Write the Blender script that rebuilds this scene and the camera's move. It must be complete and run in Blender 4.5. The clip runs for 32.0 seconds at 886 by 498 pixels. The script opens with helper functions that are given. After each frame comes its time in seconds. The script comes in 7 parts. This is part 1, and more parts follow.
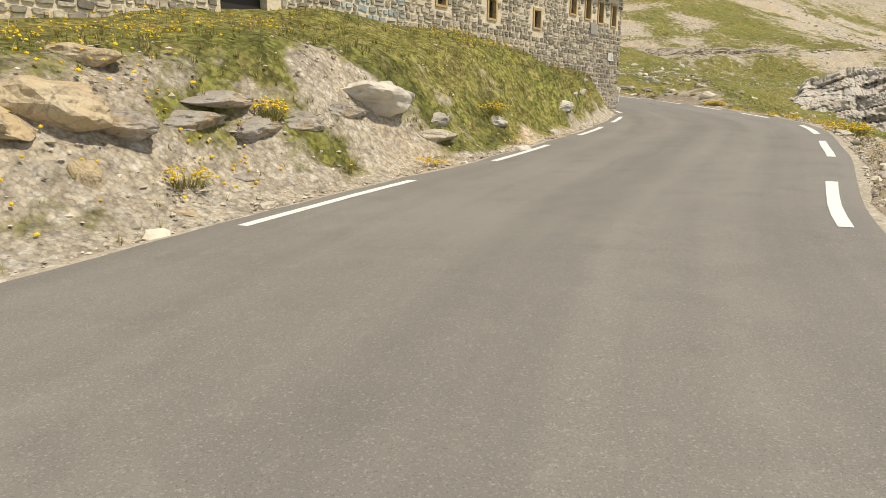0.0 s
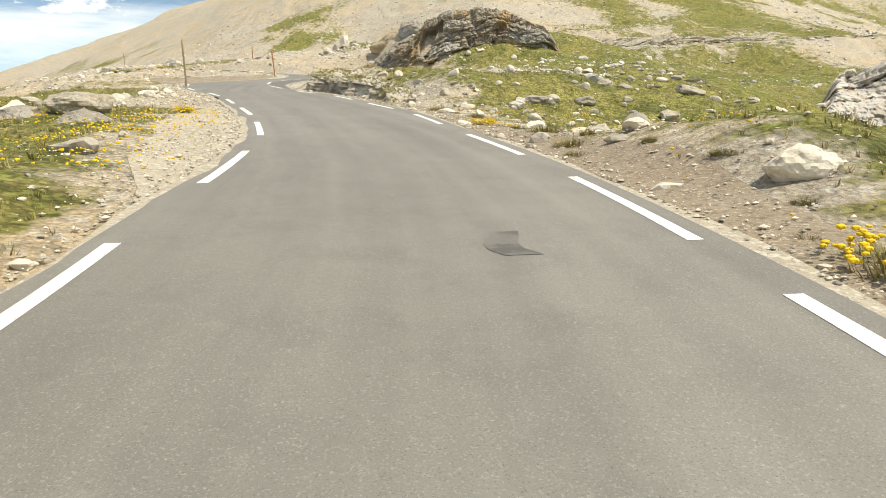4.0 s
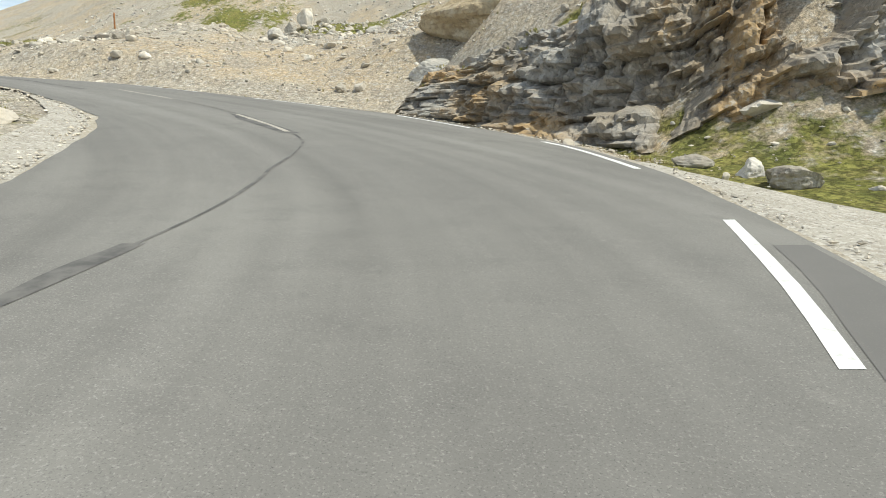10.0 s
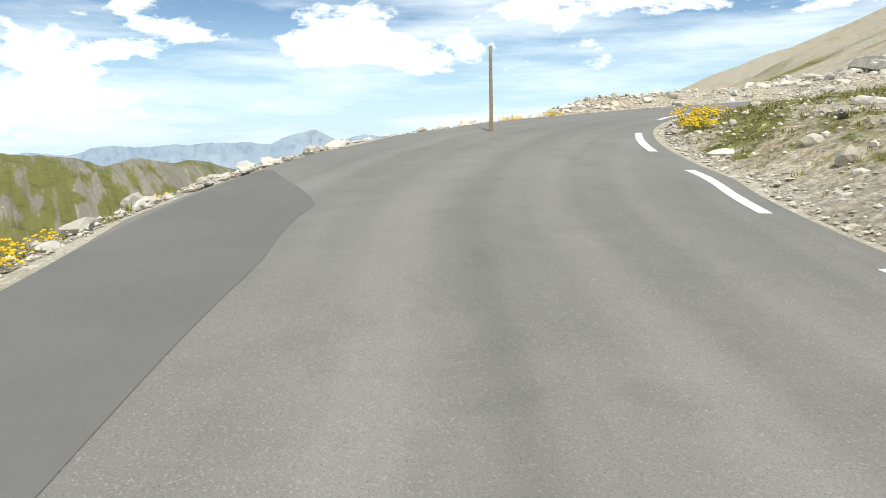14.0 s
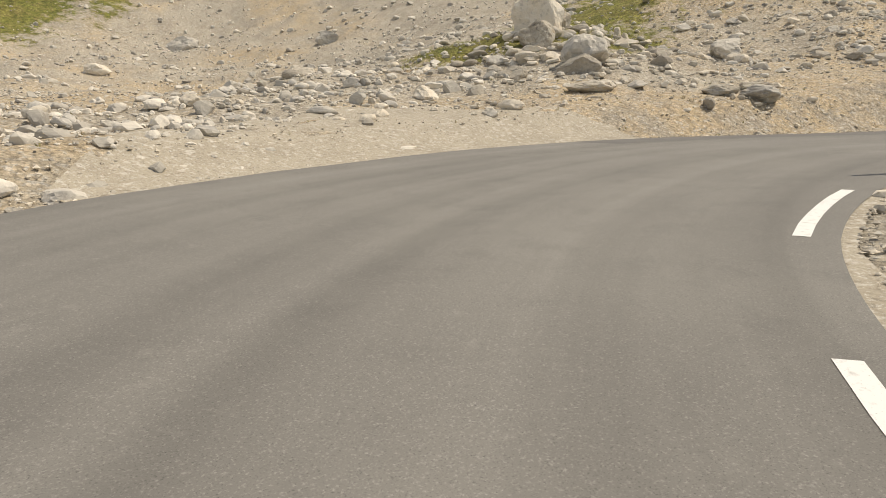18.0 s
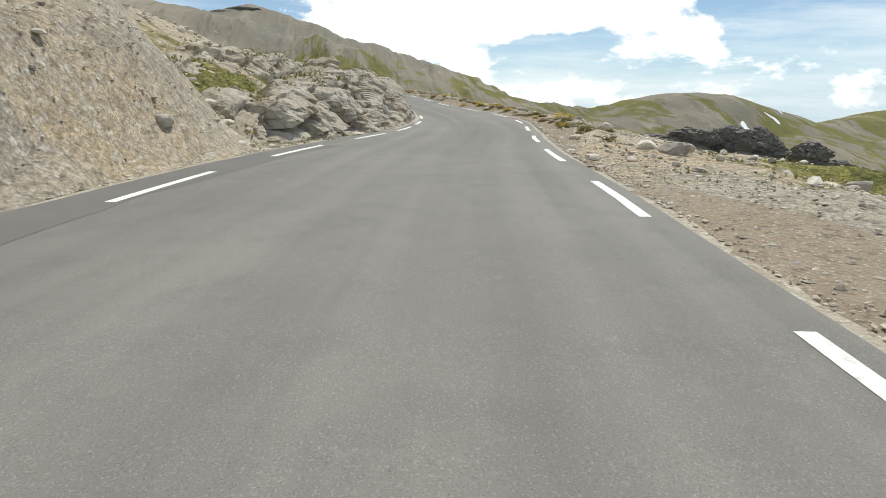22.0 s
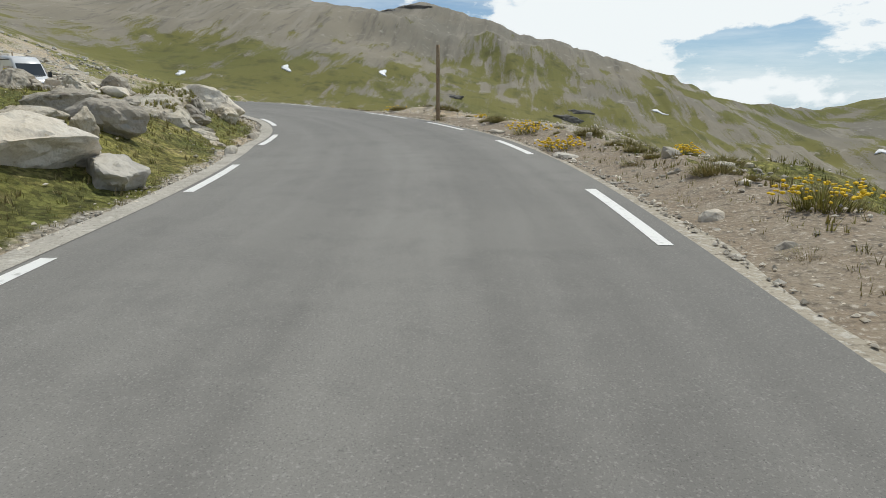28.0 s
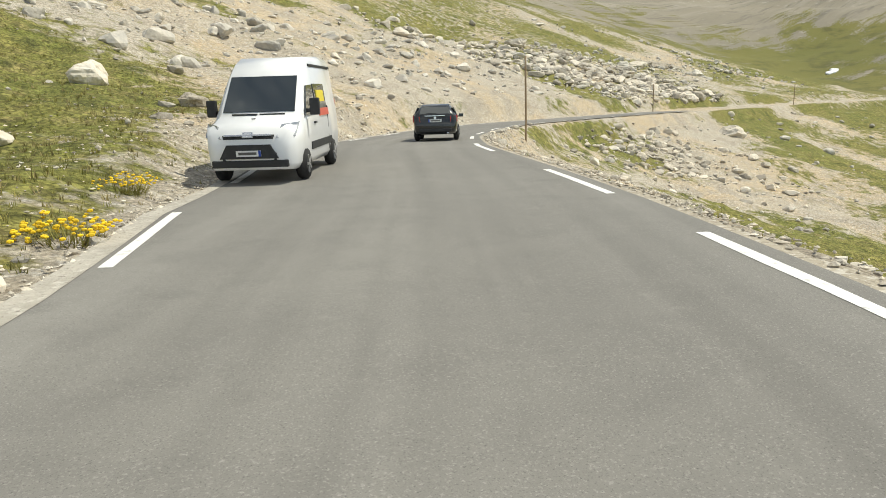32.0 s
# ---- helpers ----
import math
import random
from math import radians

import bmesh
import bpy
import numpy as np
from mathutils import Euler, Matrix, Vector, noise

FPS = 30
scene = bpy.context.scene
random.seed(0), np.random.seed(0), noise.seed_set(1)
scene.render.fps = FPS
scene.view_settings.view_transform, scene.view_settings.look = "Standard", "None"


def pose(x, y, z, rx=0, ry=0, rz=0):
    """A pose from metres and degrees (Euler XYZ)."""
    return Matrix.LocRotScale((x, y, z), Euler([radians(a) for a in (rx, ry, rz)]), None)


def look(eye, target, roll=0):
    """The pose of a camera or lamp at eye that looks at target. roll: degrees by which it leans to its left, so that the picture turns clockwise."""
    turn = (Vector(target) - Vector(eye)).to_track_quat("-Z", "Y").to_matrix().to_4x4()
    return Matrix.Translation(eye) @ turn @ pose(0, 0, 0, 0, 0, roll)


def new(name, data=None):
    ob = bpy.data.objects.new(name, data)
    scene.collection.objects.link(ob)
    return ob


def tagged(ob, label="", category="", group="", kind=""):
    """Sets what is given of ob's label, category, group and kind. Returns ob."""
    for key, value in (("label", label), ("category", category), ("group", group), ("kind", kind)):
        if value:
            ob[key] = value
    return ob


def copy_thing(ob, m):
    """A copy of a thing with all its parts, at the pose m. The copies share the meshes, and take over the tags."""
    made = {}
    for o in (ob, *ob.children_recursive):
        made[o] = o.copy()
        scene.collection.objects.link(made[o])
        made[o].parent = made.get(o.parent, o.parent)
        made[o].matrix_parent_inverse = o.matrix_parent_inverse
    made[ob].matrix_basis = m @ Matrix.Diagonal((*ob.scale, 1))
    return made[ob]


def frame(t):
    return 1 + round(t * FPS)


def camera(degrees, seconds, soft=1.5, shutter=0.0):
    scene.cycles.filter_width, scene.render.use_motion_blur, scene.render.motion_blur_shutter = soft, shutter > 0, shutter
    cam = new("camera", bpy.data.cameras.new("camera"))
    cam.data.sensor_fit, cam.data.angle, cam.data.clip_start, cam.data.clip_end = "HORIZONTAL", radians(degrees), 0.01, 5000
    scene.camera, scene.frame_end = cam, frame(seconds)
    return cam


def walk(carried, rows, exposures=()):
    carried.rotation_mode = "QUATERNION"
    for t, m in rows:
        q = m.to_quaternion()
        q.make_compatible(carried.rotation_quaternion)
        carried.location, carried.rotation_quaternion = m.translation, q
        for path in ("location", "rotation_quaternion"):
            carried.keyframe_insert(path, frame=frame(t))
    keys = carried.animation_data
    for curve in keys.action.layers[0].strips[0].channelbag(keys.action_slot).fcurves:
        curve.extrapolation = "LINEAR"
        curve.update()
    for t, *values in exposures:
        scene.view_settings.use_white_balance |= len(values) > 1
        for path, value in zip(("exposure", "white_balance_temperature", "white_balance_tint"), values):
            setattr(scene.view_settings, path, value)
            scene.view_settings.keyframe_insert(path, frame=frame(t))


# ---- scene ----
# ---- the drive: seconds, x, y, z, heading, pitch and lean of the camera ----
DRIVE = [
    (0, 0.11, -0.21, 0.09, 91.91, -11.42, -0.41),
    (0.5, 0.61, 3.58, 0.32, 79.18, -11.39, -0.59),
    (1, 2.03, 7.59, 0.56, 68.85, -11.16, -0.66),
    (1.5, 3.92, 11.74, 0.84, 65.15, -11.04, -0.71),
    (2, 5.89, 15.96, 1.12, 65.92, -11.34, -0.68),
    (2.5, 7.7, 20.06, 1.38, 68.16, -11.42, -0.64),
    (3, 9.19, 24.31, 1.64, 73.32, -11.13, -0.38),
    (3.5, 10.11, 28.87, 1.91, 80.97, -11.33, 0.23),
    (4, 10.48, 33.8, 2.23, 89.42, -11.39, 0.85),
    (4.5, 10.39, 38.91, 2.6, 95.3, -11.32, 1.07),
    (5, 9.71, 44.15, 3.02, 100.41, -11.16, 0.87),
    (5.5, 8.51, 49.55, 3.49, 104.13, -11.04, 0.61),
    (6, 6.9, 55.15, 3.97, 106.18, -10.95, 0.44),
    (6.5, 4.94, 61.02, 4.47, 107.65, -10.8, 0.47),
    (7, 2.71, 67.1, 4.99, 110.13, -10.39, 0.68),
    (7.5, 0.41, 73.23, 5.52, 110.64, -10.26, 0.62),
    (8, -1.54, 79.39, 6.05, 106.12, -10.4, 0),
    (8.5, -2.65, 85.52, 6.66, 98.21, -9.93, -1.53),
    (9, -2.81, 91.49, 7.22, 88.46, -9.8, -2.25),
    (9.5, -2.3, 97.09, 7.69, 83.24, -10.71, -2.05),
    (10, -1.58, 102.38, 8.08, 83.8, -11.56, -1.19),
    (10.5, -1.25, 107.6, 8.4, 90.75, -11.73, -0.13),
    (11, -1.98, 112.87, 8.82, 102.86, -10.74, 0.77),
    (11.5, -4.08, 118.06, 9.32, 115.1, -9.91, 1.25),
    (12, -7.57, 123.02, 9.84, 127.33, -10.25, 1.5),
    (12.5, -11.94, 127.42, 10.47, 137.43, -10.13, 1.42),
    (13, -16.75, 131.05, 10.95, 143.87, -10.39, 1.23),
    (13.5, -21.65, 134.13, 11.18, 145.54, -11.39, 1.04),
    (14, -26.47, 136.86, 11.52, 147.05, -10.75, 0.67),
    (14.5, -30.93, 139.48, 11.88, 144.47, -10.08, 0.39),
    (15, -34.77, 142.29, 12.29, 135.39, -10.1, 0.28),
    (15.5, -37.8, 145.47, 12.71, 122.82, -10.63, 0.35),
    (16, -40, 149.01, 13.02, 111.57, -10.74, 0.54),
    (16.5, -41.09, 152.73, 13.34, 98.54, -10.9, 0.53),
    (17, -41.18, 156.49, 13.64, 85.13, -10.97, 0.19),
    (17.5, -40.22, 160.16, 13.93, 71.43, -11.28, 0.01),
    (18, -38.46, 163.71, 14.26, 56.61, -11.41, -0.13),
    (18.5, -35.87, 166.85, 14.56, 41.84, -11.55, -0.27),
    (19, -32.29, 169.27, 14.8, 26.42, -11.97, -0.13),
    (19.5, -27.83, 170.9, 15.03, 14.5, -12.62, -0.03),
    (20, -22.78, 171.59, 15.23, 4.68, -12.94, -0.04),
    (20.5, -17.16, 171.3, 15.31, -1.91, -13.16, -0.23),
    (21, -10.99, 170.35, 15.42, -6.24, -13.42, -0.57),
    (21.5, -4.35, 169.18, 15.53, -7.76, -13.37, -0.79),
    (22, 2.66, 167.94, 15.61, -9.09, -13.32, -0.74),
    (22.5, 9.97, 166.52, 15.66, -10.41, -13.46, -0.64),
    (23, 17.46, 164.91, 15.72, -11.35, -13.47, -0.7),
    (23.5, 24.91, 163, 15.72, -12.22, -13.54, -0.68),
    (24, 32.17, 161.13, 15.73, -11.25, -12.81, -0.52),
    (24.5, 39.19, 159.84, 15.76, -7.08, -12.98, -0.33),
    (25, 45.99, 159.35, 15.86, -1.22, -13.13, -0.09),
    (25.5, 52.75, 159.47, 16.03, 3.59, -13.26, 0.17),
    (26, 59.64, 159.83, 16.27, 5.13, -13.14, 0.23),
    (26.5, 66.74, 160.25, 16.56, 5.2, -12.98, 0.2),
    (27, 74.04, 160.7, 16.86, 5.48, -12.92, 0.14),
    (27.5, 81.42, 161.21, 17.13, 6.07, -13.04, 0.07),
    (28, 88.75, 161.78, 17.34, 6.19, -13.36, -0.04),
    (28.5, 95.7, 162.44, 17.47, 6.5, -13.64, -0.17),
    (29, 102, 163.36, 17.58, 9.46, -13.67, -0.32),
    (29.5, 107.5, 164.69, 17.69, 16.72, -13.14, -0.4),
    (30, 112.21, 166.28, 17.81, 25.93, -12.39, -0.28),
    (30.5, 116.15, 168.44, 17.96, 35.29, -11.82, 0.19),
    (31, 119.54, 171.26, 18.16, 45.17, -11.66, 0.75),
    (31.5, 122.53, 174.68, 18.37, 51.63, -11.84, 1.24),
    (32, 125.19, 178.7, 18.55, 58.23, -12.41, 1.68)
]


def drive_pose(x, y, z, heading, pitch, lean):
    a, b = radians(heading), radians(pitch)
    eye = Vector((x, y, z))
    return look(eye, eye + Vector((math.cos(a) * math.cos(b), math.sin(a) * math.cos(b), math.sin(b))), -lean)


cam = camera(68.6, 32.0, 0.9, 0.0)
walk(cam, [(r[0], drive_pose(*r[1:])) for r in DRIVE],
     [(0.0, 0.1, 7700, 9), (2.0, 0.25, 7600, 7), (4.0, 0.4, 7400, 5), (7.0, 0.3, 6900, 8), (9.0, 0.2, 6700, 4), (12.0, 0.27, 6500, 1), (13.5, 0.27, 6500, 2), (16.0, -0.15, 7200, 7), (17.0, -0.2, 7400, 8), (18.0, -0.1, 7600, 10),
      (20.0, 0.25, 6900, 7), (21.0, 0.1, 6800, 6), (22.0, -0.05, 6600, 5), (24.0, -0.2, 6400, 4), (28.0, -0.35, 6400, 5), (30.0, -0.05, 6600, 3), (32.0, 0.17, 7000, 3)])

# ---- sky and sun ----
SUN_AZ, SUN_EL = -25.0, 60.0
BANK_AZ = -13.0
world = bpy.data.worlds.new("mountain_sky")
scene.world = world
world.use_nodes = True


def node(tree, kind, **sets):
    n = tree.nodes.new(kind)
    for key, value in sets.items():
        if key == "noise_dimensions":
            n.noise_dimensions = value
        elif key == "blend_type":
            n.blend_type = value
        elif key == "operation":
            n.operation = value
        elif key == "data_type":
            n.data_type = value
    return n


def build_sky():
    t = world.node_tree
    t.nodes.clear()
    out = t.nodes.new("ShaderNodeOutputWorld")
    bg = t.nodes.new("ShaderNodeBackground")
    sky = t.nodes.new("ShaderNodeTexSky")
    sky.sky_type, sky.sun_disc = "NISHITA", False
    sky.sun_elevation, sky.sun_rotation = radians(SUN_EL), radians(90 - SUN_AZ)
    sky.altitude, sky.air_density, sky.dust_density, sky.ozone_density = 2600, 1.0, 0.25, 2.2
    co = t.nodes.new("ShaderNodeTexCoord")
    flat = t.nodes.new("ShaderNodeMapping")
    flat.inputs["Scale"].default_value = (1.0, 1.0, 2.2)
    flat.inputs["Location"].default_value = CLOUD_SHIFT
    t.links.new(co.outputs["Generated"], flat.inputs["Vector"])
    big = node(t, "ShaderNodeTexNoise")
    big.inputs["Scale"].default_value, big.inputs["Detail"].default_value = 4.2, 10
    big.inputs["Roughness"].default_value, big.inputs["Distortion"].default_value = 0.6, 0.15
    t.links.new(flat.outputs["Vector"], big.inputs["Vector"])
    ramp = t.nodes.new("ShaderNodeValToRGB")
    ramp.color_ramp.elements[0].position, ramp.color_ramp.elements[1].position = 0.56, 0.6
    # a bank of cumulus over the far valley, thinning upwards
    toward = node(t, "ShaderNodeVectorMath", operation="DOT_PRODUCT")
    toward.inputs[1].default_value = CLOUD_BANK
    t.links.new(co.outputs["Generated"], toward.inputs[0])
    swell = t.nodes.new("ShaderNodeMapRange")
    swell.inputs["From Min"].default_value, swell.inputs["From Max"].default_value = 0.90, 0.985
    swell.inputs["To Min"].default_value, swell.inputs["To Max"].default_value = 0.0, 0.15
    t.links.new(toward.outputs["Value"], swell.inputs["Value"])
    add = node(t, "ShaderNodeMath", operation="ADD")
    t.links.new(big.outputs["Fac"], add.inputs[0])
    t.links.new(swell.outputs[0], add.inputs[1])
    t.links.new(add.outputs[0], ramp.inputs["Fac"])
    streak = t.nodes.new("ShaderNodeMapping")
    streak.inputs["Scale"].default_value = (1.2, 1.2, 9.0)
    t.links.new(co.outputs["Generated"], streak.inputs["Vector"])
    veil = node(t, "ShaderNodeTexNoise")
    veil.inputs["Scale"].default_value, veil.inputs["Detail"].default_value = 2.2, 8
    veil.inputs["Roughness"].default_value = 0.62
    t.links.new(streak.outputs["Vector"], veil.inputs["Vector"])
    vr = t.nodes.new("ShaderNodeValToRGB")
    vr.color_ramp.elements[0].position, vr.color_ramp.elements[1].position = 0.42, 0.75
    vr.color_ramp.elements[1].color = (0.75, 0.75, 0.75, 1)
    t.links.new(veil.outputs["Fac"], vr.inputs["Fac"])
    both = node(t, "ShaderNodeMixRGB", blend_type="SCREEN")
    both.inputs[0].default_value = 1.0
    t.links.new(ramp.outputs["Color"], both.inputs[1])
    t.links.new(vr.outputs["Color"], both.inputs[2])
    mix = node(t, "ShaderNodeMixRGB")
    mix.inputs[2].default_value = (11.5, 11.7, 12.0, 1)
    t.links.new(both.outputs[0], mix.inputs[0])
    t.links.new(mix.outputs[0], bg.inputs["Color"])
    # pale air near the horizon
    level = t.nodes.new("ShaderNodeSeparateXYZ")
    t.links.new(co.outputs["Generated"], level.inputs[0])
    low = t.nodes.new("ShaderNodeMapRange")
    low.inputs["From Min"].default_value, low.inputs["From Max"].default_value = 0.0, 0.16
    low.inputs["To Min"].default_value, low.inputs["To Max"].default_value = 0.75, 0.0
    t.links.new(level.outputs["Z"], low.inputs["Value"])
    air = node(t, "ShaderNodeMixRGB")
    air.inputs[2].default_value = (5.6, 7.4, 9.2, 1)
    t.links.new(low.outputs[0], air.inputs[0])
    t.links.new(sky.outputs["Color"], air.inputs[1])
    t.links.new(air.outputs[0], mix.inputs[1])
    bg.inputs["Strength"].default_value = 0.10
    t.links.new(bg.outputs[0], out.inputs["Surface"])


CLOUD_SHIFT = (0.9, 0.35, 0.1)
CLOUD_BANK = Vector((math.cos(radians(BANK_AZ)), math.sin(radians(BANK_AZ)), 0.12)).normalized()
build_sky()
sun = new("sun", bpy.data.lights.new("sun", "SUN"))
sun.data.energy, sun.data.angle, sun.data.color = 3.6, radians(0.53), (1.0, 0.955, 0.88)
_a, _e = radians(SUN_AZ), radians(SUN_EL)
sun.matrix_world = look((0, 0, 300), Vector((0, 0, 300)) - Vector((math.cos(_a) * math.cos(_e), math.sin(_a) * math.cos(_e), math.sin(_e))))

# ---- materials ----


def material(name, base, rough=0.9, metal=0.0, spots=(), bump=0.0, bump_scale=20.0, coat=0.0, spread=0.0, cracks=0.0):
    """base colour with noise layers: spots = (scale, colour, low, high) each mixed over the last in object space."""
    m = bpy.data.materials.new(name)
    m.use_nodes = True
    t = m.node_tree
    b = t.nodes["Principled BSDF"]
    b.inputs["Roughness"].default_value, b.inputs["Metallic"].default_value = rough, metal
    b.inputs["Coat Weight"].default_value = coat
    co = t.nodes.new("ShaderNodeTexCoord")
    rgb = t.nodes.new("ShaderNodeRGB")
    rgb.outputs[0].default_value = (*base, 1)
    last = rgb.outputs[0]
    for scale, colour, low, high in spots:
        n = t.nodes.new("ShaderNodeTexNoise")
        n.inputs["Scale"].default_value, n.inputs["Detail"].default_value, n.inputs["Roughness"].default_value = scale, 6, 0.6
        t.links.new(co.outputs["Object"], n.inputs["Vector"])
        r = t.nodes.new("ShaderNodeMapRange")
        r.inputs["From Min"].default_value, r.inputs["From Max"].default_value = low, high
        t.links.new(n.outputs["Fac"], r.inputs["Value"])
        x = t.nodes.new("ShaderNodeMixRGB")
        x.inputs[2].default_value = (*colour, 1)
        t.links.new(r.outputs[0], x.inputs[0])
        t.links.new(last, x.inputs[1])
        last = x.outputs[0]
    if cracks:
        shift = t.nodes.new("ShaderNodeTexNoise")
        shift.inputs["Scale"].default_value = cracks * 1.3
        t.links.new(co.outputs["Object"], shift.inputs["Vector"])
        warp = t.nodes.new("ShaderNodeVectorMath")
        warp.operation = "MULTIPLY_ADD"
        warp.inputs[1].default_value = (1.1 / cracks,) * 3
        t.links.new(shift.outputs["Color"], warp.inputs[0])
        t.links.new(co.outputs["Object"], warp.inputs[2])
        for scale, width, strength in ((cracks, 0.02, 0.38), (cracks * 3.1, 0.04, 0.2)):
            v = t.nodes.new("ShaderNodeTexVoronoi")
            v.feature = "DISTANCE_TO_EDGE"
            v.inputs["Scale"].default_value = scale
            t.links.new(warp.outputs[0], v.inputs["Vector"])
            r = t.nodes.new("ShaderNodeMapRange")
            r.inputs["From Min"].default_value, r.inputs["From Max"].default_value = 0.0, width
            r.inputs["To Min"].default_value, r.inputs["To Max"].default_value = strength, 0.0
            t.links.new(v.outputs["Distance"], r.inputs["Value"])
            x = t.nodes.new("ShaderNodeMixRGB")
            x.inputs[2].default_value = (0.075, 0.065, 0.05, 1)
            t.links.new(r.outputs[0], x.inputs[0])
            t.links.new(last, x.inputs[1])
            last = x.outputs[0]
    if spread:
        info = t.nodes.new("ShaderNodeObjectInfo")
        geo = t.nodes.new("ShaderNodeNewGeometry")
        add = t.nodes.new("ShaderNodeMath")
        add.operation = "ADD"
        t.links.new(info.outputs["Random"], add.inputs[0])
        t.links.new(geo.outputs["Random Per Island"], add.inputs[1])
        fr = t.nodes.new("ShaderNodeMath")
        fr.operation = "FRACT"
        t.links.new(add.outputs[0], fr.inputs[0])
        r = t.nodes.new("ShaderNodeMapRange")
        r.inputs["To Min"].default_value, r.inputs["To Max"].default_value = 1 - spread, 1 + spread
        t.links.new(fr.outputs[0], r.inputs["Value"])
        hs = t.nodes.new("ShaderNodeHueSaturation")
        t.links.new(r.outputs[0], hs.inputs["Value"])
        t.links.new(last, hs.inputs["Color"])
        last = hs.outputs[0]
    t.links.new(last, b.inputs["Base Color"])
    if bump:
        n = t.nodes.new("ShaderNodeTexNoise")
        n.inputs["Scale"].default_value, n.inputs["Detail"].default_value = bump_scale, 5
        t.links.new(co.outputs["Object"], n.inputs["Vector"])
        bp = t.nodes.new("ShaderNodeBump")
        bp.inputs["Strength"].default_value, bp.inputs["Distance"].default_value = bump, 0.5 / bump_scale
        t.links.new(n.outputs["Fac"], bp.inputs["Height"])
        t.links.new(bp.outputs[0], b.inputs["Normal"])
    return m


M_ASPHALT = material("asphalt", (0.19, 0.181, 0.165), 0.88, spots=((0.22, (0.22, 0.21, 0.19), 0.42, 0.66), (1.3, (0.165, 0.157, 0.144), 0.5, 0.8), (4.5, (0.22, 0.21, 0.19), 0.58, 0.75), (30.0, (0.25, 0.24, 0.22), 0.57, 0.72), (60.0, (0.31, 0.295, 0.27), 0.55, 0.72), (85.0, (0.10, 0.096, 0.09), 0.55, 0.72)), bump=0.25, bump_scale=110)
M_PATCH = material("dark_asphalt", (0.145, 0.139, 0.13), 0.87, spots=((0.6, (0.165, 0.157, 0.146), 0.42, 0.66), (60.0, (0.2, 0.19, 0.175), 0.56, 0.78)), bump=0.2, bump_scale=120)
M_TAR = material("tar_seam", (0.095, 0.091, 0.086), 0.82, spots=((2.5, (0.165, 0.157, 0.144), 0.42, 0.58),))
M_PAINT = material("road_paint", (0.8, 0.79, 0.76), 0.7, spots=((9.0, (0.5, 0.49, 0.46), 0.55, 0.72), (45.0, (0.36, 0.35, 0.33), 0.62, 0.75)))
M_GRAVEL = material("pale_gravel", (0.42, 0.385, 0.325), 0.95, spots=((1.2, (0.36, 0.325, 0.27), 0.45, 0.62), (7.0, (0.53, 0.50, 0.445), 0.53, 0.6), (12.0, (0.20, 0.18, 0.15), 0.56, 0.64), (22.0, (0.58, 0.55, 0.495), 0.56, 0.64)), bump=1.0, bump_scale=16)
M_DUST = material("tan_dust", (0.42, 0.37, 0.29), 0.96, spots=((0.8, (0.35, 0.305, 0.235), 0.45, 0.66), (6.0, (0.54, 0.50, 0.43), 0.54, 0.62), (11.0, (0.25, 0.215, 0.165), 0.56, 0.66), (24.0, (0.56, 0.53, 0.47), 0.57, 0.66)), bump=1.0, bump_scale=14)
M_SOIL = material("brown_gravel_soil", (0.275, 0.215, 0.15), 0.97, spots=((2.0, (0.30, 0.25, 0.185), 0.4, 0.65), (7.0, (0.15, 0.122, 0.09), 0.52, 0.66), (16.0, (0.48, 0.42, 0.34), 0.56, 0.66), (26.0, (0.16, 0.135, 0.105), 0.56, 0.68)), bump=1.0, bump_scale=16)
M_STONE = material("pale_limestone", (0.54, 0.48, 0.39), 0.92, spots=((1.1, (0.57, 0.53, 0.46), 0.42, 0.66), (4.0, (0.32, 0.285, 0.24), 0.54, 0.74), (14.0, (0.42, 0.34, 0.235), 0.58, 0.76)), bump=0.7, bump_scale=7, spread=0.42)
M_ROCK = material("grey_layered_rock", (0.29, 0.26, 0.215), 0.93, spots=((0.35, (0.38, 0.37, 0.355), 0.47, 0.6), (2.2, (0.13, 0.11, 0.09), 0.54, 0.66), (0.8, (0.40, 0.30, 0.18), 0.53, 0.68), (7.0, (0.50, 0.455, 0.385), 0.56, 0.68), (14.0, (0.13, 0.112, 0.092), 0.57, 0.7)), bump=1.0, bump_scale=4, cracks=0.55)
M_OCHRE = material("ochre_rock", (0.47, 0.37, 0.23), 0.92, spots=((0.9, (0.56, 0.48, 0.35), 0.45, 0.66), (2.2, (0.30, 0.22, 0.135), 0.52, 0.7), (7.0, (0.20, 0.155, 0.105), 0.57, 0.72)), bump=1.0, bump_scale=5, cracks=0.9)
M_PALE = material("white_rock", (0.60, 0.555, 0.48), 0.92, spots=((1.3, (0.42, 0.40, 0.37), 0.46, 0.7), (5.0, (0.30, 0.27, 0.23), 0.58, 0.78)), bump=0.6, bump_scale=6, spread=0.3)
M_WALL = material("lime_mortar", (0.68, 0.60, 0.46), 0.95, spots=((1.2, (0.56, 0.49, 0.37), 0.45, 0.7), (8.0, (0.76, 0.70, 0.57), 0.5, 0.72)), bump=0.8, bump_scale=18)
M_BLOCK = material("wall_stone", (0.36, 0.325, 0.265), 0.92, spots=((2.2, (0.40, 0.36, 0.29), 0.45, 0.64), (7.0, (0.17, 0.155, 0.13), 0.52, 0.72), (20.0, (0.46, 0.415, 0.335), 0.6, 0.78)), bump=0.7, bump_scale=14, spread=0.5)
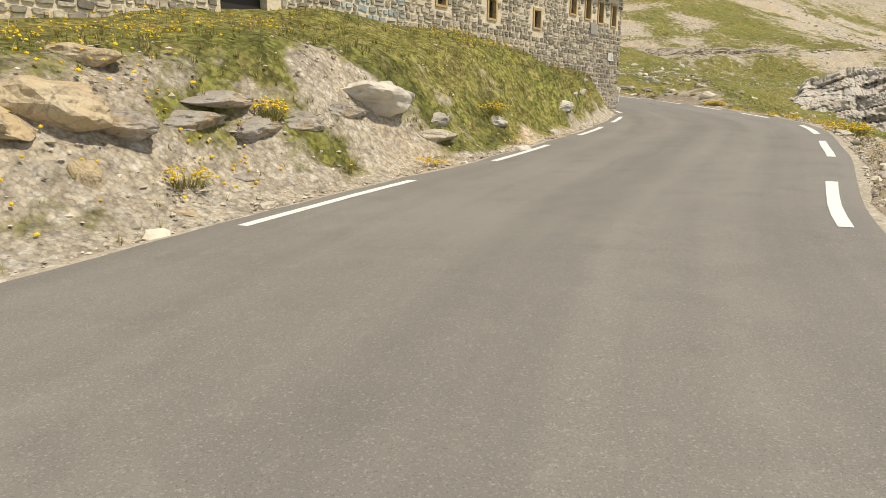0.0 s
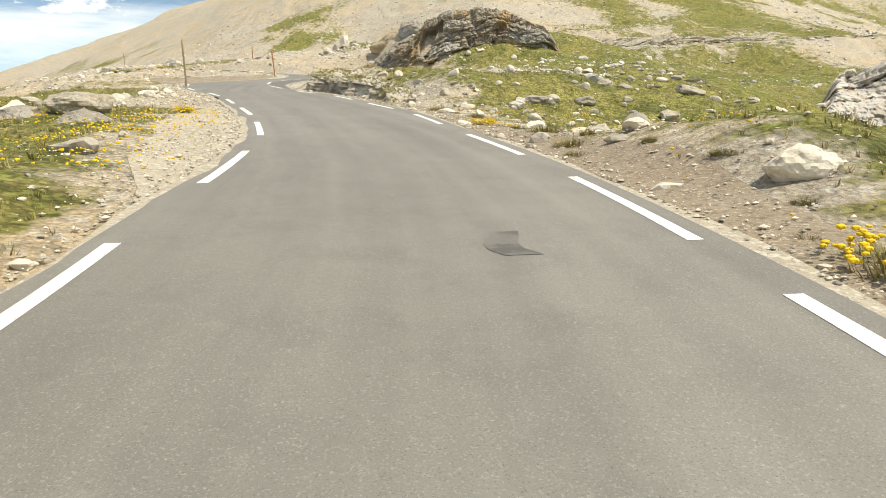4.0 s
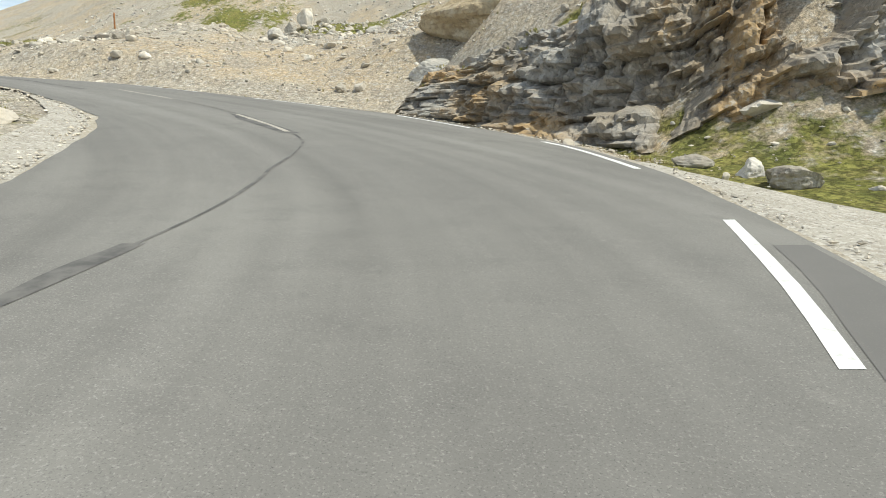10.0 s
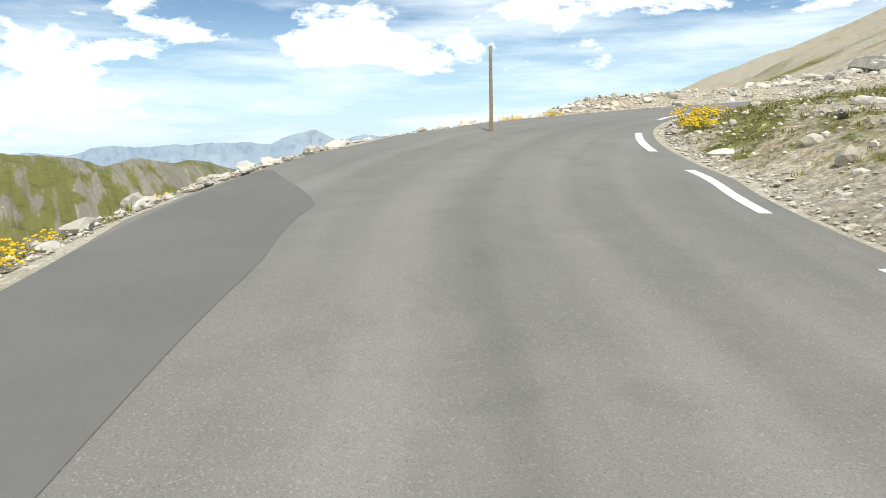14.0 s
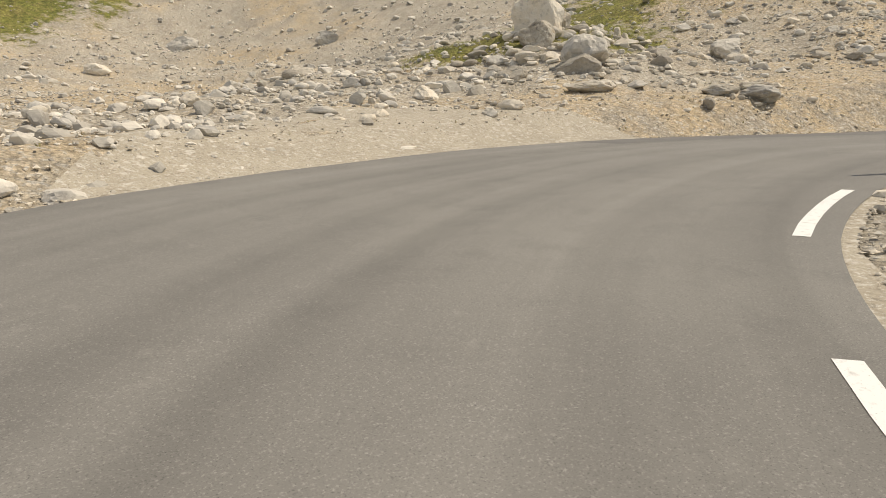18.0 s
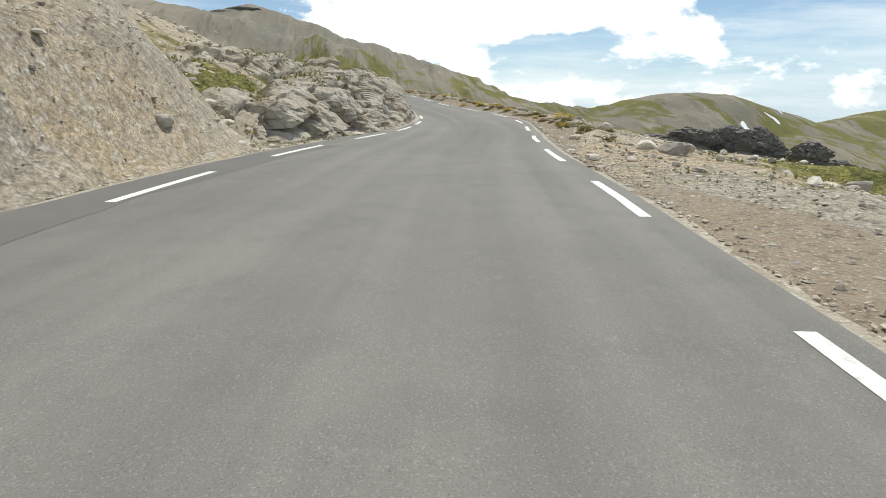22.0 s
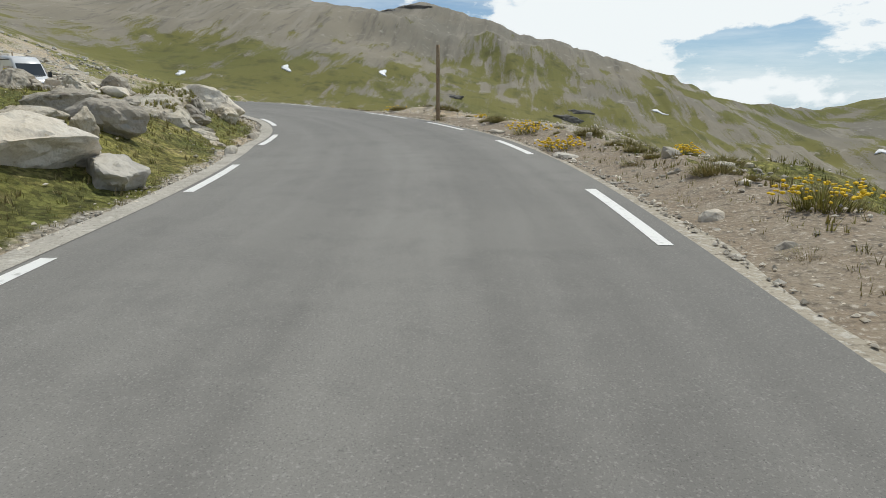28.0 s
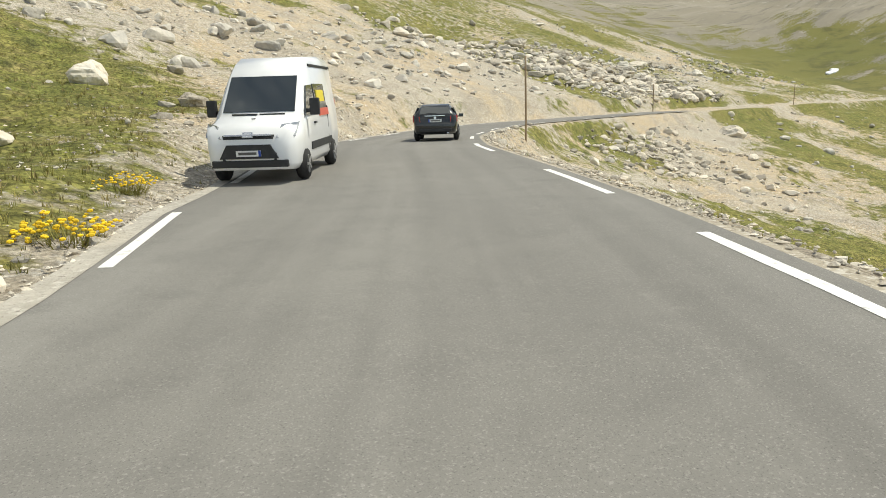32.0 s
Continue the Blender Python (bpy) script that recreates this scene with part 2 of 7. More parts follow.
M_WOOD = material("weathered_timber", (0.30, 0.21, 0.12), 0.85, spots=((3.0, (0.36, 0.29, 0.2), 0.42, 0.68), (16.0, (0.16, 0.11, 0.07), 0.52, 0.76)), bump=0.5, bump_scale=24)
M_ORANGE = material("orange_brown_timber", (0.36, 0.15, 0.045), 0.8, spots=((6.0, (0.22, 0.10, 0.04), 0.45, 0.7), (18.0, (0.45, 0.24, 0.1), 0.56, 0.76)), bump=0.4, bump_scale=24)
M_FRAME = material("ochre_window_timber", (0.50, 0.37, 0.19), 0.8, spots=((9.0, (0.36, 0.26, 0.13), 0.48, 0.72),), bump=0.3, bump_scale=20)
# near-black colour stands in for the unlit inside of windows and doorway
M_DARK = material("dark_opening", (0.02, 0.018, 0.016), 0.6)
M_ROOF = material("dark_roof_slate", (0.07, 0.065, 0.06), 0.75, spots=((4.0, (0.11, 0.1, 0.09), 0.45, 0.7),), bump=0.4, bump_scale=12)
M_WHITE = material("white_plate", (0.78, 0.78, 0.76), 0.6, spots=((3.0, (0.68, 0.68, 0.65), 0.45, 0.7),))
M_BLUE = material("blue_painted_stone", (0.30, 0.38, 0.42), 0.92, spots=((1.6, (0.40, 0.39, 0.33), 0.42, 0.6), (9.0, (0.2, 0.22, 0.23), 0.55, 0.75)), bump=0.6, bump_scale=14, spread=0.3)
M_CONC = material("grey_concrete", (0.34, 0.325, 0.30), 0.93, spots=((1.5, (0.27, 0.255, 0.235), 0.45, 0.7), (10.0, (0.42, 0.4, 0.37), 0.52, 0.74)), bump=0.4, bump_scale=16)
M_SNOW = material("old_snow", (0.85, 0.86, 0.88), 0.6, spots=((0.05, (0.75, 0.75, 0.75), 0.45, 0.7),))
M_GRASS = material("alpine_grass", (0.245, 0.235, 0.06), 0.9, spots=((0.35, (0.33, 0.28, 0.085), 0.42, 0.66), (2.0, (0.15, 0.175, 0.042), 0.52, 0.76)), spread=0.4)
M_STRAW = material("dry_grass", (0.33, 0.27, 0.12), 0.9, spots=((0.8, (0.20, 0.18, 0.065), 0.45, 0.68),), spread=0.3)
M_SHRUB = material("low_shrub", (0.27, 0.235, 0.085), 0.9, spots=((0.9, (0.36, 0.30, 0.14), 0.45, 0.65), (6.0, (0.18, 0.18, 0.06), 0.5, 0.7)), spread=0.4)
M_FLOWER = material("yellow_flower", (0.78, 0.52, 0.02), 0.8, spread=0.2)
M_FISSURE = material("fissured_limestone", (0.49, 0.425, 0.325), 0.92, spots=((0.5, (0.59, 0.545, 0.455), 0.44, 0.62), (1.4, (0.42, 0.335, 0.22), 0.53, 0.68), (3.0, (0.27, 0.24, 0.20), 0.57, 0.72), (9.0, (0.62, 0.59, 0.54), 0.56, 0.7), (5.0, (0.17, 0.15, 0.12), 0.62, 0.72)), bump=1.0, bump_scale=5, cracks=0.8, spread=0.18)
M_CLIFF = material("dark_cliff_rock", (0.2, 0.187, 0.165), 0.93, spots=((0.06, (0.25, 0.235, 0.205), 0.45, 0.65), (0.25, (0.11, 0.102, 0.092), 0.5, 0.7)), bump=1.0, bump_scale=0.4)
# rock of the far ranges with the blue of the air painted into it
M_PAINTED_HAZE = material("blue_distance", (0.27, 0.34, 0.43), 1.0, spots=((0.004, (0.33, 0.39, 0.46), 0.42, 0.6), (0.02, (0.23, 0.295, 0.38), 0.5, 0.66)))
M_KERB = material("pale_edging", (0.46, 0.425, 0.365), 0.94, spots=((1.2, (0.36, 0.33, 0.28), 0.46, 0.66), (7.0, (0.54, 0.51, 0.45), 0.54, 0.66), (16.0, (0.24, 0.215, 0.18), 0.58, 0.68)), bump=0.8, bump_scale=14)
# ---- the road, as the drive follows it ----
EYE = 1.69
AFTER = [(131.5, 189.0, 17.0), (137.0, 199.5, 17.2), (145.0, 210.5, 17.0), (157.0, 222.0, 16.9), (174.0, 232.0, 16.8), (197.0, 241.0, 16.8), (230.0, 252.0, 16.8), (270.0, 263.0, 16.9), (330.0, 268.0, 17.0)]
BEFORE = [(8.0, -22.0, -3.2), (4.6, -15.0, -2.7), (1.8, -7.5, -2.2)]
KNOTS = np.array(BEFORE + [(r[1], r[2], r[3] - EYE) for r in DRIVE[::2]] + AFTER)


def spline(k, step=0.5):
    out = []
    for i in range(len(k) - 1):
        p0, p1, p2, p3 = k[max(i - 1, 0)], k[i], k[i + 1], k[min(i + 2, len(k) - 1)]
        n = max(2, int(np.linalg.norm(p2 - p1) / step))
        for j in range(n):
            u = j / n
            out.append(0.5 * (2 * p1 + (p2 - p0) * u + (2 * p0 - 5 * p1 + 4 * p2 - p3) * u * u + (3 * p1 - p0 - 3 * p2 + p3) * u ** 3))
    out.append(k[-1])
    return np.array(out)


LINE = spline(KNOTS)
_seg = np.linalg.norm(np.diff(LINE[:, :2], axis=0), axis=1)
_start = int(np.argmin(np.linalg.norm(LINE[:, :2], axis=1)))
RUN = np.concatenate([[0], np.cumsum(_seg)])
RUN -= RUN[_start]
_t = np.gradient(LINE[:, :2], axis=0)
_t /= np.linalg.norm(_t, axis=1)[:, None]
TAN, NOR = _t, np.stack([-_t[:, 1], _t[:, 0]], 1)
# metres along the road, distance of the edge line to the left and to the right of the drive
LEFT = np.array([(-30, 5.0), (0, 5.0), (8, 4.2), (13, 3.8), (25, 3.8), (30, 3.25), (33, 2.9), (44, 3.0), (49, 2.5), (53, 2.1), (58, 2.1), (72, 2.5), (76.5, 2.9), (82, 3.9), (86, 4.9), (92, 6.4), (100, 6.6), (104, 5.7), (110, 5.1), (119, 4.0), (126, 2.5), (134, 2.1), (142, 2.4), (147, 2.9), (151, 3.1), (157, 3.2), (172, 4.0), (181, 6.0), (192, 7.0), (206, 6.4), (214, 5.6), (232, 5.3), (243, 5.3), (252, 4.9), (262, 3.9), (272, 3.3), (279, 3.0), (289, 3.3), (322, 3.9), (336, 4.3), (346, 3.6), (352, 3.3), (356, 3.0), (360, 3.1), (365, 3.5), (370, 4.3), (377, 4.3), (390, 3.3), (600, 3.2)])
RIGHT = np.array([(-30, 2.6), (0, 2.3), (10, 2.4), (16, 2.6), (26, 2.75), (33, 2.7), (53, 3.0), (60, 3.5), (72, 3.5), (76.6, 3.1), (80, 2.5), (84, 1.7), (89, 0.25), (94, -0.35), (99, -0.25), (104, 0.8), (108, 1.9), (112.8, 3.8), (116.8, 5.7), (120, 6.9), (124, 7.4), (128, 8.0), (132, 7.8), (136, 6.8), (141, 5.8), (147, 4.3), (150, 4.2), (157, 4.1), (163, 4.0), (172, 2.3), (176, 1.5), (181, 1.6), (187, 1.75), (194, 2.1), (201, 2.55), (208, 2.8), (226, 2.5), (241, 2.5), (246, 2.3), (250, 2.0), (256, 1.75), (262, 1.9), (268, 2.4), (276, 2.9), (282, 2.8), (287, 2.3), (293, 1.8), (322, 2.25), (332, 2.5), (343, 2.6), (350, 2.75), (356, 3.4), (365, 3.2), (370, 3.0), (375, 2.65), (382, 2.2), (600, 2.6)])


def left_of(s):
    return np.interp(s, LEFT[:, 0], LEFT[:, 1])


def right_of(s):
    return np.interp(s, RIGHT[:, 0], RIGHT[:, 1])


def shoulder(s, side):
    """asphalt beyond the edge line"""
    if side > 0:
        return 0.32 + 0.9 * np.clip(1 - np.abs(s - 225) / 45, 0, 1)
    return 0.35 + 2.7 * np.clip(1 - np.abs(s - 99) / 16, 0, 1)


def at(s, lat, up=0.0):
    i = int(np.clip(np.searchsorted(RUN, s), 1, len(RUN) - 1))
    u = (s - RUN[i - 1]) / (RUN[i] - RUN[i - 1])
    p = LINE[i - 1] * (1 - u) + LINE[i] * u
    n = NOR[i - 1] * (1 - u) + NOR[i] * u
    return Vector((p[0] + n[0] * lat, p[1] + n[1] * lat, p[2] + up))


def heading(s):
    i = int(np.clip(np.searchsorted(RUN, s), 1, len(RUN) - 1))
    return math.degrees(math.atan2(TAN[i][1], TAN[i][0]))


# ---- landforms: x, y, z, grass cover from 0 bare to 1 green ----
BANKS = [(-2.2, 11.6, 0.9, .2), (-1.2, 11.8, 0.3, .12), (-4.6, 8.4, 0.7, .12), (-3.2, 9.4, 0.3, .1), (0.2, 14.0, 0.4, .2), (-7, 13, 2.0, .8), (-5.2, 11.0, 1.5, .45), (-3.6, 17.7, 2.75, .9), (-0.9, 21.2, 2.85, .9), (2.4, 22, 2.0, .8), (2.1, 25.0, 2.45, .9), (4.5, 28.2, 2.05, .9), (1.7, 15.9, 0.1, .65), (6.3, 30.7, 1.6, .9), (7.3, 32.7, 1.4, .8), (8.3, 34.2, 1.1, .8), (3.6, 25, 1.6, .9), (-12, 24, 2.4, .8), (3, 40, 1.8, .9), (-6, 45, 2.0, .9), (-3, 53, 2.5, .8), (-14, 70, 3.4, .7), (-30, 90, 4.0, .35), (-13, 78, 4.2, .5)]
HOLLOW = [(19, 20, -2.0, .8), (30, 25, -5, .8), (64, 64, -8.5, .7), (40, 50, -4.5, .85), (15, 63, 2.7, .7), (17, 45, 2.2, .65), (24, 69, 3.0, .7), (23, 79, 5.0, .8), (32, 97, 6.0, .6), (37, 97, 4.9, .6), (21, 104, 7.0, .5), (10, 100, 6.2, .2), (14, 88, 5.3, .5), (45, 112, 6.5, .6), (12, 75, 4.8, .75), (13, 82, 5.4, .75), (18, 76, 4.7, .7), (22, 60, 0.2, .7), (62, 122, 8.5, .7), (76, 116, 4.0, .6), (92, 106, -3.0, .7), (84, 128, 8.0, .6)]
CRAGS = [(6, 114, 6.9, .5), (9, 115.6, 7.6, .3), (13, 114.6, 8.2, .3), (9.5, 122.5, 11.6, .4), (13, 121, 12.2, .45), (7, 127, 12.6, .3), (20, 112, 8.4, .5), (20, 119, 12.2, .55), (28, 115, 9.5, .5), (30, 128, 13.8, .6), (0.5, 131.5, 9.0, .15), (1.6, 134.5, 10.4, .15), (1, 137.5, 12.0, .1), (-5, 138, 10.2, .0), (-10, 140, 10.9, .0), (-15, 142, 12.0, .0), (-21, 145, 11.8, .1), (-27, 148, 11.6, .5), (-12, 152, 13.6, .2), (0, 150, 13.2, .3), (12, 145, 13.6, .4), (-25, 158, 13.3, .4)]
HOLLOWS_WEST = [(-13, 112, 7.6, .1), (-22, 113, 7.9, .1), (-30, 125, 8.4, .1), (-32, 112, 7.0, .3), (-42, 136, 8.2, .3), (-54, 148, 8.6, .2), (-60, 165, 11.8, .1), (-50, 161, 12.7, .1), (-70, 190, 12.6, .05), (-110, 140, -10, .3), (-160, 90, -38, .5)]
SCREE = [(-38, 176, 13.7, .05), (-44, 190, 14.2, .0), (-54, 226, 15.1, .05), (-64, 247, 16.1, .15), (-79, 281, 23, .35), (-92, 299, 25, .3), (-111, 328, 28, .15), (-132, 382, 39, .3), (-40, 268, 29, .55), (-18, 257, 23, .05), (0, 247, 27, .1), (-15, 226, 17.2, .05), (-30, 205, 15.2, .03), (-24, 188, 14.9, .1), (-10, 195, 19, .35), (-5, 191, 17.6, .3), (-17, 184, 15.4, .15), (-40, 340, 66, .1), (-90, 420, 72, .1), (30, 320, 74, .2), (-20, 430, 110, .1)]
SLOPES = [(-1, 189, 19, .2), (8, 182, 19.5, .05), (16, 178, 18.2, .05), (24, 175, 18.6, .1), (32, 172, 16.6, .25), (40, 172, 16.8, .3), (25, 200, 30, .2), (60, 185, 20, .5), (52, 167, 16.6, .45), (64, 167.5, 16.2, .6), (75, 168.5, 16.9, .65), (84, 176, 18, .75), (97, 171, 17.0, .55), (110, 173, 17.2, .6), (100, 200, 24, .6), (127, 208, 19.8, .6), (118, 190, 17.4, .62), (112, 184, 17.3, .6), (122, 198, 18.4, .6), (140, 222, 20.5, .25), (140, 260, 33, .5), (70, 240, 42, .3)]
ACROSS = [(150, 226, 20.2, .12), (170, 243, 21.5, .2), (188, 262, 24.5, .3), (208, 282, 29, .15), (195, 290, 30, .2), (222, 268, 22, .1), (267, 288, 23.5, .2), (281, 297, 24.5, .3), (320, 300, 24, .6), (208, 229, 11.5, .3), (175, 215, 10.0, .6), (240, 238, 9.5, .6), (300, 240, 8, .7), (200, 330, 52, .15), (290, 350, 45, .4), (140, 320, 62, .2)]
VALLEY = [(-10, 155, 11.5, .3), (20, 150, 10, .5), (45, 140, 6.5, .6), (63, 138, 8.5, .5), (80, 145, 9.5, .5), (60, 148, 11, .5), (87, 150, 12.2, .5), (105, 150, 10.5, .6), (125, 160, 12, .6), (135, 172, 14.4, .5), (108, 126, 0.0, .5), (150, 180, 9, .7), (180, 150, -3, .8), (300, 100, -14, .75), (430, 60, -32, .7), (500, 220, -6, .75), (650, 280, 16, .6), (500, 374, 16, .6), (600, -250, -70, .6), (700, -90, -60, .6)]
FARLAND = [(200, -200, -70, .6), (0, -250, -30, .6), (-400, 0, -110, .5), (-900, 300, -230, .4), (-1800, 1000, -420, .4), (-1600, 2600, -330, .4), (1500, -700, -150, .5), (0, 1200, 260, .2), (500, 900, 200, .2), (-600, 900, 40, .3), (0, -2500, -150, .5), (2600, 2600, 260, .3), (4400, -300, -330, .4), (3600, -2600, -420, .4), (4400, 1600, -120, .4), (1800, -200, -120, .5), (1300, -1800, -260, .5), (-4400, 4400, -500, .4), (-4400, 1500, -560, .4), (-4400, -1500, -500, .4), (300, 4400, 300, .2)]
# crest lines: points with height, then how steep the flanks fall
RIDGES = [(((-1316, -60, -5), (-1316, 86, -20), (-1316, 176, -31), (-1311, 254, -58), (-1304, 312, -42), (-1288, 401, -50), (-1238, 576, -80), (-1100, 800, -120)), 0.3),
          (((760, 1150, 250), (834, 733, 165), (850, 455, 136), (905, 330, 110), (930, 280, 122), (955, 210, 97), (986, 99, 60), (1010, -20, 22), (1040, -110, -12), (1050, -200, -34)), 0.34),
          (((680, -20, -48), (740, -170, -8), (765, -265, 24), (800, -350, -8), (900, -520, -26), (1000, -760, 4)), 0.30)]


def lattice(ix, iy, seed):
    h = (ix.astype(np.int64) * 374761393 + iy.astype(np.int64) * 668265263 + seed * 974634) & 0x7FFFFFFF
    h = ((h ^ (h >> 13)) * 1274126177) & 0x7FFFFFFF
    return ((h ^ (h >> 16)) & 0xFFFF) / 65535.0


def value_noise(x, y, seed):
    ix, iy = np.floor(x), np.floor(y)
    u, v = x - ix, y - iy
    u, v = u * u * (3 - 2 * u), v * v * (3 - 2 * v)
    a, b = lattice(ix, iy, seed), lattice(ix + 1, iy, seed)
    c, d = lattice(ix, iy + 1, seed), lattice(ix + 1, iy + 1, seed)
    return (a * (1 - u) + b * u) * (1 - v) + (c * (1 - u) + d * u) * v - 0.5


def fractal(x, y, size, octaves, seed, gain=0.5):
    z, amp = 0 * x, 1.0
    for o in range(octaves):
        z = z + amp * value_noise(x / size + 17.3 * o, y / size - 9.1 * o, seed + o)
        amp, size = amp * gain, size / 2.03
    return z


def make_land():
    marks = np.array(BANKS + HOLLOW + CRAGS + HOLLOWS_WEST + SCREE + SLOPES + ACROSS + VALLEY + FARLAND)
    pick = np.arange(0, len(LINE), 12)
    road = np.column_stack([LINE[pick], np.full(len(pick), 0.35)])
    # the flat berm on the valley side of the upper road
    berm = []
    for s in np.arange(204, 352, 9.0):
        for lat, up in ((-3.2, 0.15), (-6.0, -0.45)):
            p = at(s, lat - float(right_of(s)))
            berm.append((p.x, p.y, p.z + up, 0.18 if lat > -4 else 0.35))
    # level feet of the crag and of the ledges, and the hill behind them
    for s, gap, up in [(q, g, u) for q in (119.5, 122.5, 125.5, 128.5) for g, u in ((2.4, 0.15), (6.6, 4.9))] + [(q, g, u) for q in (68, 72, 76, 80) for g, u in ((1.9, 0.1), (4.4, 1.3))]:
        p = at(s, -float(right_of(s) + shoulder(s, -1)) - gap)
        berm.append((p.x, p.y, p.z + up, 0.25 if up < 0.2 else 0.12 if s > 100 else 0.6))
    # a level foot before the cutting, and the hill behind it
    for s in np.arange(250, 310, 5.0):
        for gap, up in ((0.9, 0.0), (5.6, 2.1 if s < 300 else 1.3)):
            p = at(s, float(left_of(s) + shoulder(s, 1)) + gap)
            berm.append((p.x, p.y, p.z + up, 0.3 if gap < 2 else 0.5))
    pts = np.vstack([marks, road, berm])
    d = np.hypot(pts[:, None, 0] - pts[None, :, 0], pts[:, None, 1] - pts[None, :, 1])
    n = len(pts)
    a = np.zeros((n + 3, n + 3))
    a[:n, :n] = -d - 0.6 * np.eye(n)
    a[:n, n:] = np.column_stack([np.ones(n), pts[:, 0] / 100, pts[:, 1] / 100])
    a[n:, :n] = a[:n, n:].T
    w = np.linalg.solve(a, np.vstack([pts[:, 2:4], np.zeros((3, 2))]))
    return pts, w


LAND_PTS, LAND_W = make_land()


def near_road(x, y):
    """distance run along the road and distance to the left of the drive"""
    s, lat = np.empty_like(x), np.empty_like(x)
    coarse = LINE[::2]
    for i in range(0, len(x), 20000):
        d = (x[i:i + 20000, None] - coarse[None, :, 0]) ** 2 + (y[i:i + 20000, None] - coarse[None, :, 1]) ** 2
        j = np.argmin(d, axis=1) * 2
        dx, dy = x[i:i + 20000] - LINE[j, 0], y[i:i + 20000] - LINE[j, 1]
        along = dx * TAN[j, 0] + dy * TAN[j, 1]
        s[i:i + 20000] = RUN[j] + np.clip(along, -1, 1)
        side = dx * NOR[j, 0] + dy * NOR[j, 1]
        lat[i:i + 20000] = np.sign(side) * np.sqrt(np.maximum(d[np.arange(len(j)), j // 2] - np.clip(along, -1, 1) ** 2, 0))
    return s, lat


def smooth(a, b, x):
    """0 at a, 1 at b, also where b lies below a"""
    u = np.clip((x - a) / (b - a), 0, 1)
    return u * u * (3 - 2 * u)


# meadows and bare ground: run, distance to the left, reach, more or less grass
MEADOWS = [(24, 6.5, 3, .5), (34, 4.6, 2.2, .7), (38, 7, 3, .5), (44, 8, 4.5, .7), (52, 11, 5, .6), (62, 9, 4, .4), (74, 12, 6, .8), (84, 15, 7, .8), (70, 20, 8, .6), (46, -9, 5, .25), (58, -13, 8, .4), (66, -22, 9, .4), (6, 9.6, 2.6, .75), (10, 8.8, 2.4, .65), (0, 11, 4, .75), (14, 7.5, 2.5, .4), (10, 5.1, .7, .45), (13.5, 4.7, .8, .5), (16, 4.5, .8, .5), (8, 6.0, 0.8, .3), (5, 5.6, 0.6, .3), (3, 6.2, 0.7, .35),
           (138, -16, 9, -.5), (150, -12, 8, -.6), (206, 12, 9, -.5), (222, 10, 8, -.6), (238, 10, 8, -.4), (290, 8, 4, .3), (302, 8, 6, .35), (316, 8, 6, .4), (330, 9, 6, .35), (366, 8, 5, .2), (376, 11, 7, .25), (372, 20, 10, .15), (351, 9, 5, -.6), (358, 7, 4, -.5), (338, 5.5, 3, .5), (343, 5.2, 2.6, .45), (347, 4.8, 2, .35), (11, 6.2, 1.1, -.6), (14.5, 6.0, 1.0, -.6), (18, 5.6, 0.9, -.45), (24, -5.0, 2, .4), (32, -5.5, 2.5, .5), (40, -6, 3, .4), (360, -7, 4, .3), (372, -8, 5, .3)]


# the same by place on the plan
PATCHES = [(48, 92, 26, .5), (92, 92, 30, .5), (110, 120, 26, .4), (60, 128, 14, .4), (240, 265, 45, .3), (225, 335, 70, .35), (150, 126, 45, .3), (530, 500, 150, .3), (10, 75, 7, .4), (-9, 198, 4, .7), (-5, 194, 3.5, .6), (-13, 201, 4, .5), (6, 206, 7, .5), (-48, 216, 9, .6), (-60, 232, 9, .5), (-2, 203, 5, .4), (20, 118, 6, .3), (158, 216, 7, .4), (176, 226, 8, .4), (215, 240, 12, .4), (150, 240, 9, .4), (45, 88, 22, .4), (62, 100, 20, .45), (30, 80, 12, .35), (78, 108, 20, .4), (50, 125, 16, .35), (97, 152, 12, .3), (124, 204, 8, .15), (560, -180, 140, -.35), (690, -250, 150, -.35), (620, 60, 120, -.2), (480, 330, 110, .25)]


def greening(x, y):
    total = np.zeros_like(x)
    for px, py, reach, amount in PATCHES:
        total = total + amount * np.exp(-((x - px) ** 2 + (y - py) ** 2) / (reach * reach))
    for s, lat, reach, amount in MEADOWS:
        p = at(s, lat)
        total = total + amount * np.exp(-((x - p.x) ** 2 + (y - p.y) ** 2) / (reach * reach))
    return total


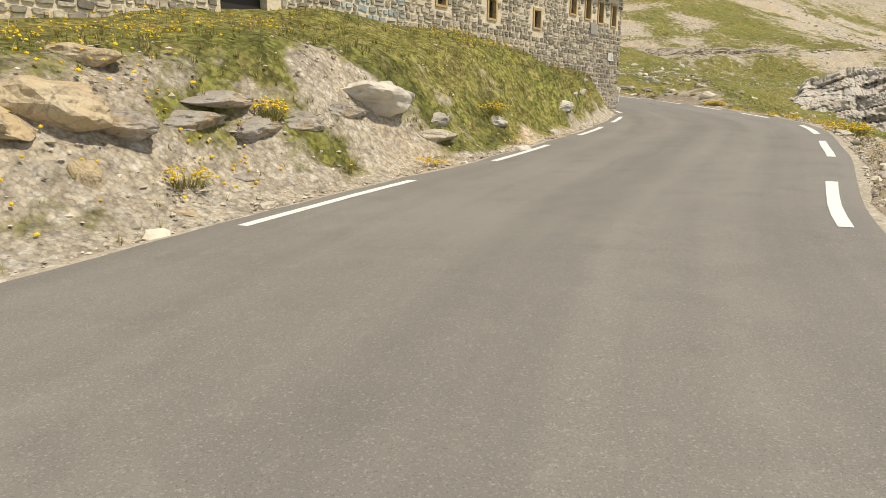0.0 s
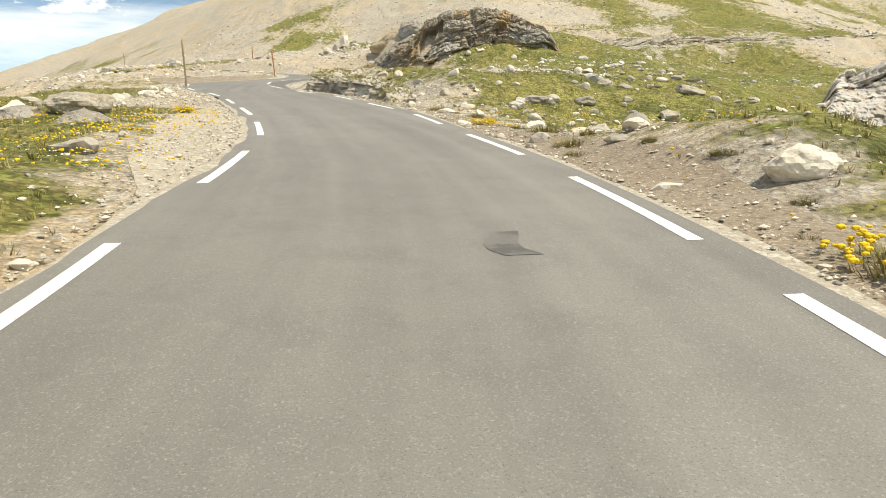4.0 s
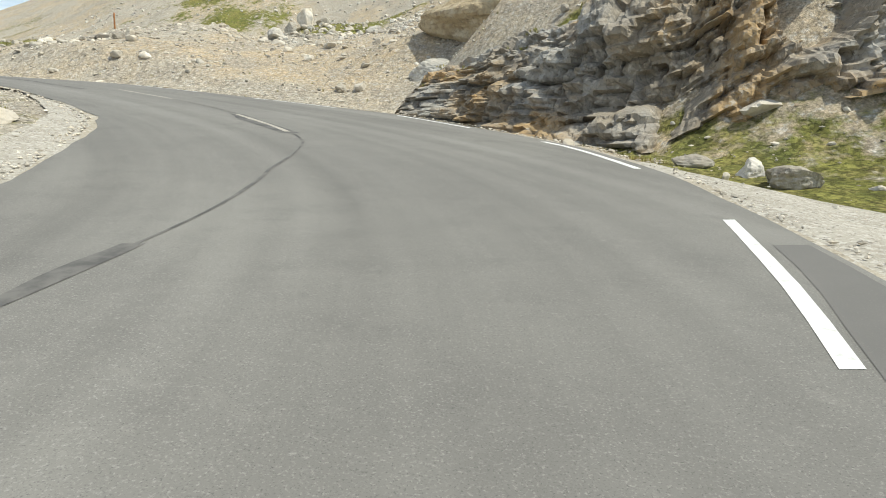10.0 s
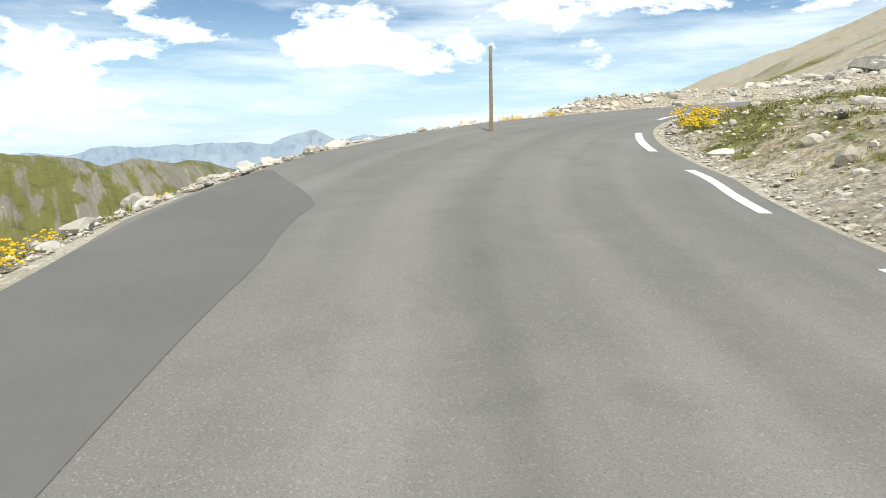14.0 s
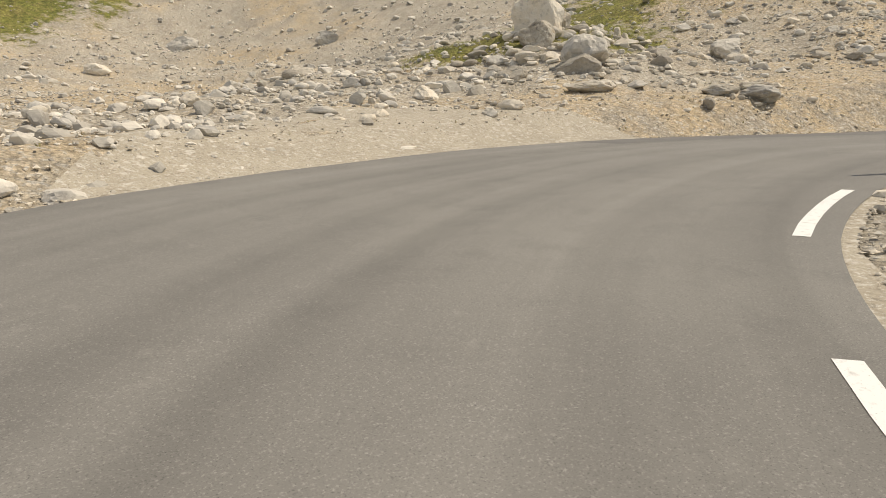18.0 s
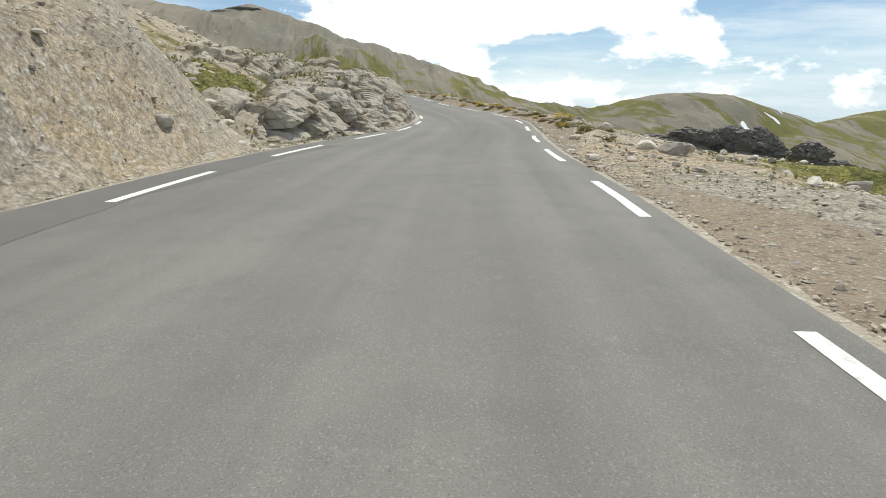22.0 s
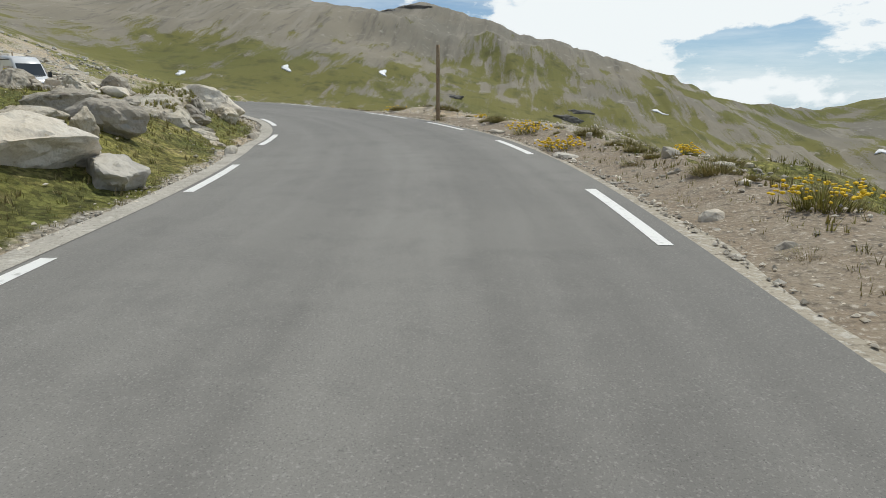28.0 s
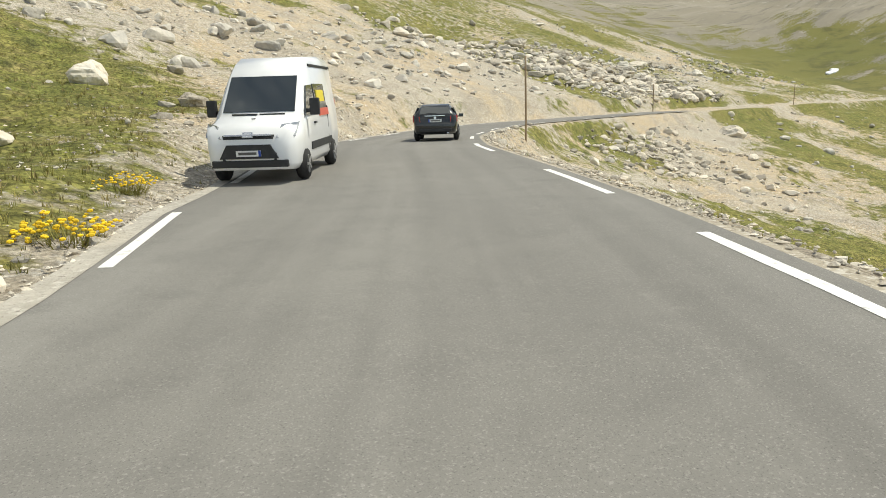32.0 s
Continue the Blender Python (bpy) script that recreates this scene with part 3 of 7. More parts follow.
def land(x, y):
    """height of the ground and its grass cover, for arrays of places"""
    x, y = np.asarray(x, float), np.asarray(y, float)
    z, g = np.empty_like(x), np.empty_like(x)
    for i in range(0, len(x), 20000):
        xs, ys = x[i:i + 20000], y[i:i + 20000]
        d = -np.hypot(xs[:, None] - LAND_PTS[None, :, 0], ys[:, None] - LAND_PTS[None, :, 1])
        v = np.hstack([d, np.ones((len(xs), 1)), xs[:, None] / 100, ys[:, None] / 100]) @ LAND_W
        z[i:i + 20000], g[i:i + 20000] = v[:, 0], v[:, 1]
    s, lat = near_road(x, y)
    # crest lines
    for crest, fall in RIDGES:
        top, reach = np.full_like(x, -1e9), np.full_like(x, 1e9)
        for (ax, ay, az), (bx, by, bz) in zip(crest[:-1], crest[1:]):
            ux, uy = bx - ax, by - ay
            u = np.clip(((x - ax) * ux + (y - ay) * uy) / (ux * ux + uy * uy), 0, 1)
            far = np.hypot(x - ax - u * ux, y - ay - u * uy)
            reach = np.minimum(reach, far)
            top = np.maximum(top, az + (bz - az) * u - fall * (np.sqrt(far * far + 30 ** 2) - 30))
        top += (12 * fractal(x, y, 110, 6, 31, 0.6) - 22 * np.abs(fractal(0.22 * x, y, 75, 4, 37, 0.55)) + 3) * smooth(200, 500, np.abs(lat)) * (0.15 + 0.85 * smooth(10, 160, reach))
        k = 10.0
        z = np.where(top > z - 60, np.logaddexp(z / k, top / k) * k, z)
    edge = np.where(lat > 0, left_of(s) + shoulder(s, 1), right_of(s) + shoulder(s, -1))
    off = np.abs(lat) - edge
    zr = np.interp(s, RUN, LINE[:, 2])
    rough = smooth(0.3, 5, off)
    z = z + rough * (1.5 * fractal(x, y, 9, 4, 3) * smooth(2, 14, off) + 0.34 * fractal(x, y, 1.7, 3, 11)) + smooth(60, 400, off) * 12 * fractal(x, y, 70, 5, 23)
    berm = (lat < 0) * smooth(244, 256, s) * (1 - smooth(349, 356, s))
    z = z + berm * 0.55 * np.exp(-((off - 1.5) / 0.7) ** 2) * (0.7 + 0.8 * fractal(x, y, 3, 2, 5))
    w = smooth(0.25, 2.6 - 1.5 * (lat > 0) * smooth(20, 23, s) * (1 - smooth(36, 40, s)), off)
    z = np.where(off < 0.0, zr - 0.12, (zr - 0.05) * (1 - w) + z * w)
    thick = 0.15 + 0.85 * smooth(0.05, 0.4, g)
    g = np.clip(g + thick * (0.9 * fractal(x, y, 14, 4, 41) + 0.5 * fractal(x, y, 60, 3, 47)) + smooth(250, 600, off) * (0.3 * fractal(0.1 * x, y, 42, 4, 53) + 0.4 * fractal(x, y, 240, 3, 59) - 0.24 + 0.55 * smooth(80, 0, z)) + greening(x, y) - 0.45 * smooth(35, 95, z) - 0.2 * smooth(150, 600, off), 0, 1) * smooth(0.15, 0.8, off)
    return z, g, off, s, lat


def ground_z(x, y):
    z = land(np.array([x]), np.array([y]))[0]
    return float(z[0])


def axis(lo, hi, step, reach, below, above):
    """even steps between lo and hi, widening by a factor outside"""
    core = np.arange(lo, hi + step, step)
    sides = []
    for factor in (below, above):
        grow = np.cumsum(step * factor ** np.arange(1, 300))
        sides.append(grow[grow < reach])
    return np.concatenate([lo - sides[0][::-1], core, hi + sides[1]])


def mesh_object(name, verts, faces, mat, smooth_faces=True):
    me = bpy.data.meshes.new(name)
    me.from_pydata([], [], [])
    v, f = np.asarray(verts, np.float32), faces
    me.from_pydata(v.tolist(), [], f if isinstance(f, list) else f.tolist())
    me.update()
    if smooth_faces:
        me.polygons.foreach_set("use_smooth", [True] * len(me.polygons))
    me.materials.append(mat)
    return new(name, me)


def ground_material():
    m = bpy.data.materials.new("mountain_ground")
    m.use_nodes = True
    t = m.node_tree
    b = t.nodes["Principled BSDF"]
    b.inputs["Roughness"].default_value = 0.95
    b.inputs["Specular IOR Level"].default_value = 0.2
    co = t.nodes.new("ShaderNodeTexCoord")

    def noise_of(scale, detail=6, rough=0.6):
        n = t.nodes.new("ShaderNodeTexNoise")
        n.inputs["Scale"].default_value, n.inputs["Detail"].default_value, n.inputs["Roughness"].default_value = scale, detail, rough
        t.links.new(co.outputs["Object"], n.inputs["Vector"])
        return n.outputs["Fac"]

    def ranged(value, low, high):
        r = t.nodes.new("ShaderNodeMapRange")
        r.inputs["From Min"].default_value, r.inputs["From Max"].default_value = low, high
        t.links.new(value, r.inputs["Value"])
        return r.outputs[0]

    def mixed(fac, one, two):
        x = t.nodes.new("ShaderNodeMixRGB")
        if isinstance(fac, float):
            x.inputs[0].default_value = fac
        else:
            t.links.new(fac, x.inputs[0])
        for i, c in ((1, one), (2, two)):
            if isinstance(c, tuple):
                x.inputs[i].default_value = (*c, 1)
            else:
                t.links.new(c, x.inputs[i])
        return x.outputs[0]

    stony = mixed(ranged(noise_of(0.07), 0.46, 0.57), (0.46, 0.41, 0.33), (0.505, 0.40, 0.265))
    stony = mixed(ranged(noise_of(0.25), 0.52, 0.62), stony, (0.37, 0.325, 0.26))
    stony = mixed(ranged(noise_of(0.7), 0.45, 0.7), stony, (0.40, 0.345, 0.27))
    stony = mixed(ranged(noise_of(5.0), 0.52, 0.68), stony, (0.56, 0.53, 0.475))
    stony = mixed(ranged(noise_of(11.0), 0.56, 0.72), stony, (0.21, 0.185, 0.15))
    green = mixed(ranged(noise_of(0.12), 0.4, 0.62), (0.225, 0.205, 0.062), (0.165, 0.175, 0.045))
    green = mixed(ranged(noise_of(1.1), 0.48, 0.7), green, (0.27, 0.225, 0.095))
    green = mixed(ranged(noise_of(0.45), 0.52, 0.66), green, (0.12, 0.125, 0.038))
    green = mixed(ranged(noise_of(6.0), 0.5, 0.7), green, (0.09, 0.1, 0.027))
    far_tone = ranged(noise_of(0.004, 8, 0.65), 0.4, 0.6)
    def cells(scale, low, high, colour):
        v = t.nodes.new("ShaderNodeTexVoronoi")
        v.inputs["Scale"].default_value, v.inputs["Randomness"].default_value = scale, 1.0
        w = t.nodes.new("ShaderNodeVectorMath")
        w.operation = "ADD"
        nn = t.nodes.new("ShaderNodeTexNoise")
        nn.inputs["Scale"].default_value = scale * 1.5
        t.links.new(co.outputs["Object"], nn.inputs["Vector"])
        sc = t.nodes.new("ShaderNodeVectorMath")
        sc.operation = "SCALE"
        sc.inputs["Scale"].default_value = 0.5 / scale
        t.links.new(nn.outputs["Color"], sc.inputs[0])
        t.links.new(co.outputs["Object"], w.inputs[0])
        t.links.new(sc.outputs[0], w.inputs[1])
        t.links.new(w.outputs[0], v.inputs["Vector"])
        bw = t.nodes.new("ShaderNodeRGBToBW")
        t.links.new(v.outputs["Color"], bw.inputs[0])
        gain = t.nodes.new("ShaderNodeMapRange")
        gain.inputs["From Min"].default_value, gain.inputs["From Max"].default_value = 0.25, 0.75
        gain.inputs["To Min"].default_value, gain.inputs["To Max"].default_value = low, high
        t.links.new(bw.outputs[0], gain.inputs["Value"])
        edge = t.nodes.new("ShaderNodeMapRange")
        edge.inputs["From Min"].default_value, edge.inputs["From Max"].default_value = 0.5, 0.85
        edge.inputs["To Min"].default_value, edge.inputs["To Max"].default_value = 1.0, 0.7
        t.links.new(v.outputs["Distance"], edge.inputs["Value"])
        mul = t.nodes.new("ShaderNodeMath")
        mul.operation = "MULTIPLY"
        t.links.new(gain.outputs[0], mul.inputs[0])
        t.links.new(edge.outputs[0], mul.inputs[1])
        x = t.nodes.new("ShaderNodeMixRGB")
        x.blend_type = "MULTIPLY"
        x.inputs[0].default_value = 1.0
        t.links.new(colour, x.inputs[1])
        t.links.new(mul.outputs[0], x.inputs[2])
        return x.outputs[0]

    stony = cells(5.5, 0.93, 1.12, stony)
    stony = cells(17.0, 0.86, 1.25, stony)
    green = cells(11.0, 0.68, 1.45, green)
    green = cells(2.6, 0.85, 1.2, green)
    at_ = t.nodes.new("ShaderNodeAttribute")
    at_.attribute_name = "cover"
    add = t.nodes.new("ShaderNodeMath")
    add.operation = "ADD"
    nz = ranged(noise_of(0.8, 8, 0.7), 0.25, 0.75)
    half = t.nodes.new("ShaderNodeMath")
    half.operation = "MULTIPLY_ADD"
    half.inputs[1].default_value, half.inputs[2].default_value = 0.75, -0.375
    t.links.new(nz, half.inputs[0])
    # gullies that run down the far slopes
    lines = t.nodes.new("ShaderNodeMapping")
    lines.inputs["Scale"].default_value = (0.0035, 0.035, 0.008)
    t.links.new(co.outputs["Object"], lines.inputs["Vector"])
    gully = t.nodes.new("ShaderNodeTexNoise")
    gully.inputs["Scale"].default_value, gully.inputs["Detail"].default_value, gully.inputs["Roughness"].default_value = 1.0, 8, 0.65
    t.links.new(lines.outputs[0], gully.inputs["Vector"])
    swing = t.nodes.new("ShaderNodeMapRange")
    swing.inputs["From Min"].default_value, swing.inputs["From Max"].default_value = 0.3, 0.7
    swing.inputs["To Min"].default_value, swing.inputs["To Max"].default_value = -0.5, 0.5
    t.links.new(gully.outputs["Fac"], swing.inputs["Value"])
    away = t.nodes.new("ShaderNodeAttribute")
    away.attribute_name = "remote"
    weigh = t.nodes.new("ShaderNodeMath")
    weigh.operation = "MULTIPLY_ADD"
    t.links.new(swing.outputs[0], weigh.inputs[0])
    t.links.new(away.outputs["Fac"], weigh.inputs[1])
    t.links.new(at_.outputs["Fac"], weigh.inputs[2])
    rills = t.nodes.new("ShaderNodeMapping")
    rills.inputs["Scale"].default_value = (0.014, 0.13, 0.03)
    t.links.new(co.outputs["Object"], rills.inputs["Vector"])
    rill = t.nodes.new("ShaderNodeTexNoise")
    rill.inputs["Scale"].default_value, rill.inputs["Detail"].default_value, rill.inputs["Roughness"].default_value = 1.0, 9, 0.72
    t.links.new(rills.outputs[0], rill.inputs["Vector"])
    fine = t.nodes.new("ShaderNodeMapRange")
    fine.inputs["From Min"].default_value, fine.inputs["From Max"].default_value = 0.3, 0.7
    fine.inputs["To Min"].default_value, fine.inputs["To Max"].default_value = -0.34, 0.34
    t.links.new(rill.outputs["Fac"], fine.inputs["Value"])
    weigh2 = t.nodes.new("ShaderNodeMath")
    weigh2.operation = "MULTIPLY_ADD"
    t.links.new(fine.outputs[0], weigh2.inputs[0])
    t.links.new(away.outputs["Fac"], weigh2.inputs[1])
    t.links.new(weigh.outputs[0], weigh2.inputs[2])
    t.links.new(weigh2.outputs[0], add.inputs[0])
    t.links.new(half.outputs[0], add.inputs[1])
    mask = ranged(add.outputs[0], 0.38, 0.56)
    dist = t.nodes.new("ShaderNodeAttribute")
    dist.attribute_name = "remote"
    far_stony = mixed(far_tone, (0.27, 0.24, 0.185), (0.205, 0.19, 0.155))
    far_stony = mixed(ranged(gully.outputs["Fac"], 0.5, 0.62), far_stony, (0.31, 0.28, 0.23))
    far_stony = mixed(ranged(rill.outputs["Fac"], 0.52, 0.66), far_stony, (0.165, 0.15, 0.125))
    far_stony = mixed(ranged(noise_of(0.12, 8, 0.7), 0.58, 0.68), far_stony, (0.36, 0.335, 0.285))
    far_green = mixed(far_tone, (0.19, 0.175, 0.058), (0.145, 0.145, 0.045))
    far_green = mixed(ranged(noise_of(0.06, 8, 0.7), 0.5, 0.64), far_green, (0.11, 0.108, 0.04))
    near_look = mixed(mask, stony, green)
    far_look = mixed(mask, far_stony, far_green)
    t.links.new(mixed(dist.outputs["Fac"], near_look, far_look), b.inputs["Base Color"])
    bp = t.nodes.new("ShaderNodeBump")
    bp.inputs["Strength"].default_value, bp.inputs["Distance"].default_value = 0.9, 0.11
    t.links.new(noise_of(3.0, 10, 0.75), bp.inputs["Height"])
    t.links.new(bp.outputs[0], b.inputs["Normal"])
    return m


def build_ground():
    xs, ys = axis(-75, 165, 0.85, 4200, 1.045, 1.03), axis(-14, 262, 0.85, 4200, 1.045, 1.05)
    gx, gy = np.meshgrid(xs, ys)
    z, g, off, s, lat = land(gx.ravel(), gy.ravel())
    nx, ny = len(xs), len(ys)
    verts = np.column_stack([gx.ravel(), gy.ravel(), z])
    i = (np.arange(ny - 1)[:, None] * nx + np.arange(nx - 1)[None, :]).ravel()
    faces = np.column_stack([i, i + 1, i + nx + 1, i + nx])
    me = bpy.data.meshes.new("ground")
    me.vertices.add(len(verts))
    me.vertices.foreach_set("co", verts.astype(np.float32).ravel())
    me.loops.add(faces.size)
    me.loops.foreach_set("vertex_index", faces.astype(np.int32).ravel())
    me.polygons.add(len(faces))
    me.polygons.foreach_set("loop_start", np.arange(0, faces.size, 4, dtype=np.int32))
    me.update(calc_edges=True)
    me.polygons.foreach_set("use_smooth", np.ones(len(faces), bool))
    remote = me.attributes.new("remote", "FLOAT", "POINT")
    remote.data.foreach_set("value", (smooth(45, 150, off) * smooth(60, 130, gx.ravel()) + smooth(150, 420, off) * (1 - smooth(60, 130, gx.ravel())) * (1 - smooth(170, 220, gy.ravel()) * smooth(-700, -450, gx.ravel()))).astype(np.float32))
    layer = me.attributes.new("cover", "FLOAT", "POINT")
    layer.data.foreach_set("value", g.astype(np.float32))
    me.materials.append(ground_material())
    SHEET.update(xs=xs, ys=ys, z=z.reshape(ny, nx))
    ob = new("ground", me)
    tagged(ob, "stony alpine mountainside with patchy grass and scree", "ground", kind="structure")
    return ob


SHEET = {}
ground = build_ground()


def sheet_z(x, y):
    """height of the drawn ground sheet between its grid lines"""
    xs, ys, z = SHEET["xs"], SHEET["ys"], SHEET["z"]
    i, j = np.clip(np.searchsorted(xs, x) - 1, 0, len(xs) - 2), np.clip(np.searchsorted(ys, y) - 1, 0, len(ys) - 2)
    u, v = (x - xs[i]) / (xs[i + 1] - xs[i]), (y - ys[j]) / (ys[j + 1] - ys[j])
    return (z[j, i] * (1 - u) + z[j, i + 1] * u) * (1 - v) + (z[j + 1, i] * (1 - u) + z[j + 1, i + 1] * u) * v


def ribbon(name, s0, s1, inner, outer, up, mat, step=0.8, cols=2, wobble=0.0, seed=1):
    """a strip of surface along the road between two offsets (functions of the run)"""
    ss = np.arange(s0, s1 + step * 0.5, step)
    verts, faces = [], []
    for k, s in enumerate(ss):
        a, b = float(inner(s)), float(outer(s))
        if wobble:
            b += wobble * float(fractal(np.array([s]), np.array([seed * 7.7]), 2.0, 3, seed)[0])
        for c in range(cols):
            verts.append(at(s, a + (b - a) * c / (cols - 1), up))
    for k in range(len(ss) - 1):
        for c in range(cols - 1):
            i = k * cols + c
            faces.append((i, i + cols, i + cols + 1, i + 1))
    ob = mesh_object(name, [tuple(v) for v in verts], faces, mat)
    if ob.data.polygons[0].normal.z < 0:
        ob.data.flip_normals()
    return ob


def wear_asphalt():
    """streaks along the wheel tracks, by the distance across the road"""
    t = M_ASPHALT.node_tree
    b = t.nodes["Principled BSDF"]
    last = b.inputs["Base Color"].links[0].from_socket
    across = t.nodes.new("ShaderNodeAttribute")
    across.attribute_name = "across"
    co = t.nodes.new("ShaderNodeTexCoord")
    join = t.nodes.new("ShaderNodeVectorMath")
    join.operation = "SCALE"
    join.inputs["Scale"].default_value = 0.035
    t.links.new(co.outputs["Object"], join.inputs[0])
    put = t.nodes.new("ShaderNodeTexNoise")
    put.noise_dimensions = "4D"
    put.inputs["Scale"].default_value, put.inputs["Detail"].default_value = 1.0, 5
    t.links.new(join.outputs[0], put.inputs["Vector"])
    mul = t.nodes.new("ShaderNodeMath")
    mul.operation = "MULTIPLY"
    mul.inputs[1].default_value = 1.35
    t.links.new(across.outputs["Fac"], mul.inputs[0])
    t.links.new(mul.outputs[0], put.inputs["W"])
    r = t.nodes.new("ShaderNodeMapRange")
    r.inputs["From Min"].default_value, r.inputs["From Max"].default_value = 0.3, 0.7
    r.inputs["To Min"].default_value, r.inputs["To Max"].default_value = 0.84, 1.16
    t.links.new(put.outputs["Fac"], r.inputs["Value"])
    hs = t.nodes.new("ShaderNodeHueSaturation")
    t.links.new(r.outputs[0], hs.inputs["Value"])
    t.links.new(last, hs.inputs["Color"])
    t.links.new(hs.outputs[0], b.inputs["Base Color"])


road = ribbon("road", -26, 470, lambda s: -right_of(s) - shoulder(s, -1), lambda s: left_of(s) + shoulder(s, 1), 0.0, M_ASPHALT, 0.5, 9, 0.25, 4)
_lat = road.data.attributes.new("across", "FLOAT", "POINT")
_lat.data.foreach_set("value", np.concatenate([np.linspace(-right_of(q) - shoulder(q, -1), left_of(q) + shoulder(q, 1), 9) for q in np.arange(-26, 470.25, 0.5)]).astype(np.float32))
wear_asphalt()
tagged(road, "worn grey asphalt mountain road", "road", kind="structure")


def part(name, ob, parent, label=""):
    ob.name = name
    ob.parent = parent
    if label:
        ob["label"] = label
    return ob


def dash(s0, s1, side, width=0.17):
    f = (lambda s: left_of(s)) if side > 0 else (lambda s: -right_of(s))
    return ribbon("edge_dash", s0, s1, lambda s: f(s) - width / 2, lambda s: f(s) + width / 2, 0.005, M_PAINT, 0.75, 2, 0.03, int(s0) + 3)


def build_dashes():
    # where each painted dash begins, in metres along the road
    left_row = [0.0, 6.5, 13.2, 20.2, 26.5, 33.3, 38.9, 46.2, 52.9, 59.6, 66.3, 73.5, 81.4, 88.0, 239.5, 246.5, 253.6, 259.6, 265.6, 272.8, 279.6, 285.8, 292.8, 299.4, 306.0, 312.5, 319.7, 327.6, 336.0, 343.8, 351.3, 358.9, 366.4] + [374 + 7.6 * i for i in range(12)]
    right_row = [0.5, 8.6, 16.0, 22.1, 30.3, 36.7, 42.0, 48.3, 55.0, 62.0, 69.2, 76.7, 84.0, 90.4, 97.3, 103.6, 110.0, 117.2, 124.0, 130.6, 137.0, 141.6, 147.2, 154.0, 160.2, 166.5, 174.2, 180.3, 186.6, 194.0, 201.0, 208.4, 215.8, 222.9, 231.0, 239.2, 246.8, 253.8, 261.2, 268.4, 276.0, 283.0, 291.0, 299.0, 307.3, 315.6, 324.0, 332.9, 340.6, 346.3, 354.4, 363.5, 370.6, 379.4] + [387.5 + 7.6 * i for i in range(11)]
    for side, row in ((1, left_row), (-1, right_row)):
        for s in row:
            part("road_marking", dash(s, s + (3.5 if s < 318 else 4.1), side), road)


build_dashes()
part("asphalt_patch", ribbon("p", 84, 113, lambda s: -right_of(s) - shoulder(s, -1) + 0.1, lambda s: -right_of(s) - 0.2, 0.004, M_PATCH, 0.7, 3, 0.2, 9), road, "darker newer asphalt")
part("asphalt_patch", ribbon("p", 204, 250, lambda s: left_of(s) + shoulder(s, 1) - 0.05, lambda s: left_of(s) - 0.75 + 0.5 * math.sin(s / 9), 0.004, M_PATCH, 0.7, 3, 0.3, 12), road, "darker newer asphalt")
part("asphalt_patch", ribbon("p", 141, 164, lambda s: left_of(s) + 0.25, lambda s: left_of(s) + 0.2 - (left_of(s) - 1.4) * min(1.0, (s - 141) / 4) * min(1.0, (164 - s) / 3), 0.004, M_PATCH, 0.6, 3, 0.12, 15), road, "darker newer asphalt")


def seam(points, wide, mat=M_TAR, label="dark sealed crack"):
    """a sealed crack through (run, distance to the left) points"""
    p = np.array(points, float)
    part("tar_seam", ribbon("p", p[0, 0], p[-1, 0], lambda q: np.interp(q, p[:, 0], p[:, 1]), lambda q: np.interp(q, p[:, 0], p[:, 1]) + wide, 0.006, mat, 0.22, 2, wide * 0.9, int(p[0, 0] * 3)), road, label)


seam([(103, 4.75), (106, 4.2), (108.5, 3.6), (110.5, 3.0)], 0.12)
seam([(110.5, 2.95), (112, 2.6), (112.9, 2.38)], 0.2)
seam([(112.9, 2.45), (116, 1.6), (117.7, 1.1), (119.2, 0.4), (121.2, -0.5), (122.8, -0.85)], 0.06)
seam([(122.6, -0.95), (124, -1.05), (125.6, -1.2), (127.3, -1.5)], 0.42)
part("worn_marking", ribbon("p", 122.9, 127.1, lambda q: np.interp(q, [122.6, 127.3], [-0.8, -1.32]), lambda q: np.interp(q, [122.6, 127.3], [-0.63, -1.15]), 0.009, M_KERB, 0.3, 2, 0.12, 17), road, "pale worn road paint on the sealed crack")
seam([(127.3, -1.4), (130, -1.65), (132.3, -1.85)], 0.05)
seam([(132.3, -1.95), (134, -2.0), (135.8, -2.1)], 0.14, M_KERB, "pale worn road paint")
seam([(135.2, -0.5), (137, -0.3), (138.5, -0.42), (140.6, -0.2)], 0.26)
seam([(141.6, 0.0), (144.4, 0.2)], 0.16)
seam([(41.7, -1.2), (42.0, -1.0), (42.5, -1.15)], 0.3, M_TAR, "dark oil stain")
seam([(84.2, 2.2), (84.5, 2.25)], 0.35, M_TAR, "dark oil stain")
# gravel beside the road
GRAVEL = [(-20, 470, 1, 0.12), (-20, 470, -1, 0.2)]
for s0, s1, side, wide in GRAVEL:
    g = ribbon("gravel_verge", s0, s1, lambda s: (left_of(s) + shoulder(s, 1) - 0.15) if side > 0 else (-right_of(s) - shoulder(s, -1) + 0.15), lambda s: (left_of(s) + shoulder(s, 1) + wide) if side > 0 else (-right_of(s) - shoulder(s, -1) - wide), -0.012, M_DUST, 0.5, 3, 0.3, 31)
    tagged(g, "pale loose gravel along the asphalt edge", "gravel", kind="structure")

kerb = ribbon("kerb", 268, 430, lambda s: left_of(s) + 0.16, lambda s: left_of(s) + 0.5, 0.006, M_KERB, 0.6, 2, 0.16, 41)
tagged(kerb, "narrow pale concrete edging beside the asphalt", "kerb", kind="structure")
# ---- ground patches that follow the land ----


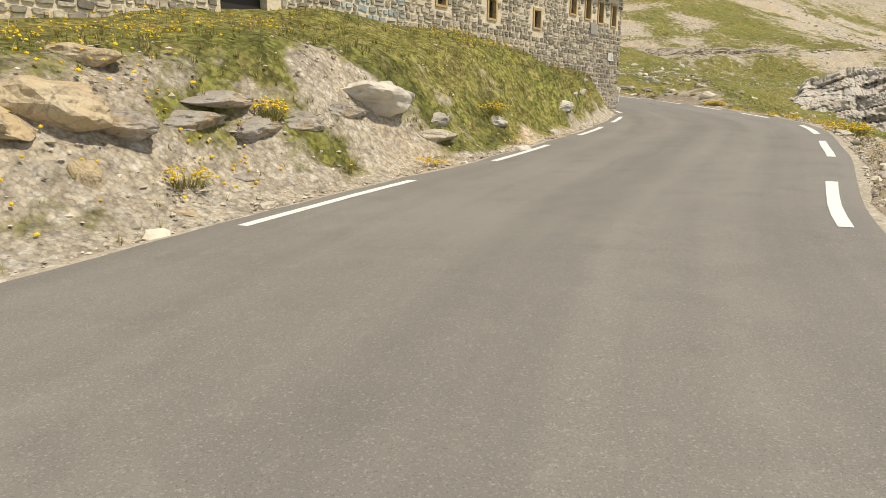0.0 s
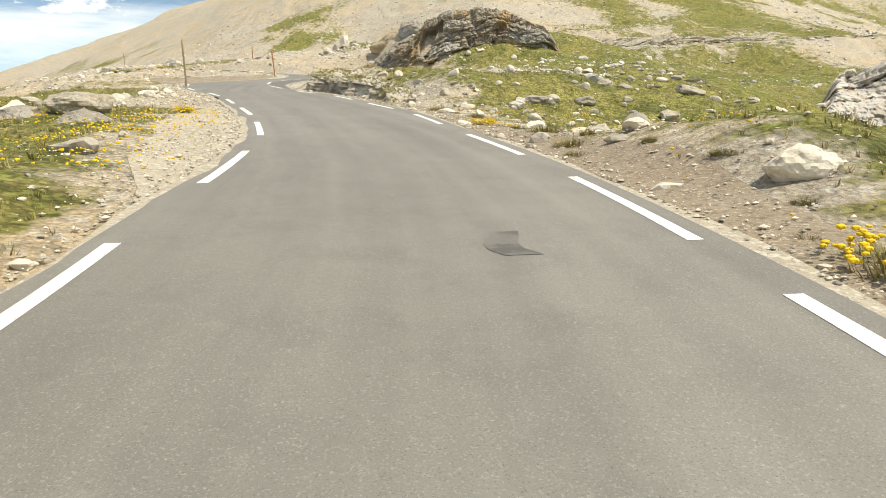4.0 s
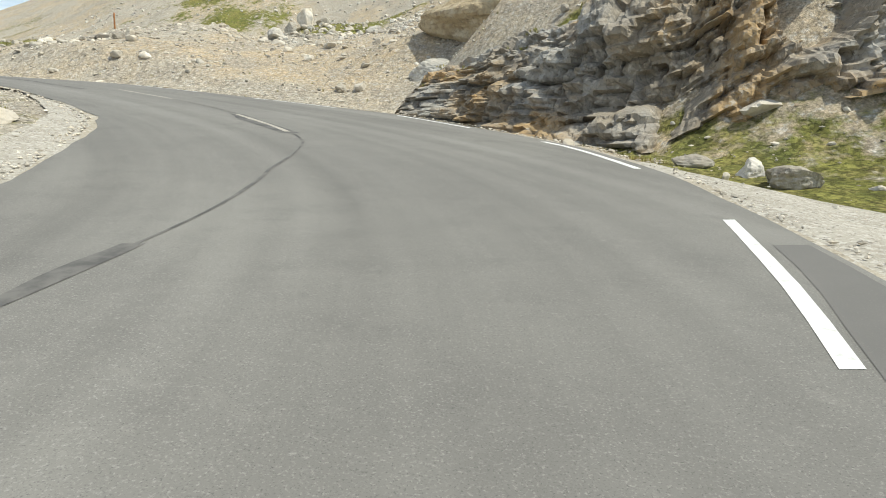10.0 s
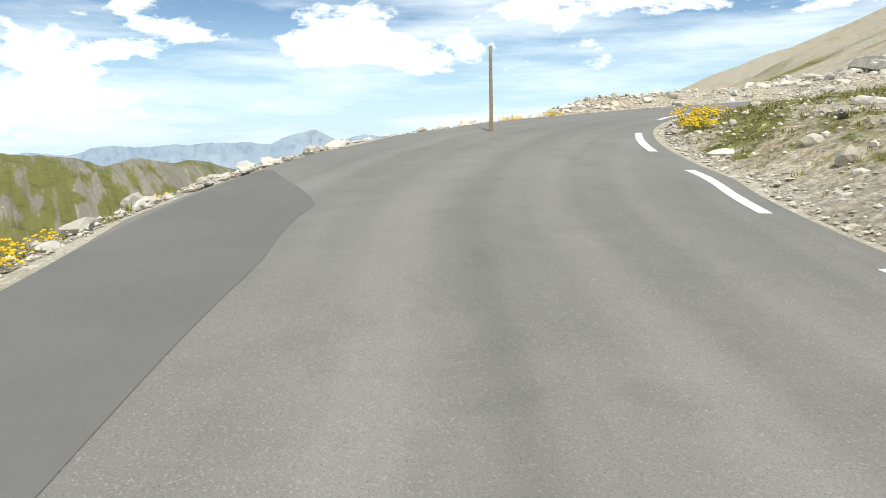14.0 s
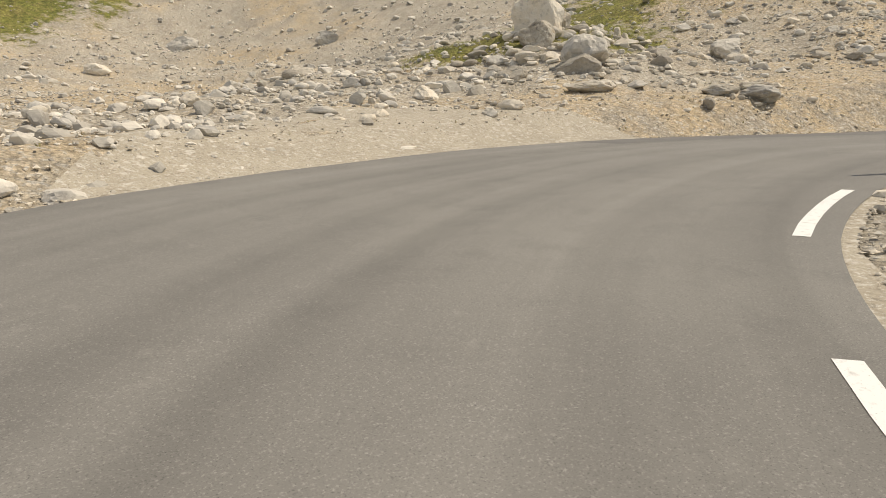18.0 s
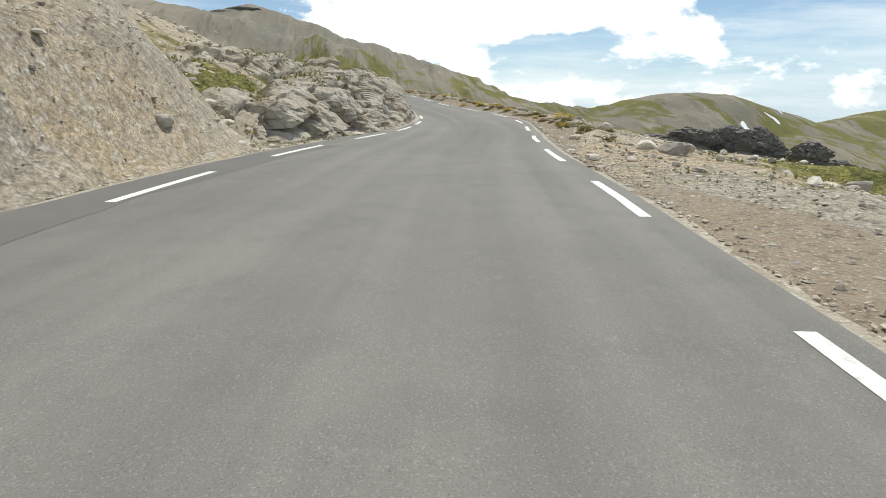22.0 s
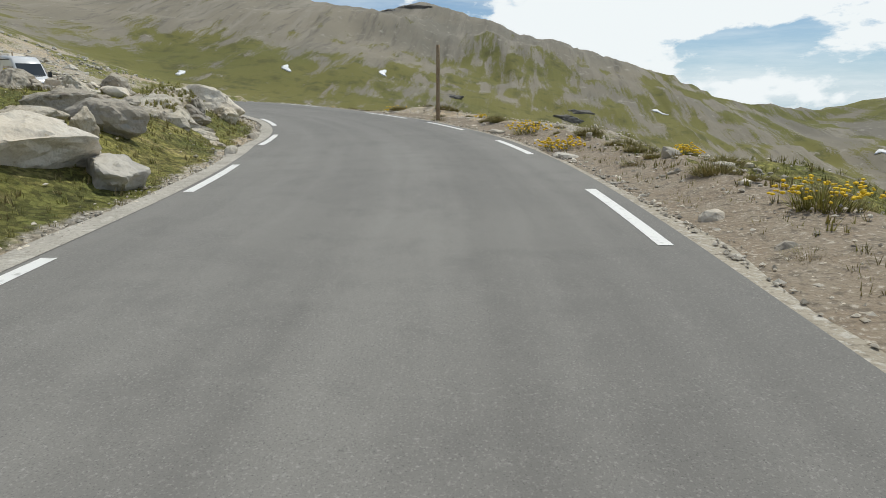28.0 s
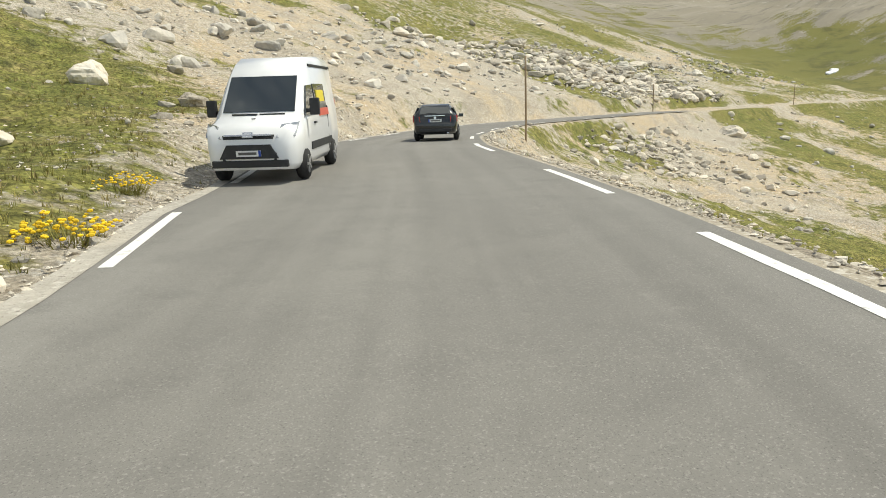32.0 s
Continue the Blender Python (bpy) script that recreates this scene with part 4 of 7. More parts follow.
def land_patch(name, s0, s1, inner, outer, up, mat, label, category, step=0.9, cols=7, seed=1):
    ss = np.arange(s0, s1 + 0.01, step)
    px, py = [], []
    for k, s in enumerate(ss):
        u = (s - s0) / (s1 - s0)
        pinch = math.sin(math.pi * min(max(u, 0.02), 0.98)) ** 0.75
        a = inner(s)
        b = a + (outer(s) - a) * pinch * (1 + 0.25 * float(fractal(np.array([s]), np.array([seed * 3.1]), 3.0, 3, seed)[0]))
        for c in range(cols):
            v = at(s, a + (b - a) * c / (cols - 1))
            px.append(v.x), py.append(v.y)
    z = np.array(sheet_z(np.array(px), np.array(py)))
    faces = [(k * cols + c, (k + 1) * cols + c, (k + 1) * cols + c + 1, k * cols + c + 1) for k in range(len(ss) - 1) for c in range(cols - 1)]
    ob = mesh_object(name, np.column_stack([px, py, z + up]), faces, mat)
    if ob.data.polygons[0].normal.z < 0:
        ob.data.flip_normals()
    return tagged(ob, label, category, kind="structure")


land_patch("gravel_layby", 45, 66, lambda s: left_of(s) + 0.25, lambda s: left_of(s) + 2.6, 0.02, M_DUST, "dusty gravel layby beside the asphalt", "gravel", seed=2)
land_patch("gravel_yard", 82, 118, lambda s: -right_of(s) - shoulder(s, -1) + 0.2, lambda s: -right_of(s) - shoulder(s, -1) - np.interp(s, [82, 94, 101], [2.2, 3.2, 6.5]), 0.05, M_GRAVEL, "pale gravel yard inside the bend", "gravel", seed=5)
land_patch("gravel_strip", 203, 244, lambda s: -right_of(s) - 0.3, lambda s: -right_of(s) - 4.2, 0.05, M_SOIL, "brown trodden gravel strip beside the road", "gravel", seed=7)
land_patch("gravel_track", 193, 207, lambda s: left_of(s) + shoulder(s, 1) - 0.2, lambda s: left_of(s) + 7.0, 0.06, M_DUST, "sandy track leaving the outside of the bend", "gravel", seed=15)
land_patch("soil_mound", 94, 119, lambda s: left_of(s) + shoulder(s, 1) + 0.2, lambda s: left_of(s) + 10.5, 0.035, M_SOIL, "bare brown earth and fine gravel inside the bend", "soil", cols=14, seed=21)
land_patch("gravel_apex", 106, 134, lambda s: left_of(s) + 0.2, lambda s: left_of(s) + 1.6, 0.05, M_GRAVEL, "white chippings inside the hairpin", "gravel", seed=8)
land_patch("soil_verge", 246, 354, lambda s: -right_of(s) - 0.3, lambda s: -right_of(s) - 3.4, 0.03, M_SOIL, "brown stony soil berm along the drop", "soil", seed=9)
land_patch("soil_verge", 28, 75, lambda s: -right_of(s) - 0.3, lambda s: -right_of(s) - 1.9, 0.03, M_SOIL, "sandy soil verge with stones", "soil", seed=11)
land_patch("soil_verge", 2, 27, lambda s: -right_of(s) - 0.3, lambda s: -right_of(s) - 1.6, 0.03, M_SOIL, "sandy soil verge with stones", "soil", seed=12)

# ---- rocks ----


def rock_bm(seed, size, detail=3, strata=0.0, cuts=7):
    rnd = random.Random(seed)
    bm = bmesh.new()
    bmesh.ops.create_icosphere(bm, subdivisions=detail, radius=1.0)
    planes = []
    for _ in range(cuts):
        n = Vector((rnd.uniform(-1, 1), rnd.uniform(-1, 1), rnd.uniform(-0.6, 1))).normalized()
        planes.append((n, rnd.uniform(0.45, 0.85)))
    off = Vector((rnd.uniform(0, 90), rnd.uniform(0, 90), rnd.uniform(0, 90)))
    for v in bm.verts:
        p = v.co.copy()
        for n, d in planes:
            k = p.dot(n) - d
            if k > 0:
                p -= n * k * 0.92
        p += v.co * (0.16 * noise.noise(p * 1.7 + off) + 0.07 * noise.noise(p * 4.5 + off))
        p += v.co * (0.035 * noise.noise(p * 11 + off) + 0.02 * noise.noise(p * 23 + off))
        q = Vector((p.x * size[0], p.y * size[1], p.z * size[2]))
        if strata:
            tilt = q.z + 0.22 * q.x + 0.12 * q.y + 0.5 * noise.noise(q * 0.25 + off)
            layer = math.floor(tilt / strata)
            step = ((layer * 7919 + seed * 31) % 13) / 13 - 0.5
            edge = tilt / strata - layer
            grow = 1 + (0.13 if size[0] > 2 else 0.22) * step + 0.07 * math.sin(edge * math.pi) + 0.3 * noise.noise(q * 0.4 + off) + 0.14 * noise.noise(q * 1.1 + off) + 0.08 * noise.noise(q * 2.6 + off)
            q = Vector((q.x * grow, q.y * grow, q.z + 0.12 * strata * noise.noise(q * 1.1)))
        v.co = q
    return bm


def rock_object(name, seed, size, mat, detail=3, strata=0.0, flat=True):
    bm = rock_bm(seed, size, detail, strata)
    me = bpy.data.meshes.new(name)
    bm.to_mesh(me)
    bm.free()
    me.polygons.foreach_set("use_smooth", [not flat] * len(me.polygons))
    me.materials.append(mat)
    return me


# x, y, half length, half width, half height, turn, material, how far it stands out of the ground
OUTCROPS = [(-5.0, 7.8, 1.0, 0.6, 0.42, 30, 1, .5), (-5.3, 6.9, 0.7, 0.45, 0.3, 10, 1, .3), (-1.9, 13.5, 1.1, 0.72, 0.42, 55, 2, .65), (-1.4, 14.4, 0.5, 0.4, 0.25, 55, 2, .3), (-4.4, 7.34, 0.2, 0.14, 0.27, 15, 1, .7), (-3.46, 7.95, 0.24, 0.18, 0.12, 0, 1, .7), (-5.2, 8.9, 0.5, 0.3, 0.2, 20, 1, .4), (-0.6, 15.2, 0.5, 0.3, 0.2, 60, 2, .4), (0.9, 18.0, 0.45, 0.35, 0.22, 60, 2, .3), (2.85, 20.9, 0.5, 0.35, 0.22, 60, 2, .3), (1.5, 16.4, 0.6, 0.35, 0.25, 60, 2, .3), (2.2, 18.5, 0.4, 0.3, 0.2, 60, 2, .3), (3.4, 22.4, 0.5, 0.35, 0.22, 60, 2, .3), (4.6, 25.8, 0.2, 0.15, 0.13, 60, 2, .5), (4.1, 24.6, 0.16, 0.13, 0.12, 20, 2, .6), (4.9, 27.0, 0.13, 0.1, 0.09, 80, 2, .6), (5.6, 27.4, 0.24, 0.17, 0.15, 60, 2, .5), (1.4, 50.9, 1.0, 0.8, 0.55, 20, 0, .5), (-0.8, 52.2, 0.9, 0.6, 0.35, 50, 0, .4)]


def set_rocks(rows, name, label, group, detail, strata):
    mats = (M_ROCK, M_OCHRE, M_PALE, M_FISSURE)
    words = ("grey layered", "ochre-brown weathered", "pale", "pale fissured")
    for i, (x, y, a, b, c, turn, m, out) in enumerate(rows):
        me = rock_object(name, 100 + i * 7 + len(rows), (a, b, c), mats[m], detail, strata)
        ob = new(name, me)
        z = ground_z(x, y)
        ob.matrix_world = pose(x, y, z - c * 0.75 + c * out, 0, 0, turn)
        tagged(ob, words[m] + " " + label, "rock", group)


BANK_LEDGES = [(-4.5, 8.2, 0.55, 0.35, 0.22, 30, 0, .3), (-3.95, 9.55, 0.75, 0.3, 0.2, 55, 0, .2), (-3.3, 10.5, 0.85, 0.3, 0.2, 75, 0, .15), (-3.75, 10.3, 0.7, 0.35, 0.16, 60, 0, .3), (-2.8, 11.3, 0.6, 0.3, 0.2, 50, 0, .1), (-2.3, 12.5, 0.6, 0.3, 0.2, 60, 0, .2), (-3.2, 9.6, 0.4, 0.2, 0.14, 60, 0, .2), (-0.6, 14.6, 0.6, 0.3, 0.18, 60, 3, .4)]
set_rocks(BANK_LEDGES, "bank_ledge", "strata in the cut bank", "strata in the bank", 4, 0.11)
set_rocks(OUTCROPS, "rock_outcrop", "rock bedded in the grassy bank", "rocks in the bank", 4, 0.0)
ROCK_TOPS = []


def blocky(u, v, wide, high, seed, dip=0.0):
    """broken blocks in courses: how far each one stands out, with its own tilt and open joints"""
    u2 = u + 0.5 * wide * fractal(u, v, wide * 1.4, 2, seed)
    v2 = v + dip * u + 0.7 * high * fractal(u, v, wide * 1.1, 2, seed + 5)
    row = np.floor(v2 / high)
    k = u2 / (wide * (0.6 + 0.9 * lattice(row, 0 * row, seed + 9))) + 7.3 * lattice(row, 0 * row, seed)
    col = np.floor(k)
    fu, fv = k - col - 0.5, v2 / high - row - 0.5
    out = lattice(col, row, seed + 1) - 0.5 + 1.3 * (lattice(col, row, seed + 2) - 0.5) * fu + 1.3 * (lattice(col, row, seed + 3) - 0.5) * fv
    edge = np.minimum(0.5 - np.abs(fu), 0.5 - np.abs(fv))
    return out - 0.3 * np.exp(-(edge / 0.07) ** 2)


def rock_face(line, tall, lean, seed, mat, label, category="rock", cell=0.1, sizes=(0.8, 0.34, 0.12), strata=0.0, dip=0.12, cave=None, back=3.0, rise=0.25, tufts=60, scale=1.0, sink=0.4, jut=9.0):
    """a wall of rock over a line of (x, y), seen from the left-hand side of the line, that leans back and runs into the hill"""
    line = np.array(line, float)
    run = np.concatenate([[0], np.cumsum(np.hypot(*np.diff(line, axis=0).T))])
    u = np.arange(0, run[-1], cell)
    kern = np.hanning(33) / np.hanning(33).sum()
    x, y = (np.convolve(np.pad(np.interp(u, run, line[:, i]), 16, "reflect", reflect_type="odd"), kern, "valid") for i in (0, 1))
    tx, ty = np.gradient(x), np.gradient(y)
    q = np.hypot(tx, ty)
    ox, oy = -ty / q, tx / q
    share = u / u[-1]
    high = np.interp(share, np.linspace(0, 1, len(tall)), tall)
    setback = np.interp(share, np.linspace(0, 1, len(lean)), lean)
    z0 = land(x, y)[0] - sink
    n_up, n_in = max(6, int(high.max() / cell)), max(4, int(back / cell / 1.6))
    rows = []
    for k in range(n_up + 1):
        w = k / n_up
        rows.append((-setback * w ** 1.25, z0 + (high + sink) * w, 1 - 0.45 * smooth(0.75, 1.0, w)))
    for k in range(1, n_in + 1):
        w = k / n_in
        rows.append((-setback - back * w, z0 + high + sink + rise * back * w - 1.3 * w ** 5, 0.55 - 0.5 * w))
    inn, z, front = (np.array([np.broadcast_to(r[i], u.shape) for r in rows]) for i in range(3))
    v = np.concatenate([[np.zeros_like(u)], np.cumsum(np.hypot(np.diff(inn, axis=0), np.diff(z, axis=0)), axis=0)])
    uu = np.broadcast_to(u, v.shape)
    us, vs = uu.ravel() / scale, v.ravel() / scale
    d = sizes[0] * blocky(us, vs, 2.9, 1.5, seed, dip) + sizes[1] * blocky(us, vs, 1.0, 0.5, seed + 20, dip) + sizes[2] * blocky(us, vs, 0.34, 0.2, seed + 40, dip) + sizes[0] * 1.3 * fractal(us, vs, 4.0, 4, seed + 60)
    if strata:
        zone = smooth(-0.12, 0.12, fractal(us, vs, 5.0, 2, seed + 70) + 0.1 - 0.05 * (vs - 2.2))
        d = d + strata * zone * blocky(us, vs, 1.3, 0.17, seed + 80, dip)
    d = d.reshape(v.shape) * scale
    if cave:
        for cu, cv, ru, rv, deep in cave:
            r2 = ((uu - cu) / ru) ** 2 + ((v - cv + 0.35 * (uu - cu)) / rv) ** 2
            d = d - deep * np.clip(1 - r2, 0, 1) ** 0.5
    ends = smooth(0, 0.06, share) * smooth(1.0, 0.94, share)
    d = d * (0.25 + 0.75 * ends)
    d = np.minimum(d, jut - 0.6 * inn)
    px, py = x + ox * (inn + d * front), y + oy * (inn + d * front)
    pz = z + d * (1 - front) * 0.6 - 0.35 * (sink + high.max()) * (1 - ends)
    nv, nu = v.shape
    i = (np.arange(nv - 1)[:, None] * nu + np.arange(nu - 1)[None, :]).ravel()
    ob = raw_mesh("limestone_outcrop", np.column_stack([px.ravel(), py.ravel(), pz.ravel()]), np.column_stack([i, i + 1, i + nu + 1, i + nu]), mat)
    tagged(ob, label, category)
    rnd = np.random.default_rng(seed)
    for _ in range(tufts):
        a, b = rnd.integers(int(n_up * 0.45), nv - 3), rnd.integers(2, nu - 2)
        if a >= n_up or pz[a + 1, b] - pz[a, b] < 0.45 * cell:
            ROCK_TOPS.append((px[a, b], py[a, b], pz[a, b] + 0.2))
    return ob


def beside(runs, gap):
    """places beside the asphalt: gap metres outside its right (negative: left) edge"""
    out = []
    for s in runs:
        out.append(tuple(at(s, float(left_of(s) + shoulder(s, 1)) - gap if gap < 0 else -float(right_of(s) + shoulder(s, -1)) - gap))[:2])
    return out


def crags():
    # the crag inside the hairpin, with its two hollows
    foot = [(27, 116.5), (22, 116.2), (17, 116.6), (13, 116.8), (10.2, 117.2), (7.9, 117.8), (6.0, 118.9), (4.4, 120.6)] + beside((122.6, 125, 128, 130.5), 0.75)
    rock_face(foot, (1.5, 2.6, 3.6, 4.4, 4.8, 5.0, 4.6, 4.2, 3.4, 2.2, 0.8), (1.0, 1.2, 1.4, 1.5, 1.6, 1.9, 2.2, 2.4, 2.4, 2.0, 1.6), 11, M_CRAG, "dark grey and ochre layered limestone crag above the hairpin", cell=0.1,
              sizes=(0.9, 0.46, 0.2), strata=0.2, dip=0.08, cave=[(17.6, 3.1, 1.3, 1.7, 2.4), (8.5, 2.4, 1.0, 0.9, 1.2)], back=3.6, rise=0.3, tufts=90)
    # ledges with turf on top before the bend
    rock_face(beside((66, 68, 71, 74, 77, 80), 0.4) + [(1.45, 80.6), (1.3, 83.5), (1.6, 87.0), (2.5, 91.0), (4.3, 94.5), (7.0, 97.0)], (0.3, 0.75, 0.95, 1.0, 1.0, 0.95, 0.9, 0.8, 0.7, 0.6, 0.4, 0.1), (0.5, 0.6, 0.6, 0.5, 0.5, 0.5, 0.5, 0.6, 0.6, 0.6, 0.5), 31, M_LEDGE,
              "pale limestone ledges capped with turf beside the road", cell=0.07, sizes=(0.55, 0.42, 0.14), strata=0.16, dip=-0.1, back=2.2, rise=0.05, tufts=220, jut=0.3)
    # the cutting on the uphill side of the upper road
    cut = beside(np.arange(311, 246, -2.5), -0.15)
    rock_face(cut, (0.4, 1.2, 1.6, 1.9, 2.1, 2.3, 2.3, 2.2, 2.3, 2.4, 2.3, 2.0, 1.4, 0.6), (0.8, 1.1, 1.3, 1.4, 1.5, 1.6, 1.8, 2.1, 2.5, 2.8, 2.9, 2.5, 2.0, 1.0), 51, M_FISSURE,
              "pale fissured limestone face of the roadside cutting", cell=0.085, sizes=(0.95, 0.3, 0.09), strata=0.0, dip=0.3, back=3.0, rise=0.3, tufts=260, scale=1.35, jut=0.2)
    rock_face(beside(np.arange(283, 252, -3.0), -5.2), (0.4, 1.0, 1.3, 1.5, 1.4, 1.0, 0.4), (0.8, 1.4, 1.6, 1.6, 1.2), 71, M_FISSURE, "pale limestone step above the roadside cutting", cell=0.11, sizes=(0.7, 0.36, 0.12), dip=0.35, back=2.2, tufts=110)
    for s0, s1, gap, high, seed in ((289, 301, -5.4, 1.0, 91), (310, 319, -1.4, 0.8, 95), (306, 316, -6.0, 0.9, 97), (314, 328, -2.6, 0.85, 99), (334, 346, -1.2, 1.1, 103)):
        rock_face(beside(np.arange(s1, s0 - 0.1, -2.0), gap), (0.2, high, high * 0.7, high, 0.2), (0.8, 1.2, 1.2, 0.8), seed, M_FISSURE, "weathered pale rock step in the roadside turf", cell=0.09, sizes=(0.5, 0.3, 0.1), dip=0.25, back=1.8, rise=0.1, tufts=60)
    # outcrops across the hollow
    rock_face([(65, 66), (60, 71), (55, 76), (50, 80), (45, 83.5), (40, 87)], (1.0, 4, 6.2, 7.4, 6.4, 2.0), (4, 7, 9, 10, 10, 7), 111, M_CRAGPALE, "grey and pink limestone outcrop across the grassy hollow", cell=0.2, sizes=(1.1, 0.36, 0.13), strata=0.0, dip=0.8, back=6, rise=0.05, tufts=60, scale=1.7, sink=1.0)


M_LEDGE = material("ledge_limestone", (0.40, 0.355, 0.285), 0.93, spots=((0.6, (0.50, 0.46, 0.385), 0.46, 0.6), (1.1, (0.30, 0.24, 0.165), 0.52, 0.66), (3.5, (0.18, 0.155, 0.125), 0.55, 0.68), (9.0, (0.54, 0.51, 0.45), 0.58, 0.7)), bump=1.0, bump_scale=7, cracks=0.9)
M_CRAG = material("layered_crag", (0.31, 0.265, 0.205), 0.93, spots=((0.2, (0.37, 0.355, 0.325), 0.5, 0.58), (0.3, (0.42, 0.29, 0.15), 0.5, 0.62), (1.6, (0.20, 0.17, 0.135), 0.52, 0.66), (5.0, (0.46, 0.40, 0.32), 0.55, 0.66), (12.0, (0.15, 0.13, 0.105), 0.58, 0.7)), bump=1.0, bump_scale=6, cracks=0.7)
M_CRAGPALE = material("pale_crag", (0.47, 0.435, 0.385), 0.93, spots=((0.08, (0.55, 0.51, 0.455), 0.45, 0.58), (0.2, (0.36, 0.33, 0.29), 0.52, 0.62), (0.6, (0.42, 0.34, 0.27), 0.54, 0.66), (2.0, (0.2, 0.18, 0.15), 0.56, 0.68)), bump=1.0, bump_scale=2)
LOW_ROCKS = [(286, 5.6, 1.0, .7, .5), (288, 7.5, 1.8, .9, .6), (291, 10, 2.2, 1.2, .8), (295, 7.2, 2.2, .9, .6), (299, 6.4, 2.4, 1.0, .7), (303, 7.2, 2.0, .9, .9), (307, 6.2, 1.6, .7, .5), (316, 6.4, 1.8, .9, .6), (320, 7.0, 1.5, .8, .6), (325, 6.0, 1.2, .7, .6), (328, 8, 1.6, .8, .6), (338, 6.4, 1.2, .7, .45), (342, 5.6, 1.0, .6, .5), (345, 5.4, .9, .5, .35), (312, 9, 2, 1, .7), (333, 7.5, 1.6, .8, .5)]
_r = random.Random(77)
LOW_ROCKS = [(s, lat, a * 0.6, b * 0.6, c * 0.75) for s, lat, a, b, c in LOW_ROCKS] + [(_r.uniform(284, 350), _r.uniform(5.6, 15), *(_r.uniform(0.2, 0.8) * q for q in (1.2, 0.8, 0.65))) for _ in range(90)]
for i, (s, lat, a, b, c) in enumerate(LOW_ROCKS):
    p = at(s, lat)
    ob = new("grass_rock", rock_object("grass_rock", 400 + i, (a, b, c), (M_FISSURE, M_LEDGE, M_STONE)[i % 3], 4, 0.2))
    ob.matrix_world = pose(p.x, p.y, ground_z(p.x, p.y) + c * 0.1, 0, 0, heading(s) + 20 * (i % 3))
    tagged(ob, "weathered pale rock among the roadside grass", "rock", "low rocks beside the road")

# boulders: x, y, half size, tallness
BOULDERS = [(97.8, 168.9, 1.1, .8), (98.6, 168.2, .7, .7), (101.2, 169.9, .8, .8), (102.3, 171.5, .8, .7), (111, 172.4, 1.2, .8), (112.6, 173.6, .9, .7), (116, 175.2, 1.1, .6), (0.3, 53.4, 1.1, .6), (-1.2, 52.6, .7, .6), (-45, 178.6, 1.6, .6), (15.3, 42.3, .5, .8), (21.4, 64.7, .7, .6), (15, 63.7, .75, .6), (14, 62, .5, .7), (17.8, 66.3, .6, .6), (24.2, 69.5, .9, .5), (27, 76, 1.0, .4), (37, 97, 1.6, .3), (31, 95, 1.4, .3), (34, 99, 1.2, .3), (20, 71, .7, .6), (13.6, 54, .45, .8), (12.8, 46, .5, .8), (6.2, 113.8, .55, .7), (5.6, 116.6, .5, .6), (8.3, 112.6, .4, .7), (11, 111, .4, .6), (10.4, 109, .35, .7),
            (-54, 226, 3.0, .75), (-78, 260, 2.2, .9), (-73, 276, 2.0, .9), (-92, 299, 2.4, .8), (-14.5, 226, 2.0, .7), (-18, 257, 2.2, 1.0), (-30, 240, 1.4, .8), (-44, 241, 1.5, .7), (-63, 247, 1.8, .8), (-5, 240, 1.6, .9),
            (-10.5, 195.5, 1.5, 1.6), (-12.2, 193.6, 1.1, 1.3), (-8.4, 195.8, 1.0, 1.1), (-13.6, 188.4, 1.4, 1.1), (-15, 187.4, 1.0, .9), (-5.3, 191.3, 1.2, .6), (-16.8, 190.3, .9, .8), (-11.7, 180, 1.1, .5), (-13, 181, .8, .5), (-9.8, 181.2, .8, .5), (-17.5, 184, 1.0, .4), (-1.2, 188.6, 1.2, .8), (-23.6, 187.5, .8, .7), (-19.1, 178.3, .55, .8), (-15.1, 176.9, .4, .8), (-21.3, 178.4, .35, .8),
            (127.5, 208.5, .9, .9), (130.8, 206.3, .8, .7), (208, 282.6, 2.6, .7), (199, 272, 2.0, .6), (222.6, 266, 2.2, .5), (265.5, 297, 3.2, .5), (276, 301, 2.6, .6), (281, 297, 2.2, .7), (207.8, 235, 1.7, .9), (150, 203, .6, 1.0), (144.9, 200.1, .5, .8), (240, 285, 2.5, .6), (230, 276, 2.0, .6), (215, 278, 2.2, .6), (250, 290, 2.6, .6)]
for i, (x, y, r, tall) in enumerate(BOULDERS):
    if land(np.array([x]), np.array([y]))[2][0] < r * 1.3:
        continue
    ob = new("boulder", rock_object("boulder", 500 + i, (r * 1.1, r * (0.7 + 0.05 * (i % 5)), r * tall * 0.75), (M_STONE, M_PALE, M_STONE, M_LEDGE)[i % 4], 4 if r < 1.7 else 5))
    ob.matrix_world = pose(x, y, ground_z(x, y) + r * tall * 0.25, 0, 0, 37 * i)
    tagged(ob, "angular pale boulder lying on the stony slope", "boulder", "boulders on the slopes")


def icosa(level):
    bm = bmesh.new()
    bmesh.ops.create_icosphere(bm, subdivisions=level, radius=1.0)
    v = np.array([p.co for p in bm.verts])
    bm.verts.index_update()
    f = np.array([[q.index for q in p.verts] for p in bm.faces])
    bm.free()
    return v, f


ICO_V, ICO_F = icosa(1)
ICO_MID, ICO_FINE = icosa(2), icosa(3)


